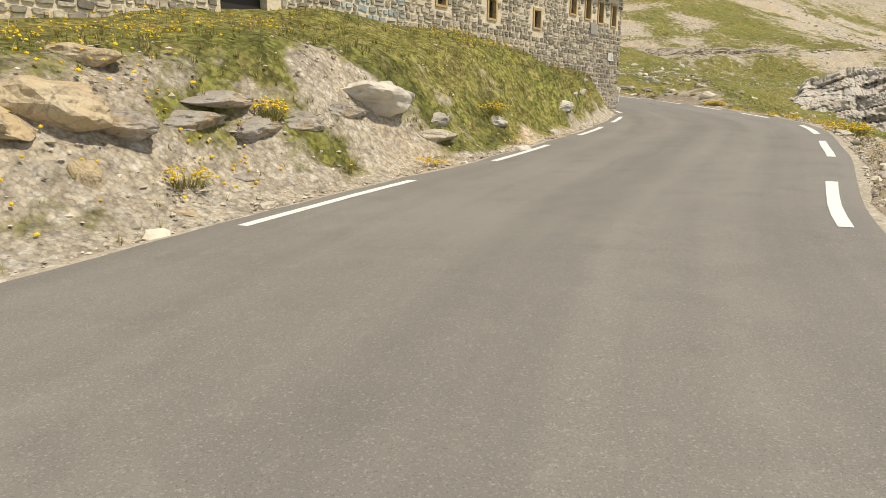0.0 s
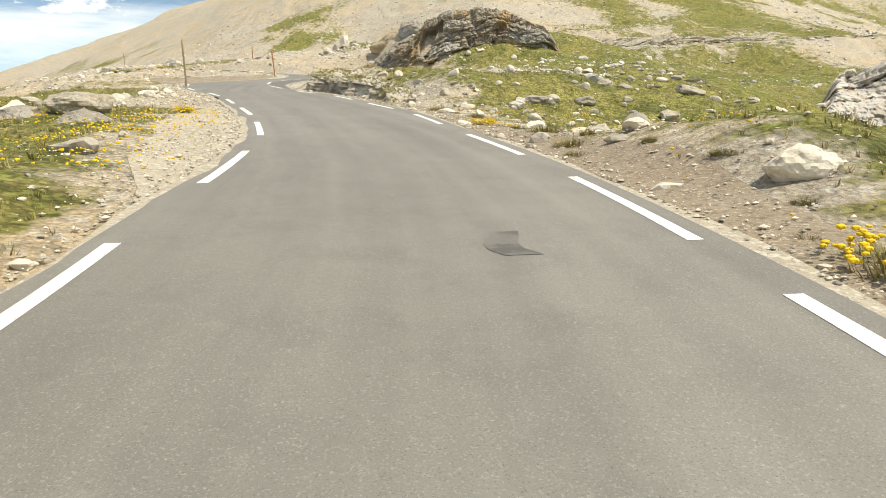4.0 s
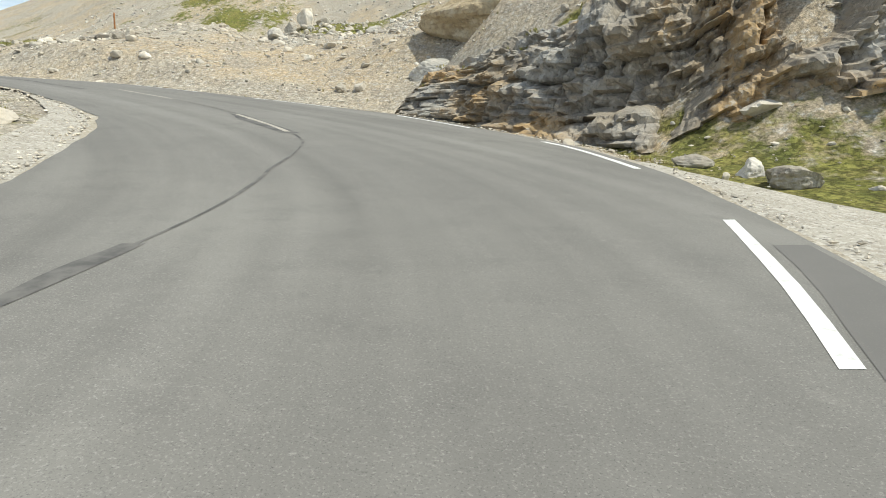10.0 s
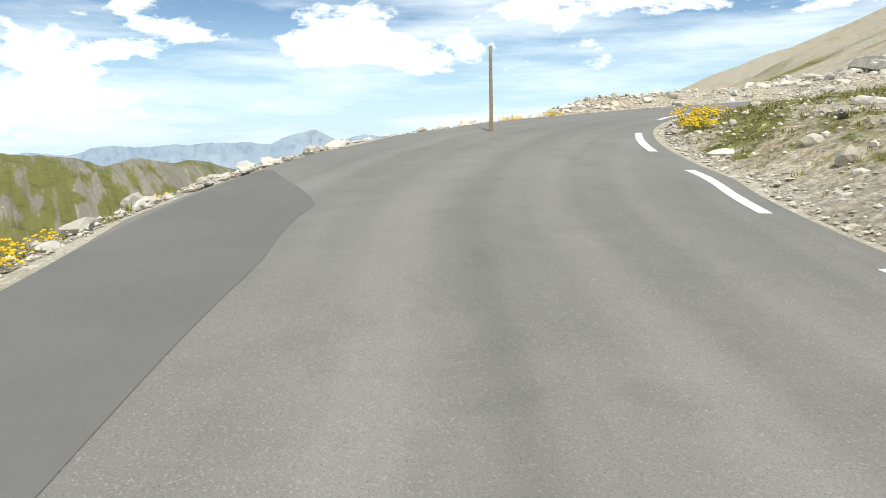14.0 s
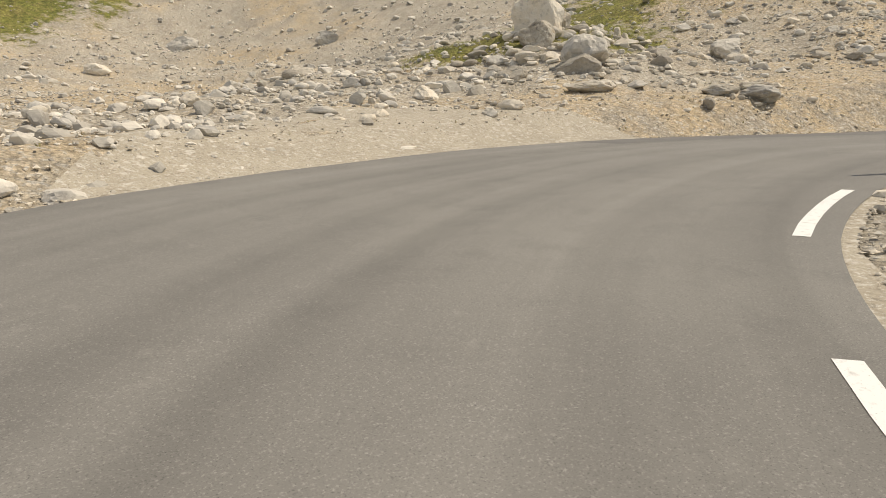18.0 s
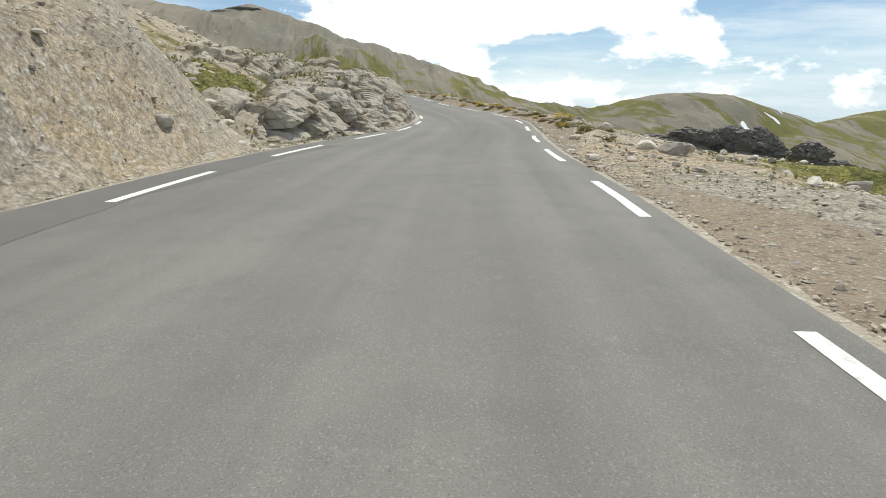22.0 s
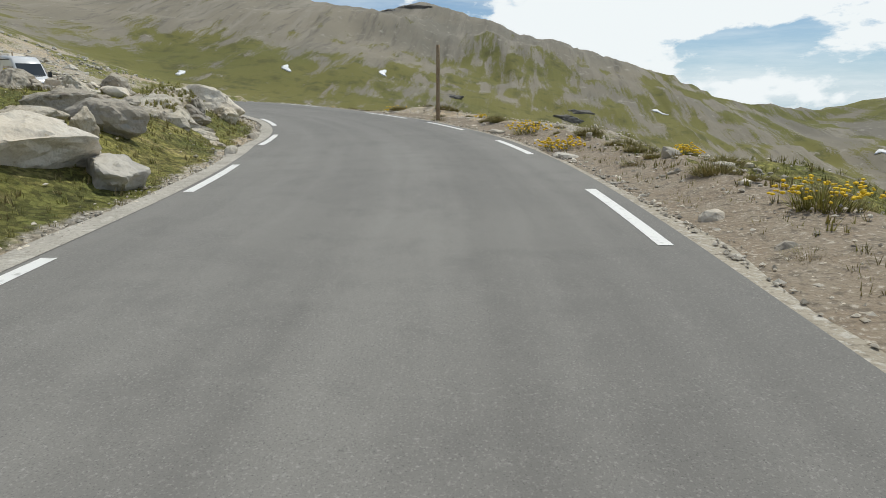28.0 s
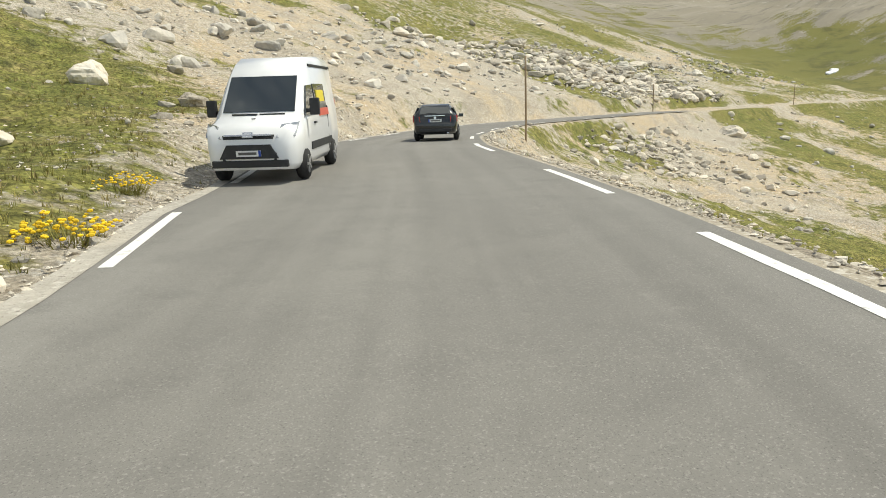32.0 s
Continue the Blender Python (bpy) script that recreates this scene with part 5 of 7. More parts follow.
def stone_field(name, x, y, z, r, rng, mat, label, category):
    """many stones in one mesh: rough crumbs, and broken blocks with cut faces where they are larger"""
    verts, faces, total = [], [], 0
    for (iv, jf), low, high in (((ICO_V, ICO_F), 0.0, 0.1), (ICO_MID, 0.1, 0.3), (ICO_FINE, 0.3, 99.0)):
        pick = np.nonzero((r >= low) & (r < high))[0]
        n = len(pick)
        if not n:
            continue
        v = iv[None] * (1 + rng.uniform(-0.3, 0.22, (n, len(iv), 1)) * (1.0 if low == 0 else 0.12))
        if low:
            lim = np.full((n, len(iv)), 1.15)
            for _ in range(9):
                cut = rng.normal(size=(n, 3))
                cut /= np.linalg.norm(cut, axis=1)[:, None]
                lim = np.minimum(lim, rng.uniform(0.5, 0.92, n)[:, None] / np.maximum(cut @ iv.T, 0.05))
            v = v * lim[..., None]
        v = v * (r[pick, None] * np.column_stack([rng.uniform(0.8, 1.45, n), rng.uniform(0.65, 1.05, n), rng.uniform(0.45, 0.85, n)]))[:, None, :]
        a = rng.uniform(0, 6.28, n)
        c, s = np.cos(a)[:, None], np.sin(a)[:, None]
        vx, vy = v[..., 0] * c - v[..., 1] * s, v[..., 0] * s + v[..., 1] * c
        verts.append(np.stack([vx + x[pick, None], vy + y[pick, None], v[..., 2] + (z + r * 0.15)[pick, None]], -1).reshape(-1, 3))
        faces.append((jf[None] + (np.arange(n) * len(iv))[:, None, None]).reshape(-1, 3) + total)
        total += n * len(iv)
    return tagged(raw_mesh(name, np.vstack(verts), np.vstack(faces), mat), label, category, kind="stuff")


def raw_mesh(name, verts, faces, mat, smooth_faces=False):
    me = bpy.data.meshes.new(name)
    me.vertices.add(len(verts))
    me.vertices.foreach_set("co", verts.astype(np.float32).ravel())
    k = faces.shape[1]
    me.loops.add(faces.size)
    me.loops.foreach_set("vertex_index", faces.astype(np.int32).ravel())
    me.polygons.add(len(faces))
    me.polygons.foreach_set("loop_start", np.arange(0, faces.size, k, dtype=np.int32))
    me.update(calc_edges=True)
    me.polygons.foreach_set("use_smooth", np.full(len(faces), smooth_faces))
    me.materials.append(mat)
    return new(name, me)


crags()
OVERHANG = [(4.0, 135.2, 4.8, 2.3, 1.8, -50, 1, 1.15), (7.4, 131.6, 3.0, 2.0, 1.7, -55, 0, 1.0), (1.2, 133.9, 1.3, 0.8, 0.8, -30, 2, .9), (6.2, 115.2, 0.5, 0.35, 0.35, 20, 2, .7), (9.2, 114.4, 0.6, 0.45, 0.45, 60, 1, .7), (12.6, 112.0, 0.45, 0.4, 0.35, 10, 2, .6)]
set_rocks(OVERHANG, "rock_block", "block on the slope above the hairpin", "blocks above the hairpin", 5, 0.0)


def band(rng, n, s0, s1, reach, power=1.7):
    """random places beside the road, denser near it"""
    s = rng.uniform(s0, s1, n)
    side = np.where(rng.uniform(size=n) < 0.5, 1.0, -1.0)
    edge = np.where(side > 0, left_of(s) + shoulder(s, 1), right_of(s) + shoulder(s, -1))
    lat = side * (edge + 0.15 + reach * rng.uniform(size=n) ** power)
    x, y = np.interp(s, RUN, LINE[:, 0]) + np.interp(s, RUN, NOR[:, 0]) * lat, np.interp(s, RUN, LINE[:, 1]) + np.interp(s, RUN, NOR[:, 1]) * lat
    return x, y


def building_clear(x, y):
    u = (x - 7.4) * -0.616 + (y - 32.4) * -0.788
    v = (x - 7.4) * -0.788 + (y - 32.4) * 0.616
    return ~((u > -0.3) & (v > -0.3) & (v < 9))


def paved(s, off, lat):
    """bare gravel where nothing grows"""
    return ((s > 45) & (s < 66) & (lat > 0) & (off < 2.2)) | ((s > 95) & (s < 118) & (lat > 0) & (off < 9)) | ((s > 82) & (s < 118) & (lat < 0) & (off < 6.2)) | ((s > 203) & (s < 244) & (lat < 0) & (off < 3.6)) | ((s > 106) & (s < 134) & (lat > 0) & (off < 1.6))


def scatter_stones():
    rng = np.random.default_rng(5)
    x, y = band(rng, 110000, -6, 420, 26)
    z, g, off, s, lat = land(x, y)
    keep = (off > 0.2) & (rng.uniform(size=len(x)) < np.clip(1.0 - 1.15 * g, 0.07, 1) * np.clip(0.5 + 1.2 * fractal(x, y, 6, 3, 77), 0.08, 1)) & building_clear(x, y)
    x, y, z, off = x[keep], y[keep], z[keep], off[keep]
    r = np.minimum(0.035 + 0.05 * rng.pareto(2.1, len(x)), 0.42) * (0.6 + 0.4 * smooth(0.2, 3, off))
    r = np.where(paved(s[keep], off, lat[keep]), np.minimum(r, np.where((s[keep] > 82) & (s[keep] < 118) & (lat[keep] < 0), 0.14, 0.05)), r)
    r = np.where(s[keep] < 40, np.minimum(r, 0.2), r)
    stone_field("loose_stones", x, y, z, r, rng, M_STONE, "loose pale limestone stones strewn over the verges", "stones")
    x, y = rng.uniform(-125, 25, 40000), 172 + 150 * rng.uniform(size=40000) ** 1.5
    z, g, off, s, lat = land(x, y)
    keep = (off > 6) & (rng.uniform(size=len(x)) < np.clip(0.75 - 0.6 * g, 0.1, 1))
    x, y, z = x[keep], y[keep], z[keep]
    stone_field("scree_stones", x, y, z, np.minimum(0.06 + 0.07 * rng.pareto(2.0, len(x)), 0.42), rng, M_PALE, "grey scree of broken rock on the mountainside", "scree")
    x, y = rng.uniform(120, 330, 14000), rng.uniform(205, 340, 14000)
    z, g, off, s, lat = land(x, y)
    rib = np.clip(1 - np.abs((y - 262) - (x - 190) * 0.42 + 14 * fractal(x, y, 40, 2, 8)) / 24, 0.08, 1)
    keep = (off > 3) & (rng.uniform(size=len(x)) < rib)
    x, y, z = x[keep], y[keep], z[keep]
    stone_field("scree_stones", x, y, z, np.minimum(0.14 + 0.16 * rng.pareto(2.1, len(x)), 0.85), rng, M_PALE, "pale blocky scree across the valley slope", "scree")
    x, y = rng.uniform(-105, 12, 16000), 176 + 85 * rng.uniform(size=16000)
    z, g, off, s, lat = land(x, y)
    keep = (off > 5) & (rng.uniform(size=len(x)) < np.clip(0.5 + 2.2 * fractal(x, y, 18, 3, 83) - 0.4 * g, 0.04, 1))
    x, y, z = x[keep], y[keep], z[keep]
    stone_field("scree_stones", x, y, z, np.minimum(0.09 + 0.09 * rng.pareto(2.2, len(x)), 0.4), rng, M_PALE, "pale rubble on the mountainside", "scree")
    s = rng.uniform(158, 197, 9000)
    lat = left_of(s) + shoulder(s, 1) + 0.3 + 13 * rng.uniform(size=9000) ** 1.2
    x, y = np.interp(s, RUN, LINE[:, 0]) + np.interp(s, RUN, NOR[:, 0]) * lat, np.interp(s, RUN, LINE[:, 1]) + np.interp(s, RUN, NOR[:, 1]) * lat
    z, g, off, s, lat = land(x, y)
    keep = (off > 0.3) & (rng.uniform(size=len(x)) < np.clip(0.6 + 2.0 * fractal(x, y, 5, 3, 89), 0.1, 1))
    x, y, z = x[keep], y[keep], z[keep]
    stone_field("loose_stones", x, y, z, np.minimum(0.035 + 0.05 * rng.pareto(2.0, len(x)), 0.3), rng, M_PALE, "pale rubble tipped along the outside of the bend", "stones")
    # block fields across the valley and under the outer road edge
    for cx, cy, reach, n, small, big in ((218, 268, 13, 900, 0.25, 1.1), (203, 258, 9, 400, 0.2, 0.9), (232, 262, 7, 260, 0.3, 1.2), (180, 225, 8, 500, 0.15, 0.7), (192, 279, 9, 250, 0.3, 1.2), (-10, 193, 5, 260, 0.15, 0.6), (17, 62, 5, 160, 0.08, 0.35), (26, 75, 5, 120, 0.1, 0.4)):
        x, y = rng.normal(cx, reach, n), rng.normal(cy, reach * 0.7, n)
        z, g, off, s, lat = land(x, y)
        keep = off > 1.5
        stone_field("block_field", x[keep], y[keep], z[keep], small + (big - small) * rng.uniform(size=n)[keep] ** 3, rng, M_STONE, "jumbled pale limestone blocks on the slope", "blocks")
    x, y = rng.uniform(12, 75, 9000), rng.uniform(28, 118, 9000)
    z, g, off, s, lat = land(x, y)
    keep = (off > 5) & (rng.uniform(size=len(x)) < np.clip(0.25 + 1.6 * fractal(x, y, 9, 3, 61), 0.03, 1))
    x, y, z = x[keep], y[keep], z[keep]
    stone_field("turf_stones", x, y, z, np.minimum(0.06 + 0.08 * rng.pareto(2.2, len(x)), 0.42), rng, M_PALE, "pale stones lying in the turf of the hollow", "stones")
    x, y = rng.uniform(-45, 70, 30000), rng.uniform(95, 215, 30000)
    z, g, off, s, lat = land(x, y)
    keep = (off > 5) & (rng.uniform(size=len(x)) < np.clip(0.8 - 0.7 * g, 0.06, 1))
    x, y, z = x[keep], y[keep], z[keep]
    stone_field("scree_stones", x, y, z, np.minimum(0.05 + 0.05 * rng.pareto(2.1, len(x)), 0.28), rng, M_STONE, "small broken stones on the bare slopes", "scree")


scatter_stones()


def pebbles():
    rng = np.random.default_rng(21)
    x, y = band(rng, 95000, -4, 400, 7, 1.6)
    z, g, off, s, lat = land(x, y)
    keep = (off > 0.05) & (rng.uniform(size=len(x)) < np.clip(1.0 - g, 0.05, 1)) & building_clear(x, y)
    x, y, z = x[keep], y[keep], z[keep]
    n = len(x)
    octa = np.array([(1, 0, 0), (-1, 0, 0), (0, 1, 0), (0, -1, 0), (0, 0, 1), (0, 0, -1)], float)
    tri = np.array([(0, 2, 4), (2, 1, 4), (1, 3, 4), (3, 0, 4), (2, 0, 5), (1, 2, 5), (3, 1, 5), (0, 3, 5)])
    r = rng.uniform(0.012, 0.05, n) * rng.uniform(0.5, 1.3, n)
    v = octa[None] * (1 + rng.uniform(-0.35, 0.3, (n, 6, 1))) * (r[:, None] * np.column_stack([rng.uniform(0.8, 1.5, n), rng.uniform(0.6, 1.1, n), rng.uniform(0.4, 0.8, n)]))[:, None, :]
    a = rng.uniform(0, 6.28, n)
    c, q = np.cos(a)[:, None], np.sin(a)[:, None]
    verts = np.stack([v[..., 0] * c - v[..., 1] * q + x[:, None], v[..., 0] * q + v[..., 1] * c + y[:, None], v[..., 2] + (z + 0.05 + 0.1 * r)[:, None]], -1).reshape(-1, 3)
    ob = raw_mesh("pebbles", verts, (tri[None] + (np.arange(n) * 6)[:, None, None]).reshape(-1, 3), M_STONE)
    tagged(ob, "small pale chippings spread beside the asphalt", "gravel", kind="stuff")


pebbles()


def tuft_field(name, x, y, z, h, blades, rng, mat, label, category, spread=0.5):
    n = len(x) * blades
    cx, cy, cz, hh = (np.repeat(a, blades) for a in (x, y, z, h))
    a = rng.uniform(0, 6.283, n)
    lean = rng.uniform(0.1, 0.9, n) * hh
    root = rng.uniform(0, spread, n) * hh
    b = rng.uniform(0, 6.283, n)
    w = hh * rng.uniform(0.05, 0.11, n)
    bx, by = cx + np.cos(b) * root, cy + np.sin(b) * root
    px, py = -np.sin(a) * w, np.cos(a) * w
    tip = np.stack([bx + np.cos(a) * lean, by + np.sin(a) * lean, cz + hh * rng.uniform(0.55, 1.0, n)], -1)
    v0 = np.stack([bx - px, by - py, cz - 0.03], -1)
    v1 = np.stack([bx + px, by + py, cz - 0.03], -1)
    verts = np.stack([v0, v1, tip], 1).reshape(-1, 3)
    faces = np.arange(n * 3).reshape(-1, 3)
    return tagged(raw_mesh(name, verts, faces, mat), label, category, kind="stuff")


def scatter_grass():
    rng = np.random.default_rng(9)
    x, y = band(rng, 190000, -6, 400, 26, 1.5)
    z, g, off, s, lat = land(x, y)
    keep = (off > 0.25) & (rng.uniform(size=len(x)) < np.maximum(smooth(0.3, 0.65, g), 0.035 + 0.17 * (s < 40))) & building_clear(x, y) & ~paved(s, off, lat)
    x, y, z = x[keep], y[keep], z[keep]
    half = rng.uniform(size=len(x)) < 0.62
    tuft_field("grass", x[half], y[half], z[half], rng.uniform(0.05, 0.15, half.sum()), 8, rng, M_GRASS, "short green alpine grass on the banks", "grass")
    half = ~half
    tuft_field("dry_grass", x[half], y[half], z[half], rng.uniform(0.06, 0.17, half.sum()), 8, rng, M_STRAW, "dry yellowish grass between the green", "grass")
    tops = np.array(ROCK_TOPS)
    n = 14
    cx, cy, cz = np.repeat(tops[:, 0], n) + rng.normal(0, 0.3, len(tops) * n), np.repeat(tops[:, 1], n) + rng.normal(0, 0.25, len(tops) * n), np.repeat(tops[:, 2], n) - rng.uniform(0.1, 0.35, len(tops) * n)
    tuft_field("rock_grass", cx, cy, cz + 0.03, rng.uniform(0.05, 0.13, len(cx)), 13, rng, M_GRASS, "grass growing in the cracks of the cutting", "grass")
    x, y = band(rng, 26000, -4, 62, 12, 1.2)
    z, g, off, s, lat = land(x, y)
    keep = (off > 0.4) & (rng.uniform(size=len(x)) < smooth(0.12, 0.5, g) * np.clip(0.3 + 1.6 * fractal(x, y, 3, 2, 19), 0, 1)) & building_clear(x, y)
    x, y, z = x[keep], y[keep], z[keep]
    r = rng.uniform(0.016, 0.036, len(x))
    stone_field("wild_flowers", x, y, z + 0.1, r, rng, M_FLOWER, "small yellow flower heads in the grass", "flowers")


scatter_grass()


def clump_mesh(name, seed, radius, height, blades, mat, heads=0):
    rng = np.random.default_rng(seed)
    n = blades
    a, rr = rng.uniform(0, 6.283, n), radius * np.sqrt(rng.uniform(0, 1, n))
    bx, by = rr * np.cos(a), rr * np.sin(a)
    top = height * (1 - 0.6 * (rr / radius) ** 2) * rng.uniform(0.3, 1.0, n)
    b = a + rng.uniform(-0.9, 0.9, n)
    lean = radius * rng.uniform(0.15, 0.95, n)
    w = rng.uniform(0.005, 0.014, n)
    tip = np.stack([bx + np.cos(b) * lean, by + np.sin(b) * lean, top], -1)
    v0, v1 = np.stack([bx - np.sin(b) * w, by + np.cos(b) * w, np.full(n, -0.08)], -1), np.stack([bx + np.sin(b) * w, by - np.cos(b) * w, np.full(n, -0.08)], -1)
    verts = np.stack([v0, v1, tip], 1).reshape(-1, 3)
    ob = raw_mesh(name, verts, np.arange(n * 3).reshape(-1, 3), mat)
    if not heads:
        return ob, None
    pick = rng.choice(n, heads, replace=False)
    c = tip[pick] + np.array([0, 0, 0.02])
    hv = (ICO_V[None] * rng.uniform(0.018, 0.034, (heads, 1, 1)) * np.array([1, 1, 0.6]) + c[:, None]).reshape(-1, 3)
    hf = (ICO_F[None] + (np.arange(heads) * len(ICO_V))[:, None, None]).reshape(-1, 3)
    blooms = raw_mesh("flower_heads", hv, hf, M_FLOWER)
    blooms["kind"] = "stuff"
    return ob, blooms


def plants():
    rng = np.random.default_rng(14)
    tussocks = [clump_mesh("tussock", 60 + i, 0.26 + 0.05 * i, 0.21 + 0.03 * i, 620, M_SHRUB)[0] for i in range(4)]
    rows = []
    for s in np.arange(252, 358, 0.5):
        rows.append((s + rng.uniform(-.5, .5), -(float(right_of(s)) + 0.9 + 2.4 * rng.uniform() ** 0.8)))
    for s in np.arange(34, 62, 1.0):
        rows.append((s, -(float(right_of(s)) + 0.9 + 1.6 * rng.uniform())))
    for s in np.arange(70, 80, 0.9):
        rows.append((s, -(float(right_of(s)) + 1.4 + 2.6 * rng.uniform())))
    for i, (s, lat) in enumerate(rows):
        p = at(s, lat)
        m = pose(p.x, p.y, ground_z(p.x, p.y), 0, 0, rng.uniform(0, 360)) @ Matrix.Diagonal((*((0.3 + 0.85 * rng.uniform() ** 1.6) * Vector((1, 1, rng.uniform(0.8, 1.2)))), 1))
        ob = tussocks[i] if i < 4 else tussocks[i % 4].copy()
        if i >= 4:
            scene.collection.objects.link(ob)
        ob.matrix_world = m
        tagged(ob, "dark green grass tussock on the stony verge", "tussock", "tussocks along the verge")
    kinds = []
    for i in range(3):
        leaves, heads = clump_mesh("flower_clump", 80 + i, 0.2 + 0.07 * i, 0.28, 260, M_GRASS, 95)
        part("flower_heads", heads, leaves, "bright yellow flower heads")
        tagged(leaves, "clump of bright yellow mountain flowers on the verge", "flowers", "yellow flower clumps")
        kinds.append(leaves)
    spots = [(s, -(float(right_of(s)) + 1.0 + 1.6 * rng.uniform())) for s in (20, 24, 28, 31, 34, 36, 38.5, 41, 55, 57, 262, 268, 273, 281, 284, 287.5, 290, 301, 306, 311, 313.5, 318, 321, 325, 330, 334, 338, 344, 351, 356, 366, 374, 380)]
    spots += [(s, float(left_of(s)) + 0.8 + 1.4 * rng.uniform()) for s in (2, 4.5, 7, 9, 12, 17, 60, 148, 150.5, 152, 154, 155.5, 157, 158.5, 160, 163, 176, 178, 352, 368, 372)]
    spots += [(s, -(float(right_of(s)) + 1.4)) for s in (170, 171.5, 173, 174.2)]
    for i, (s, lat) in enumerate(spots):
        p = at(s, lat)
        m = pose(p.x, p.y, ground_z(p.x, p.y), 0, 0, 50 * i) @ Matrix.Scale(0.75 + 0.75 * rng.uniform(), 4)
        if i < 3:
            kinds[i].matrix_world = m
        else:
            copy_thing(kinds[i % 3], m).matrix_basis = m


plants()
# ---- helpers for built things ----


def box_bm(cx, cy, cz, sx, sy, sz, bevel=0.0):
    bm = bmesh.new()
    bmesh.ops.create_cube(bm, size=1.0, matrix=Matrix.Translation((cx, cy, cz)) @ Matrix.Diagonal((sx, sy, sz, 1)))
    if bevel:
        bmesh.ops.bevel(bm, geom=list(bm.edges), offset=bevel, segments=2, affect="EDGES", profile=0.6)
    return bm


def piece(name, bm, mat, parent=None, label="", flat=True):
    me = bpy.data.meshes.new(name)
    bm.to_mesh(me)
    bm.free()
    me.polygons.foreach_set("use_smooth", [not flat] * len(me.polygons))
    me.materials.append(mat)
    ob = new(name, me)
    if parent is not None:
        ob.parent = parent
    if label:
        ob["label"] = label
    return ob


# ---- snow poles ----


def snow_pole(x, y, height, radius, mat, lean, label):
    root = new("snow_pole")
    bm = bmesh.new()
    n, rings = 10, 8
    grid = []
    for k in range(rings + 1):
        u = k / rings
        r = radius * (1.08 - 0.2 * u)
        grid.append([bm.verts.new((r * math.cos(6.283 * j / n) * (1 + 0.06 * noise.noise(Vector((j, k, x)))) + 0.02 * math.sin(u * 5), r * math.sin(6.283 * j / n), -0.6 + (height + 0.6) * u)) for j in range(n)])
    for k in range(rings):
        for j in range(n):
            bm.faces.new((grid[k][j], grid[k][(j + 1) % n], grid[k + 1][(j + 1) % n], grid[k + 1][j]))
    bm.faces.new(grid[-1])
    piece("post", bm, mat, root, flat=False)
    root.matrix_world = pose(x, y, ground_z(x, y), lean[0], lean[1], 0)
    tagged(root, label, "pole", "snow poles along the road")


for x, y, h, r, m, lean, label in ((-7.6, 82.9, 3.4, 0.075, M_WOOD, (0, 0), "tall grey weathered wooden snow pole"), (-7.8, 111.2, 2.9, 0.07, M_ORANGE, (-2, -3), "leaning orange-brown wooden snow pole"),
                                   (-41.8, 148.5, 2.5, 0.055, M_WOOD, (0, 0), "grey wooden snow pole at the outer edge of the bend"), (-25.4, 168.0, 3.4, 0.08, M_ORANGE, (0, 2), "dark brown wooden snow pole"),
                                   (117.3, 165.1, 3.2, 0.085, M_WOOD, (0, 1), "grey weathered wooden snow pole on the berm"), (154, 214.0, 5.6, 0.07, M_WOOD, (0, 0), "thin grey pole beside the road"),
                                   (205, 246.5, 4.2, 0.07, M_WOOD, (0, 0), "thin brown pole beside the road"), (262, 258.0, 4.2, 0.08, M_WOOD, (0, 0), "thin brown pole beside the road")):
    snow_pole(x, y, h, r, m, lean, label)

# ---- stone barracks ----


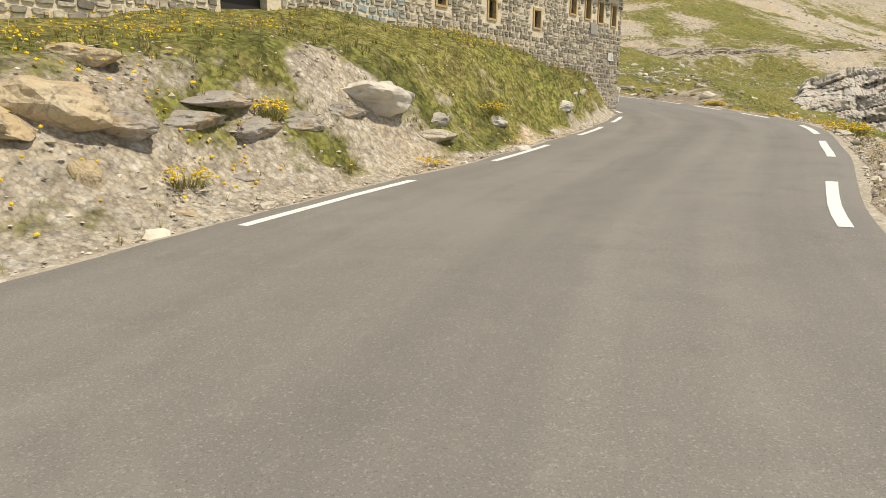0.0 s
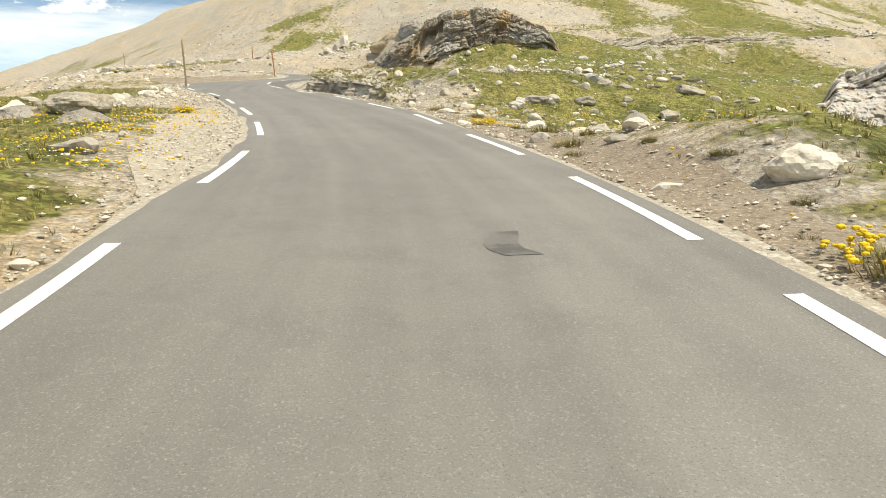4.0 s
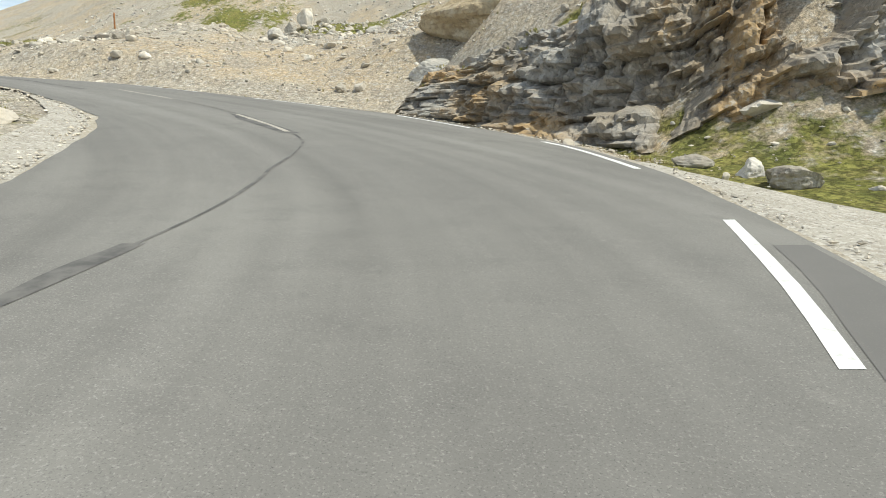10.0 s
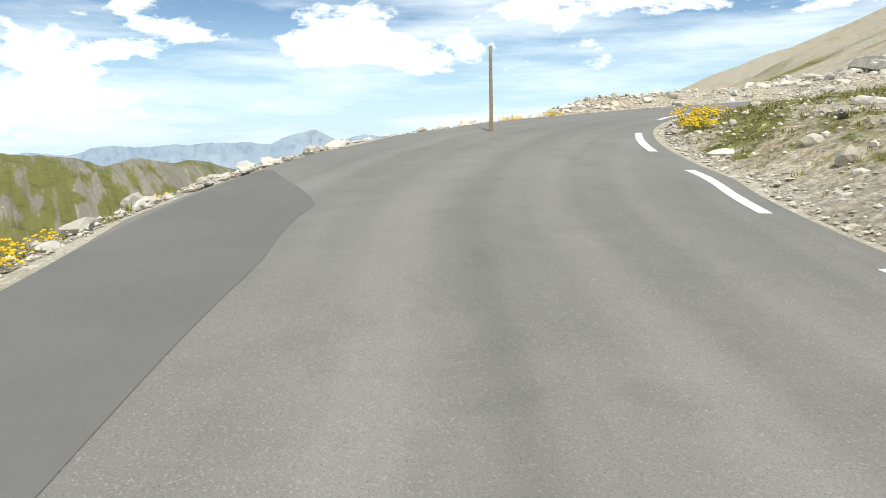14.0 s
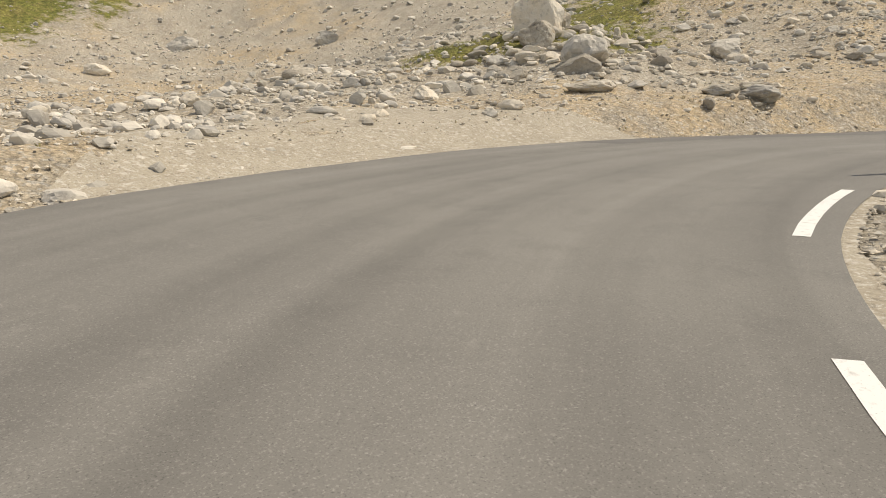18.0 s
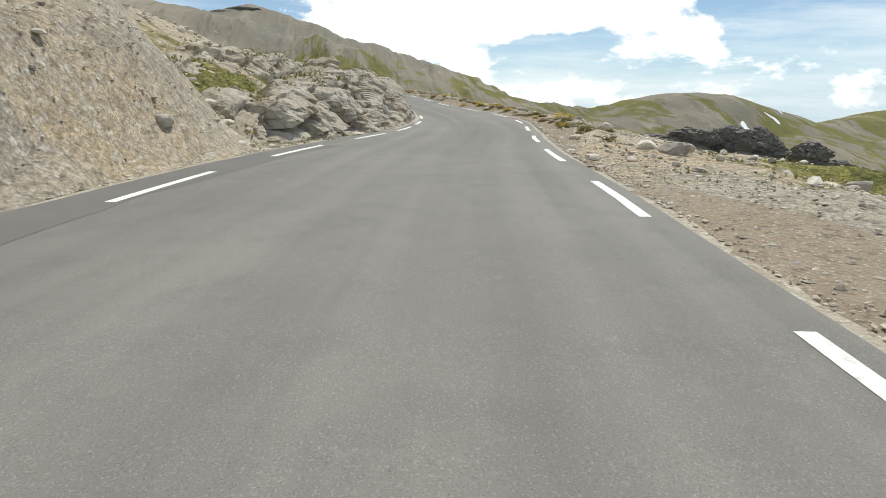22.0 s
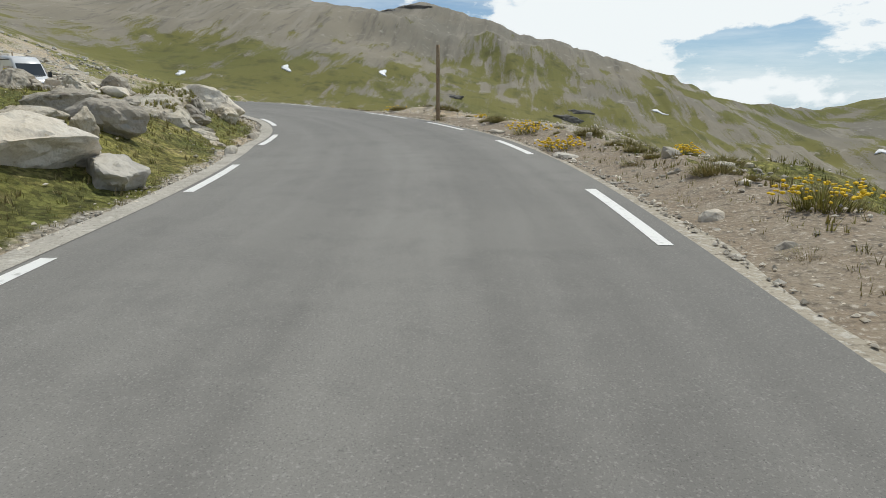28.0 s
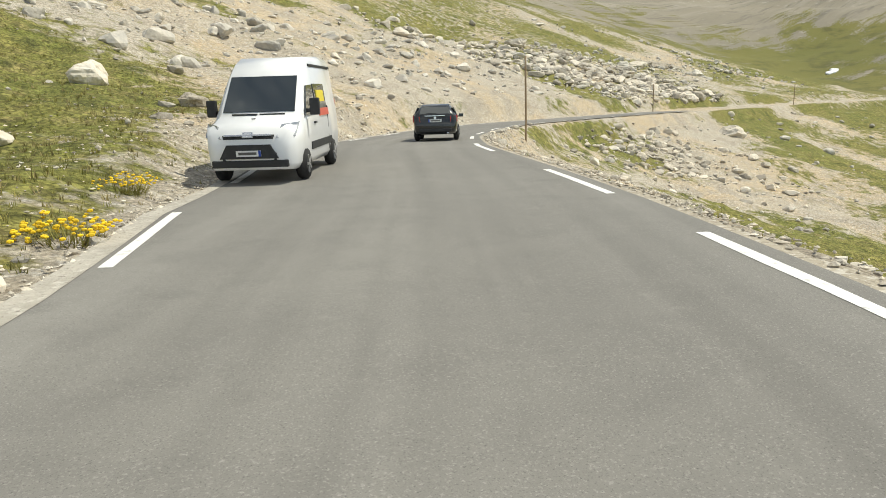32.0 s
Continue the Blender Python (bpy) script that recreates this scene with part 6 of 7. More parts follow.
def barracks():
    root = new("stone_house")
    u = Vector((-0.616, -0.788, 0))   # along the front, away from the corner by the road
    v = Vector((-0.788, 0.616, 0))    # into the house
    corner = Vector((7.4, 32.35, 0))
    base, eave, length, depth = -0.6, 6.1, 34.0, 8.0
    m = Matrix((( u.x, v.x, 0, corner.x), (u.y, v.y, 0, corner.y), (0, 0, 1, 0), (0, 0, 0, 1)))
    root.matrix_world = m
    # openings of the front: along, low, high, width
    low_row = [(7.4, 3.5, 4.3), (10.4, 3.5, 4.3), (13.2, 3.6, 4.3), (25.0, 3.5, 4.3)]
    top_row = [(0.8, 4.25, 5.3), (2.1, 4.25, 5.3), (3.3, 4.3, 5.3), (4.6, 4.35, 5.35)]
    holes = [(a - 0.28, b, a + 0.28, c) for a, b, c in low_row + top_row] + [(19.9, 1.2, 21.2, 3.5)]
    xs = sorted({0.0, length, *(h[0] for h in holes), *(h[2] for h in holes)})
    zs = sorted({base, eave, *(h[1] for h in holes), *(h[3] for h in holes)})
    bm = bmesh.new()
    for i in range(len(xs) - 1):
        for j in range(len(zs) - 1):
            cx, cz = (xs[i] + xs[i + 1]) / 2, (zs[j] + zs[j + 1]) / 2
            if any(h[0] < cx < h[2] and h[1] < cz < h[3] for h in holes):
                continue
            bmesh.ops.create_cube(bm, size=1.0, matrix=Matrix.Translation((cx, 0.28, cz)) @ Matrix.Diagonal((xs[i + 1] - xs[i], 0.5, zs[j + 1] - zs[j], 1)))
    bmesh.ops.remove_doubles(bm, verts=bm.verts, dist=0.001)
    front = piece("wall", bm, M_WALL, root, "rubble stone wall in pale lime mortar")
    side = piece("wall", box_bm(0.27, depth / 2 + 0.27, (base + eave) / 2, 0.5, depth - 0.52, eave - base), M_WALL, root)
    piece("wall", box_bm(length / 2, depth + 0.25, (base + eave) / 2, length, 0.5, eave - base), M_WALL, root)
    piece("wall", box_bm(length - 0.25, depth / 2 + 0.27, (base + eave) / 2, 0.5, depth - 0.55, eave - base), M_WALL, root)
    # roof with a dark overhanging eave
    rb = bmesh.new()
    prof = [(-0.55, eave - 0.1), (-0.55, eave + 0.04), (depth / 2, eave + 2.3), (depth + 0.55, eave + 0.04), (depth + 0.55, eave - 0.1), (depth / 2, eave + 2.1)]
    ends = [[rb.verts.new((x, y, z)) for y, z in prof] for x in (-0.5, length + 0.4)]
    for k in range(6):
        rb.faces.new((ends[0][k], ends[0][(k + 1) % 6], ends[1][(k + 1) % 6], ends[1][k]))
    rb.faces.new(ends[0][::-1]), rb.faces.new(ends[1])
    bmesh.ops.recalc_face_normals(rb, faces=rb.faces)
    piece("roof", rb, M_ROOF, root, "dark roof with overhanging eaves")
    gb = bmesh.new()
    tri = [[gb.verts.new((x, y, z)) for y, z in ((0.03, eave - 0.02), (depth + 0.45, eave - 0.02), (depth / 2 + 0.2, eave + 2.0))] for x in (0.04, 0.5)]
    gb.faces.new(tri[0]), gb.faces.new(tri[1][::-1])
    for k in range(3):
        gb.faces.new((tri[0][k], tri[1][k], tri[1][(k + 1) % 3], tri[0][(k + 1) % 3]))
    piece("gable", gb, M_WALL, root)
    for k in range(24):
        piece("rafter", box_bm(0.2 + k * 1.45, -0.28, eave - 0.14, 0.1, 0.5, 0.12), M_WOOD, root)
    # windows
    for a, b, c in low_row + top_row:
        win = new("window")
        win.parent = root
        for name, cx, cz, sx, sz in (("jamb", a - 0.25, (b + c) / 2, 0.08, c - b), ("jamb", a + 0.25, (b + c) / 2, 0.08, c - b), ("head", a, c - 0.05, 0.42, 0.1), ("sill", a, b + 0.04, 0.42, 0.08)):
            piece(name, box_bm(cx, 0.06, cz, sx, 0.16, sz, 0.01), M_FRAME, win)
        piece("pane", box_bm(a, 0.2, (b + c) / 2, 0.42, 0.03, c - b - 0.16), M_DARK, win, "dark unlit opening")
        win["label"] = "narrow slit window with an ochre timber frame"
    door = new("doorway")
    door.parent = root
    piece("door_leaf", box_bm(20.55, 0.35, 2.35, 1.28, 0.08, 2.28), M_DARK, door, "door leaf in near black, shade of the doorway put into its colour")
    piece("lintel", box_bm(20.55, 0.0, 3.58, 1.7, 0.2, 0.16, 0.01), M_WOOD, door)
    # faded painted stretch, plaques
    plaque = new("plaque")
    plaque.parent = root
    piece("board", box_bm(1.03, -0.04, 2.92, 0.48, 0.03, 0.34, 0.005), M_WHITE, plaque)
    for k in range(5):
        piece("text_line", box_bm(1.03, -0.057, 3.02 - k * 0.05, 0.34 - 0.07 * (k % 2), 0.004, 0.014), M_TAR, plaque)
    plaque["label"] = "white information plate with small dark lines"
    piece("stone_tablet", box_bm(2.8, -0.02, 4.0, 0.55, 0.08, 0.5, 0.01), M_CONC, root, "blank grey stone tablet")
    piece("corner_post", box_bm(-0.05, -0.05, 1.2, 0.07, 0.07, 0.6, 0.01), M_WHITE, root, "white painted marker at the corner")
    tagged(root, "long two-storey rubble stone barracks with slit windows", "house")
    # stones of the front and of the gable end
    rnd = random.Random(3)
    shapes = []
    for k in range(9):
        b2 = box_bm(0, 0, 0, 1, 1, 1, 0.0)
        bmesh.ops.bevel(b2, geom=list(b2.edges), offset=0.13, segments=1, affect="EDGES")
        for vert in b2.verts:
            vert.co += Vector((rnd.uniform(-.11, .11), rnd.uniform(-.12, .12), rnd.uniform(-.14, .14)))
        me = bpy.data.meshes.new("stone")
        b2.to_mesh(me)
        b2.free()
        me.materials.append(M_BLOCK)
        shapes.append(me)
    made, rest, blue = 0, [], []
    z = 0.3
    while z < eave - 0.15:
        hgt = rnd.uniform(0.15, 0.24)
        x = rnd.uniform(-0.1, 0.0)
        while x < length - 0.3:
            w = rnd.uniform(0.13, 0.42)
            # one stone of the course, or two thin ones over each other
            split = rnd.uniform(0.4, 0.6) if rnd.random() < 0.35 else 1.0
            for low, high in ((0.0, split), (split, 1.0))[:2 if split < 1 else 1]:
                sh = hgt * (high - low) * rnd.uniform(0.8, 1.1)
                cx, cz = x + w / 2, z + hgt * (low + high) / 2
                clear = not any(h[0] - 0.05 < cx + w / 2 and cx - w / 2 < h[2] + 0.05 and h[1] - 0.05 < cz + sh / 2 and cz - sh / 2 < h[3] + 0.05 for h in holes)
                if not clear:
                    continue
                mat4 = pose(cx, 0.042 - rnd.uniform(-.008, .01), cz + rnd.uniform(-.012, .012), 0, rnd.gauss(0, 3)) @ Matrix.Diagonal((w * rnd.uniform(0.76, 0.92), 0.11, sh * 0.76, 1))
                if 15.0 < cx < 18.0 and rnd.random() < 0.7:
                    blue.append((rnd.randrange(9), mat4))
                elif made < 300 and x < 3.4:
                    st = new("stone", shapes[rnd.randrange(9)])
                    st.parent = front
                    st.matrix_local = mat4
                    made += 1
                else:
                    rest.append((rnd.randrange(9), mat4))
            x += w + 0.025
        z += hgt + 0.02
    z = 0.35
    while z < eave - 0.1:
        hgt = rnd.uniform(0.2, 0.32)
        y = 0.05
        while y < depth:
            w = rnd.uniform(0.3, 0.7)
            rest.append((rnd.randrange(9), Matrix.Translation((0.035, y + w / 2, z + hgt / 2)) @ Matrix.Diagonal((0.11, w * 0.88, hgt * 0.8, 1))))
            y += w + 0.03
        z += hgt + 0.03
    cache = [(np.array([p.co for p in me.vertices]), [tuple(q.vertices) for q in me.polygons]) for me in shapes]
    for name, rows, mat, label in (("wall_stones", rest, M_BLOCK, ""), ("painted_stones", blue, M_BLUE, "stones with faded blue paint")):
        vs, fs, n = [], [], 0
        for k, mat4 in rows:
            pv, pf = cache[k]
            mm = np.array(mat4)
            vs.append(pv @ mm[:3, :3].T + mm[:3, 3])
            fs += [tuple(i + n for i in f) for f in pf]
            n += len(pv)
        ob = mesh_object(name, np.vstack(vs), fs, mat, False)
        ob.parent = root
        ob["kind"] = "stuff"
        if label:
            ob["label"] = label


barracks()


def shelter():
    root = new("concrete_block")
    x, y = 23.0, 30.0
    piece("slab", box_bm(0, 0, 0.25, 1.15, 0.95, 0.16, 0.03), M_CONC, root, "weathered grey concrete slab")
    piece("footing", box_bm(0.25, 0.25, -0.05, 0.5, 0.5, 0.5, 0.03), M_CONC, root)
    root.matrix_world = pose(x, y, ground_z(x, y) + 0.3, 38, 0, -35)
    tagged(root, "tilted grey concrete slab lying on the grassy slope", "concrete block")


shelter()

# ---- vehicles ----
M_VAN = material("white_van_paint", (0.82, 0.82, 0.82), 0.25, coat=0.6, spots=((1.2, (0.78, 0.78, 0.775), 0.45, 0.7),))
M_BLACKCAR = material("black_car_paint", (0.012, 0.013, 0.012), 0.2, coat=0.8, spots=((1.0, (0.02, 0.021, 0.02), 0.45, 0.7),))
M_GLASS = material("tinted_glass", (0.035, 0.042, 0.046), 0.04, coat=1.0)
M_TYRE = material("tyre_rubber", (0.018, 0.018, 0.018), 0.85, spots=((9.0, (0.04, 0.038, 0.035), 0.5, 0.7),))
M_RIM = material("grey_wheel", (0.45, 0.45, 0.46), 0.35, 0.7)
M_PLASTIC = material("black_plastic", (0.025, 0.025, 0.026), 0.6, spots=((6.0, (0.045, 0.045, 0.045), 0.5, 0.7),))
M_LAMP = material("clear_lamp", (0.36, 0.38, 0.40), 0.1, 0.3, coat=0.8)
M_RED = material("red_lamp", (0.42, 0.02, 0.015), 0.2, coat=0.6)
M_PLATE = material("number_plate", (0.75, 0.75, 0.72), 0.5)
M_PLATEBLUE = material("plate_blue", (0.03, 0.08, 0.4), 0.5)
M_CHROME = material("chrome", (0.7, 0.7, 0.7), 0.15, 1.0)
M_STICKER = material("yellow_sticker", (0.75, 0.6, 0.05), 0.5)
M_STICKRED = material("red_sticker", (0.6, 0.12, 0.08), 0.5)


def loft(sections, close=True):
    """sections: lists of points round the body, front to back"""
    bm = bmesh.new()
    rings = [[bm.verts.new(p) for p in sec] for sec in sections]
    n = len(rings[0])
    for a, b in zip(rings[:-1], rings[1:]):
        for k in range(n):
            bm.faces.new((a[k], a[(k + 1) % n], b[(k + 1) % n], b[k]))
    bm.faces.new(rings[0][::-1]), bm.faces.new(rings[-1])
    bmesh.ops.recalc_face_normals(bm, faces=bm.faces)
    return bm


def body_section(x, low, belt, top, wide_low, wide_belt, wide_top, flat=0.8):
    """half outline mirrored: sill, flank, belt, shoulder of the roof, roof"""
    half = [(wide_low * 0.92, low), (wide_low, low + 0.12), (wide_belt, (low + belt) / 2 + 0.1), (wide_belt * 0.985, belt), (wide_top, max(belt + 0.01, top - 0.1)), (wide_top * flat, top)]
    return [(x, -y, z) for y, z in half] + [(x, y, z) for y, z in half[::-1]]


def wheel(parent, x, y, r, w):
    hub = new("wheel")
    hub.parent = parent
    hub.matrix_local = pose(x, y, r)
    bm = bmesh.new()
    bmesh.ops.create_cone(bm, cap_ends=True, segments=28, radius1=r, radius2=r, depth=w, matrix=Matrix.Rotation(math.pi / 2, 4, "X"))
    bmesh.ops.bevel(bm, geom=[e for e in bm.edges if abs(abs(e.verts[0].co.y) - w / 2) < 1e-4 and abs(e.verts[0].co.y - e.verts[1].co.y) < 1e-4], offset=0.03, segments=2, affect="EDGES")
    piece("tyre", bm, M_TYRE, hub, flat=False)
    bm = bmesh.new()
    out = w / 2 + 0.004
    sgn = 1 if y > 0 else -1
    bmesh.ops.create_cone(bm, cap_ends=True, segments=24, radius1=r * 0.62, radius2=r * 0.62, depth=0.02, matrix=Matrix.Translation((0, sgn * (out - 0.005), 0)) @ Matrix.Rotation(math.pi / 2, 4, "X"))
    piece("rim_dish", bm, M_PLASTIC, hub)
    bm = bmesh.new()
    for k in range(5):
        bmesh.ops.create_cube(bm, size=1, matrix=Matrix.Rotation(k * 1.2566, 4, "Y") @ Matrix.Translation((r * 0.32, sgn * (out + 0.012), 0)) @ Matrix.Diagonal((r * 0.58, 0.02, r * 0.15, 1)))
    piece("rim", bm, M_RIM, hub)


def quad(points, thick=0.012, outward=(0, 0, 1)):
    bm = bmesh.new()
    o = Vector(outward) * thick
    a = [bm.verts.new(Vector(p) + o) for p in points]
    b = [bm.verts.new(Vector(p) - o) for p in points]
    bm.faces.new(a), bm.faces.new(b[::-1])
    n = len(points)
    for k in range(n):
        bm.faces.new((a[k], b[k], b[(k + 1) % n], a[(k + 1) % n]))
    bmesh.ops.recalc_face_normals(bm, faces=bm.faces)
    return bm


def number_plate(parent, x, z, facing):
    plate = new("number_plate")
    plate.parent = parent
    piece("plate", box_bm(x, 0, z, 0.015, 0.52, 0.11), M_PLATE, plate)
    piece("band", box_bm(x + facing * 0.009, 0.235, z, 0.004, 0.05, 0.11), M_PLATEBLUE, plate)
    piece("text_bar", box_bm(x + facing * 0.009, -0.02, z, 0.004, 0.38, 0.05), M_TAR, plate)


def van(place):
    """front towards +x"""
    root = new("camper_van")
    secs = [body_section(*row, flat=0.9) for row in (
        (2.42, 0.34, 0.72, 0.80, 0.72, 0.74, 0.66), (2.36, 0.28, 0.95, 1.02, 0.86, 0.88, 0.78), (2.1, 0.26, 1.08, 1.16, 0.95, 0.97, 0.88), (1.55, 0.26, 1.17, 1.28, 0.97, 0.99, 0.92),
        (0.80, 0.26, 1.18, 2.08, 0.97, 0.99, 0.86), (0.5, 0.26, 1.18, 2.30, 0.97, 0.99, 0.84), (0.1, 0.26, 1.18, 2.44, 0.97, 0.99, 0.82), (-1.2, 0.26, 1.18, 2.5, 0.97, 0.99, 0.82),
        (-2.3, 0.28, 1.18, 2.46, 0.96, 0.98, 0.81), (-2.44, 0.34, 1.18, 2.34, 0.92, 0.95, 0.76))]
    b = loft(secs)
    piece("body", b, M_VAN, root, "glossy white bodywork with a raised roof", False)
    piece("windscreen", quad([(1.49, -0.79, 1.345), (1.49, 0.79, 1.345), (0.85, 0.745, 2.027), (0.85, -0.745, 2.027)], 0.022, (0.73, 0, 0.684)), M_GLASS, root, "dark tinted windscreen")
    for sg in (-1, 1):
        piece("side_window", quad([(1.28, sg * 0.972, 1.26), (0.30, sg * 0.972, 1.24), (0.30, sg * 0.90, 1.86), (0.86, sg * 0.905, 1.84)], 0.014, (0, sg, 0)), M_GLASS, root)
        piece("side_window", quad([(0.18, sg * 0.97, 1.28), (-1.0, sg * 0.97, 1.28), (-1.0, sg * 0.895, 1.88), (0.18, sg * 0.897, 1.88)], 0.014, (0, sg, 0)), M_GLASS, root)
        piece("sticker", quad([(0.0, sg * 0.95, 1.50), (-0.8, sg * 0.95, 1.50), (-0.8, sg * 0.92, 1.75), (0.0, sg * 0.92, 1.75)], 0.022, (0, sg, 0)), M_STICKER, root, "yellow sticker")
        piece("sticker", quad([(-0.1, sg * 0.985, 1.2), (-1.1, sg * 0.985, 1.2), (-1.1, sg * 0.965, 1.36), (-0.1, sg * 0.965, 1.36)], 0.018, (0, sg, 0)), M_STICKRED, root, "red sticker")
        piece("trim_strip", box_bm(-0.2, sg * 0.985, 0.62, 2.3, 0.04, 0.16, 0.015), M_PLASTIC, root)
        piece("headlight", quad([(2.39, sg * 0.56, 0.86), (2.20, sg * 0.93, 0.88), (1.90, sg * 0.965, 1.13), (2.22, sg * 0.66, 1.10)], 0.05, (0.7, sg * 0.5, 0.5)), M_LAMP, root, "clear headlight")
        piece("fog_lamp_recess", quad([(2.42, sg * 0.50, 0.46), (2.28, sg * 0.86, 0.44), (2.26, sg * 0.87, 0.62), (2.40, sg * 0.56, 0.60)], 0.03, (0.8, sg * 0.5, 0)), M_PLASTIC, root)
        mirror = new("wing_mirror")
        mirror.parent = root
        piece("housing", box_bm(1.16, sg * 1.16, 1.42, 0.12, 0.22, 0.34, 0.03), M_PLASTIC, mirror)
        piece("arm", box_bm(1.14, sg * 1.02, 1.34, 0.08, 0.12, 0.08, 0.02), M_PLASTIC, mirror)
        piece("door_handle", box_bm(0.45, sg * 1.0, 1.08, 0.2, 0.04, 0.04, 0.01), M_PLASTIC, root)
        piece("tail_light", box_bm(-2.40, sg * 0.86, 1.25, 0.08, 0.12, 0.6, 0.02), M_RED, root)
        piece("rear_panel_line", box_bm(-1.05, sg * 0.972, 0.9, 0.02, 0.03, 1.0), M_PLASTIC, root)
    piece("upper_grille", quad([(2.40, -0.52, 0.86), (2.40, 0.52, 0.86), (2.30, 0.58, 0.98), (2.30, -0.58, 0.98)], 0.04, (0.8, 0, 0.5)), M_PLASTIC, root)
    piece("grille_bar", quad([(2.42, -0.5, 0.905), (2.42, 0.5, 0.905), (2.40, 0.5, 0.93), (2.40, -0.5, 0.93)], 0.05, (0.8, 0, 0.5)), M_CHROME, root)
    piece("badge", quad([(2.42, -0.11, 0.88), (2.42, 0.11, 0.88), (2.38, 0.11, 0.97), (2.38, -0.11, 0.97)], 0.055, (0.8, 0, 0.5)), M_CHROME, root, "plain oval chrome emblem")
    piece("lower_grille", quad([(2.44, -0.62, 0.50), (2.44, 0.62, 0.50), (2.43, 0.46, 0.76), (2.43, -0.46, 0.76)], 0.03, (1, 0, 0)), M_PLASTIC, root, "black trapezoid grille")
    piece("bumper_lip", box_bm(2.34, 0, 0.4, 0.2, 1.62, 0.14, 0.03), M_PLASTIC, root)
    piece("bonnet_seam", box_bm(1.75, 0, 1.225, 0.6, 0.01, 0.02), M_PLASTIC, root)
    piece("roof_stripe", box_bm(-1.0, 0, 2.27, 2.4, 1.72, 0.05, 0.01), M_PLASTIC, root)
    for k in range(2):
        piece("wiper", box_bm(1.56 - 0.03 * k, -0.3 + 0.6 * k, 1.30, 0.05, 0.55, 0.025), M_PLASTIC, root)
    number_plate(root, 2.475, 0.60, 1)
    for x in (1.5, -1.45):
        for sg in (-1, 1):
            wheel(root, x, sg * 0.9, 0.34, 0.22)
    for ob in root.children_recursive:
        if ob.type == "MESH" and ob.parent.name[:5] != "wheel":
            for vert in ob.data.vertices:
                vert.co.z = vert.co.z * 1.1
    root.matrix_world = place
    tagged(root, "white high-roof camper van at the grassy road edge", "van")


def estate(place):
    """front towards +x"""
    root = new("estate_car")
    secs = [body_section(2.28, 0.30, 0.62, 0.68, 0.70, 0.74, 0.62), body_section(2.15, 0.24, 0.74, 0.80, 0.82, 0.84, 0.72), body_section(1.5, 0.22, 0.86, 0.93, 0.86, 0.88, 0.78),
            body_section(0.95, 0.22, 0.92, 1.0, 0.87, 0.885, 0.74), body_section(0.2, 0.22, 0.94, 1.40, 0.87, 0.885, 0.64), body_section(-0.6, 0.22, 0.95, 1.47, 0.87, 0.885, 0.65),
            body_section(-1.6, 0.24, 0.97, 1.44, 0.86, 0.88, 0.64), body_section(-2.02, 0.28, 0.98, 1.34, 0.84, 0.87, 0.62), body_section(-2.24, 0.34, 0.96, 1.02, 0.80, 0.84, 0.72), body_section(-2.30, 0.38, 0.62, 0.70, 0.74, 0.78, 0.70)]
    piece("body", loft(secs), M_BLACKCAR, root, "glossy black bodywork", False)
    piece("rear_window", quad([(-2.215, -0.62, 1.03), (-2.215, 0.62, 1.03), (-2.04, 0.55, 1.31), (-2.04, -0.55, 1.31)], 0.014, (-0.86, 0, 0.5)), M_GLASS, root)
    piece("windscreen", quad([(0.92, -0.66, 1.02), (0.92, 0.66, 1.02), (0.26, 0.58, 1.38), (0.26, -0.58, 1.38)], 0.014, (0.5, 0, 0.85)), M_GLASS, root)
    for sg in (-1, 1):
        for x0, x1 in ((0.7, -0.28), (-0.34, -1.2), (-1.26, -1.9)):
            piece("side_window", quad([(x0, sg * 0.86, 0.99), (x1, sg * 0.86, 0.99), (x1 + 0.05, sg * 0.70, 1.33), (min(x0, 0.3), sg * 0.70, 1.31)], 0.012, (0, sg, 0.3)), M_GLASS, root)
        piece("tail_light", quad([(-2.27, sg * 0.58, 0.72), (-2.12, sg * 0.87, 0.74), (-2.06, sg * 0.87, 1.0), (-2.24, sg * 0.60, 0.96)], 0.03, (-0.85, sg * 0.5, 0)), M_RED, root, "red tail light")
        piece("roof_rail", box_bm(-0.7, sg * 0.58, 1.51, 2.0, 0.035, 0.035, 0.01), M_PLASTIC, root)
        piece("door_handle", box_bm(-0.1, sg * 0.90, 0.84, 0.18, 0.03, 0.03), M_BLACKCAR, root)
        mirror = new("wing_mirror")
        mirror.parent = root
        piece("housing", box_bm(0.66, sg * 1.0, 1.0, 0.12, 0.2, 0.14, 0.03), M_BLACKCAR, mirror)
        piece("arm", box_bm(0.68, sg * 0.9, 0.96, 0.06, 0.1, 0.05), M_PLASTIC, mirror)
        piece("headlight", quad([(2.24, sg * 0.45, 0.62), (2.02, sg * 0.82, 0.64), (1.94, sg * 0.83, 0.78), (2.14, sg * 0.5, 0.76)], 0.03, (0.8, sg * 0.5, 0.2)), M_LAMP, root)
    piece("bumper_insert", box_bm(-2.27, 0, 0.42, 0.12, 1.3, 0.12, 0.02), M_PLASTIC, root)
    piece("tailgate_strip", box_bm(-2.285, 0, 0.98, 0.04, 0.8, 0.03), M_CHROME, root)
    piece("badge", box_bm(-2.29, 0, 0.9, 0.02, 0.1, 0.1, 0.01), M_CHROME, root, "plain round emblem")
    piece("exhaust", box_bm(-2.25, -0.5, 0.3, 0.2, 0.08, 0.06, 0.02), M_CHROME, root)
    piece("rear_wiper", box_bm(-2.2, 0.15, 1.08, 0.03, 0.4, 0.02), M_PLASTIC, root)
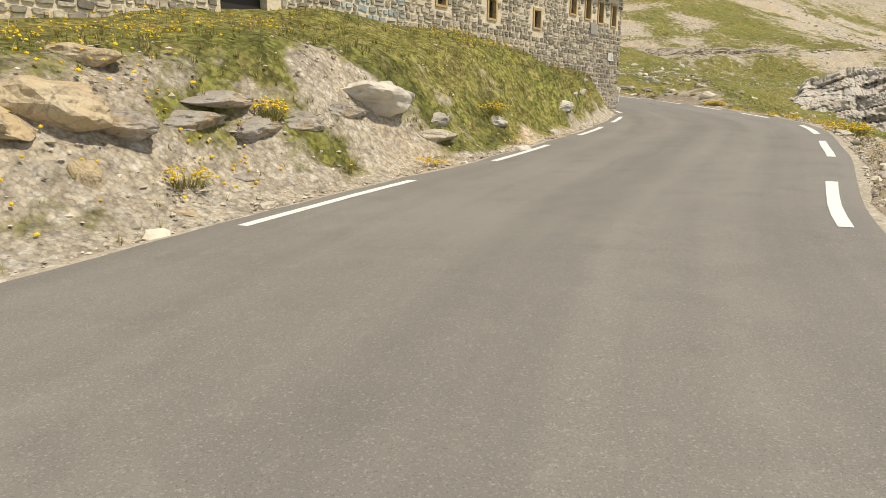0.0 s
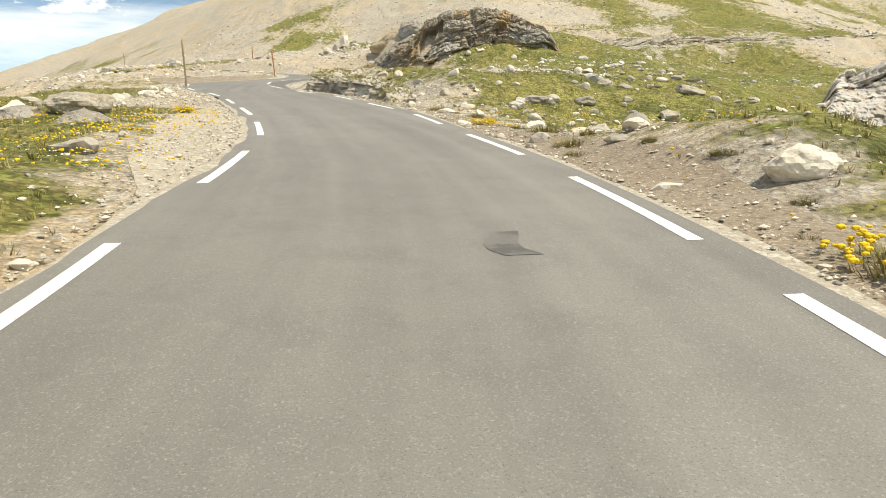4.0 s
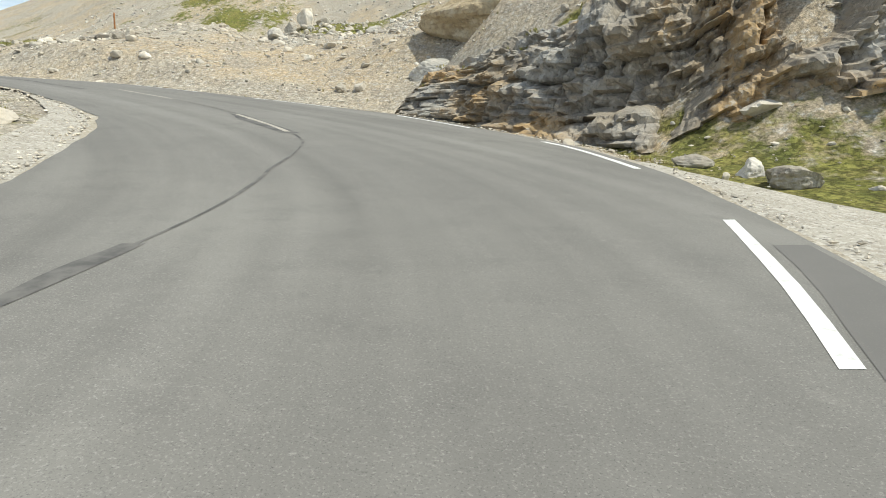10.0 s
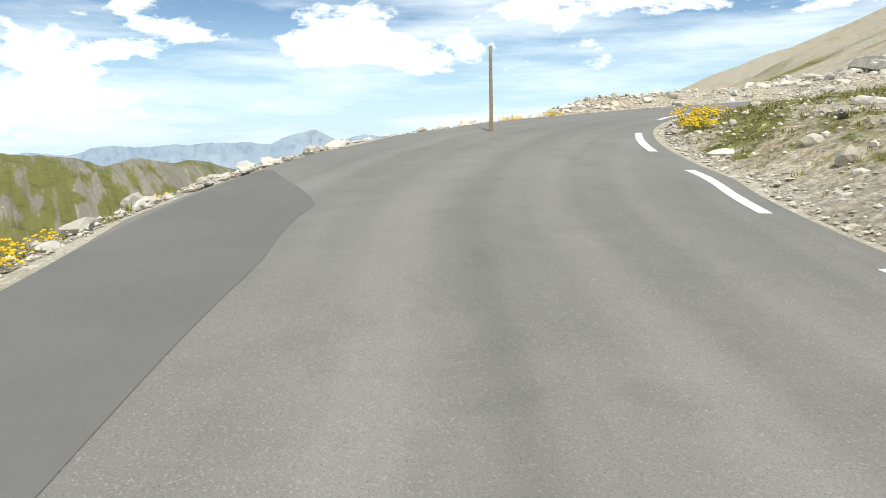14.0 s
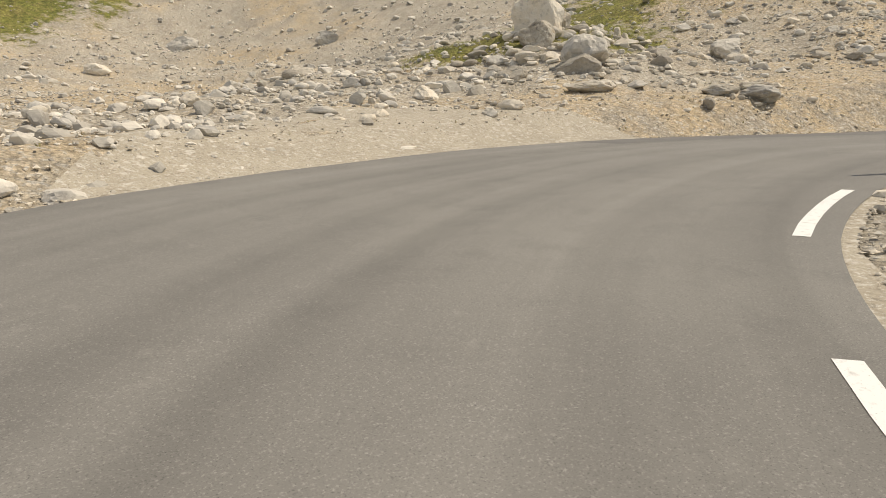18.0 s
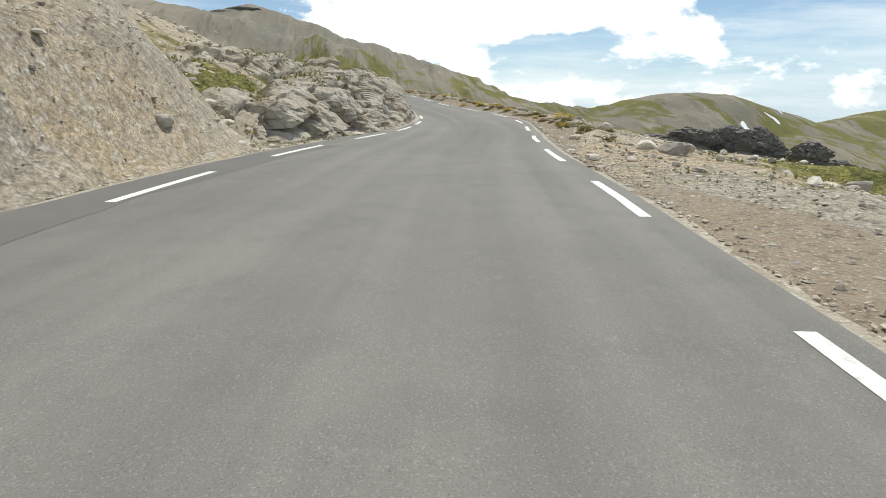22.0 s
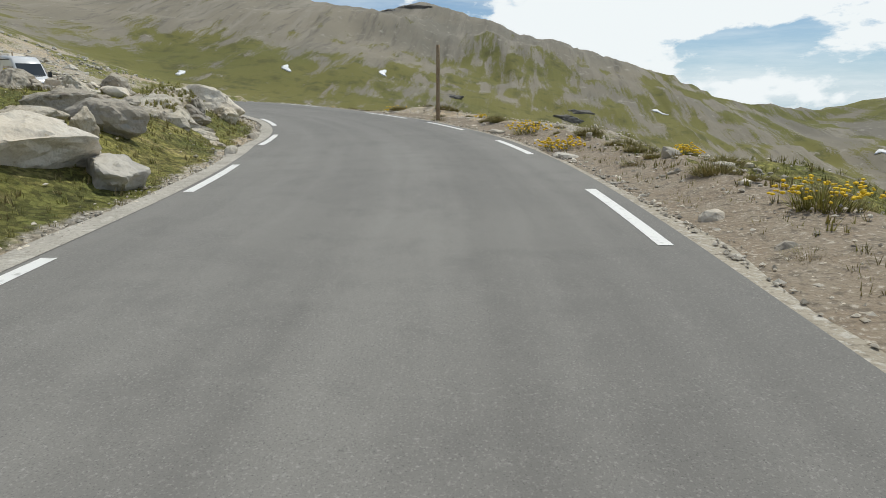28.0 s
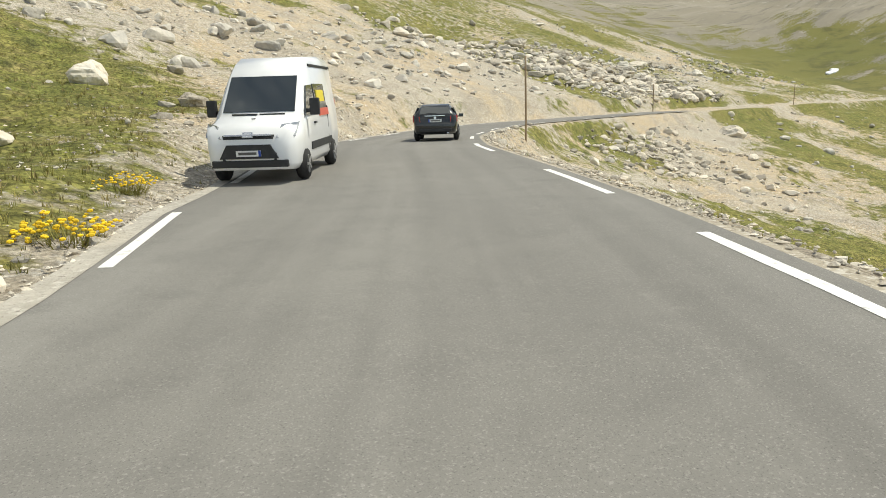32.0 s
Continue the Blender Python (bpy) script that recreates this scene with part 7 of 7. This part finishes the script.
    for k in range(2):
        bm = box_bm(-0.55, -0.36 + 0.72 * k, 1.1, 0.1, 0.28, 0.2, 0.04)
        piece("headrest", bm, M_PLASTIC, root)
    number_plate(root, -2.315, 0.79, -1)
    for x in (1.35, -1.25):
        for sg in (-1, 1):
            wheel(root, x, sg * 0.80, 0.32, 0.2)
    root.matrix_world = place
    tagged(root, "black estate car with roof rails on the asphalt", "car")


def on_road(s, lat, turn):
    p = at(s, lat)
    q = at(s + 3, lat)
    slope = math.degrees(math.atan2(q.z - p.z, 3))
    return pose(p.x, p.y, p.z + 0.005, 0, 0, heading(s) + turn) @ pose(0, 0, 0, 0, -slope if abs(turn) < 90 else slope, 0)


van(on_road(376.0, 3.5, 180 - 8))
estate(on_road(388.0, -0.75, 0))

# ---- far cliffs and old snow ----
# x, y, half length, half depth, half height, turn, height of the middle over the ground
FAR_CLIFFS = [(590, -128, 22, 8, 5, 70, 3), (577, -164, 24, 10, 10, 66, 4), (574, -195, 24, 12, 17, 62, 4), (560, -226, 24, 12, 20, 58, 2), (532, -246, 20, 12, 17, 54, 2), (512, -262, 14, 9, 10, 50, 0),
              (895, 278, 26, 9, 5, 100, -3), (880, 310, 12, 6, 4, 100, -2.5), (491, 153, 9, 5, 4.5, 70, -1), (590, 123, 20, 7, 6, 80, -3), (601, 114, 14, 6, 5, 80, -2.5), (560, 205, 9, 5, 4, 80, -2), (470, 250, 7, 4, 3, 60, -1.5)]
for i, (x, y, a, b, c, turn, up) in enumerate(FAR_CLIFFS):
    ob = new("far_cliff", rock_object("far_cliff", 700 + i, (a, b, c), M_CLIFF, 5, 2.5 if i < 6 else 0.0))
    ob.matrix_world = pose(x, y, float(sheet_z(x, y)) + up, 0, 0, turn)
    tagged(ob, "dark rock cliff on the distant mountainside", "cliff", "distant cliffs")


def snow(x, y, long, wide, turn, seed):
    n, rows = 14, 4
    rnd = random.Random(seed)
    pts = []
    for k in range(n + 1):
        u = k / n - 0.5
        w = wide * (1 - (2 * u) ** 2) ** 0.5 * rnd.uniform(0.6, 1.1) + 0.05
        for r in range(rows):
            a, b = u * long, (r / (rows - 1) - 0.5) * w + wide * 0.3 * math.sin(u * 5 + seed)
            t = radians(turn)
            pts.append((x + a * math.cos(t) - b * math.sin(t), y + a * math.sin(t) + b * math.cos(t)))
    p = np.array(pts)
    z = sheet_z(p[:, 0], p[:, 1]) + 0.7
    faces = [(k * rows + r, (k + 1) * rows + r, (k + 1) * rows + r + 1, k * rows + r + 1) for k in range(n) for r in range(rows - 1)]
    ob = mesh_object("snow_patch", np.column_stack([p, z]), faces, M_SNOW)
    mod = ob.modifiers.new("thick", "SOLIDIFY")
    mod.thickness = 0.8
    tagged(ob, "leftover white snow patch on the far slope", "snow", "snow patches")


for i, (x, y, long, wide, turn) in enumerate(((542, 320, 16, 5, 20), (579, 259, 14, 5, 15), (646, 44, 14, 5, 70), (587, -101, 12, 6, 70), (592, -148, 18, 9, 60), (640, -258, 34, 8, -20), (538, -205, 26, 9, -25), (528, -190, 30, 8, 40), (511, -273, 44, 5, -5), (507, 380, 14, 5, 30), (660, -300, 24, 6, 10), (700, -330, 22, 6, 10), (460, -300, 30, 6, 20), (810, 302, 14, 5, 20))):
    snow(x, y, long, wide, turn, i + 1)

# ---- distant ranges, haze painted in as blue: azimuth and elevation of the crest as seen from the bends ----
WEST = [(200, -3.0), (185, -2.2), (175, -1.6), (168, -1.4), (161.7, -1.2), (158, -0.28), (156.3, -0.72), (150, -1.1), (145.5, -0.79), (141.2, -0.61), (138.5, -0.41), (132.9, -1.4), (129.8, -0.76), (126.1, 0.43), (122, -0.8), (115, -1.2)]
EAST = [(-8, -1.6), (-13.4, -0.6), (-14.8, 0.02), (-16, -0.45), (-19.7, -2.1), (-24, -2.8)]


def distant_range(crest, centre, far, rough, seed, label):
    az = np.arange(min(c[0] for c in crest), max(c[0] for c in crest), 0.12)
    order = sorted(crest)
    el = np.interp(az, [c[0] for c in order], [c[1] for c in order])
    el = el + rough * fractal(az, 0 * az + seed, 3.0, 6, seed, 0.55)
    rows = 16
    verts = []
    for k in range(rows):
        u = k / (rows - 1)
        dist = far * (1 - 0.16 * u)
        drop = u ** 0.8
        gully = (1 - u) * 0 + 130 * u * (1 - u) * 2.2 * fractal(az, 0 * az + 0.7 * u, 1.6, 4, seed + 9, 0.6)
        z = centre[2] + far * np.tan(np.radians(el)) * (1 - drop) - 760 * drop + gully
        verts.append(np.column_stack([centre[0] + dist * np.cos(np.radians(az)), centre[1] + dist * np.sin(np.radians(az)), z]))
    n = len(az)
    i = (np.arange(rows - 1)[:, None] * n + np.arange(n - 1)[None, :]).ravel()
    ob = raw_mesh("distant_mountains", np.vstack(verts), np.column_stack([i, i + n, i + n + 1, i + 1]), M_PAINTED_HAZE)
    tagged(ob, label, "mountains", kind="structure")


distant_range(WEST, (-25, 145, 13), 4600, 0.5, 3, "mountain range far beyond the valley, blue haze painted into its colour")
distant_range(EAST, (32, 161, 16), 4500, 0.25, 7, "distant mountain peak, blue haze painted into its colour")
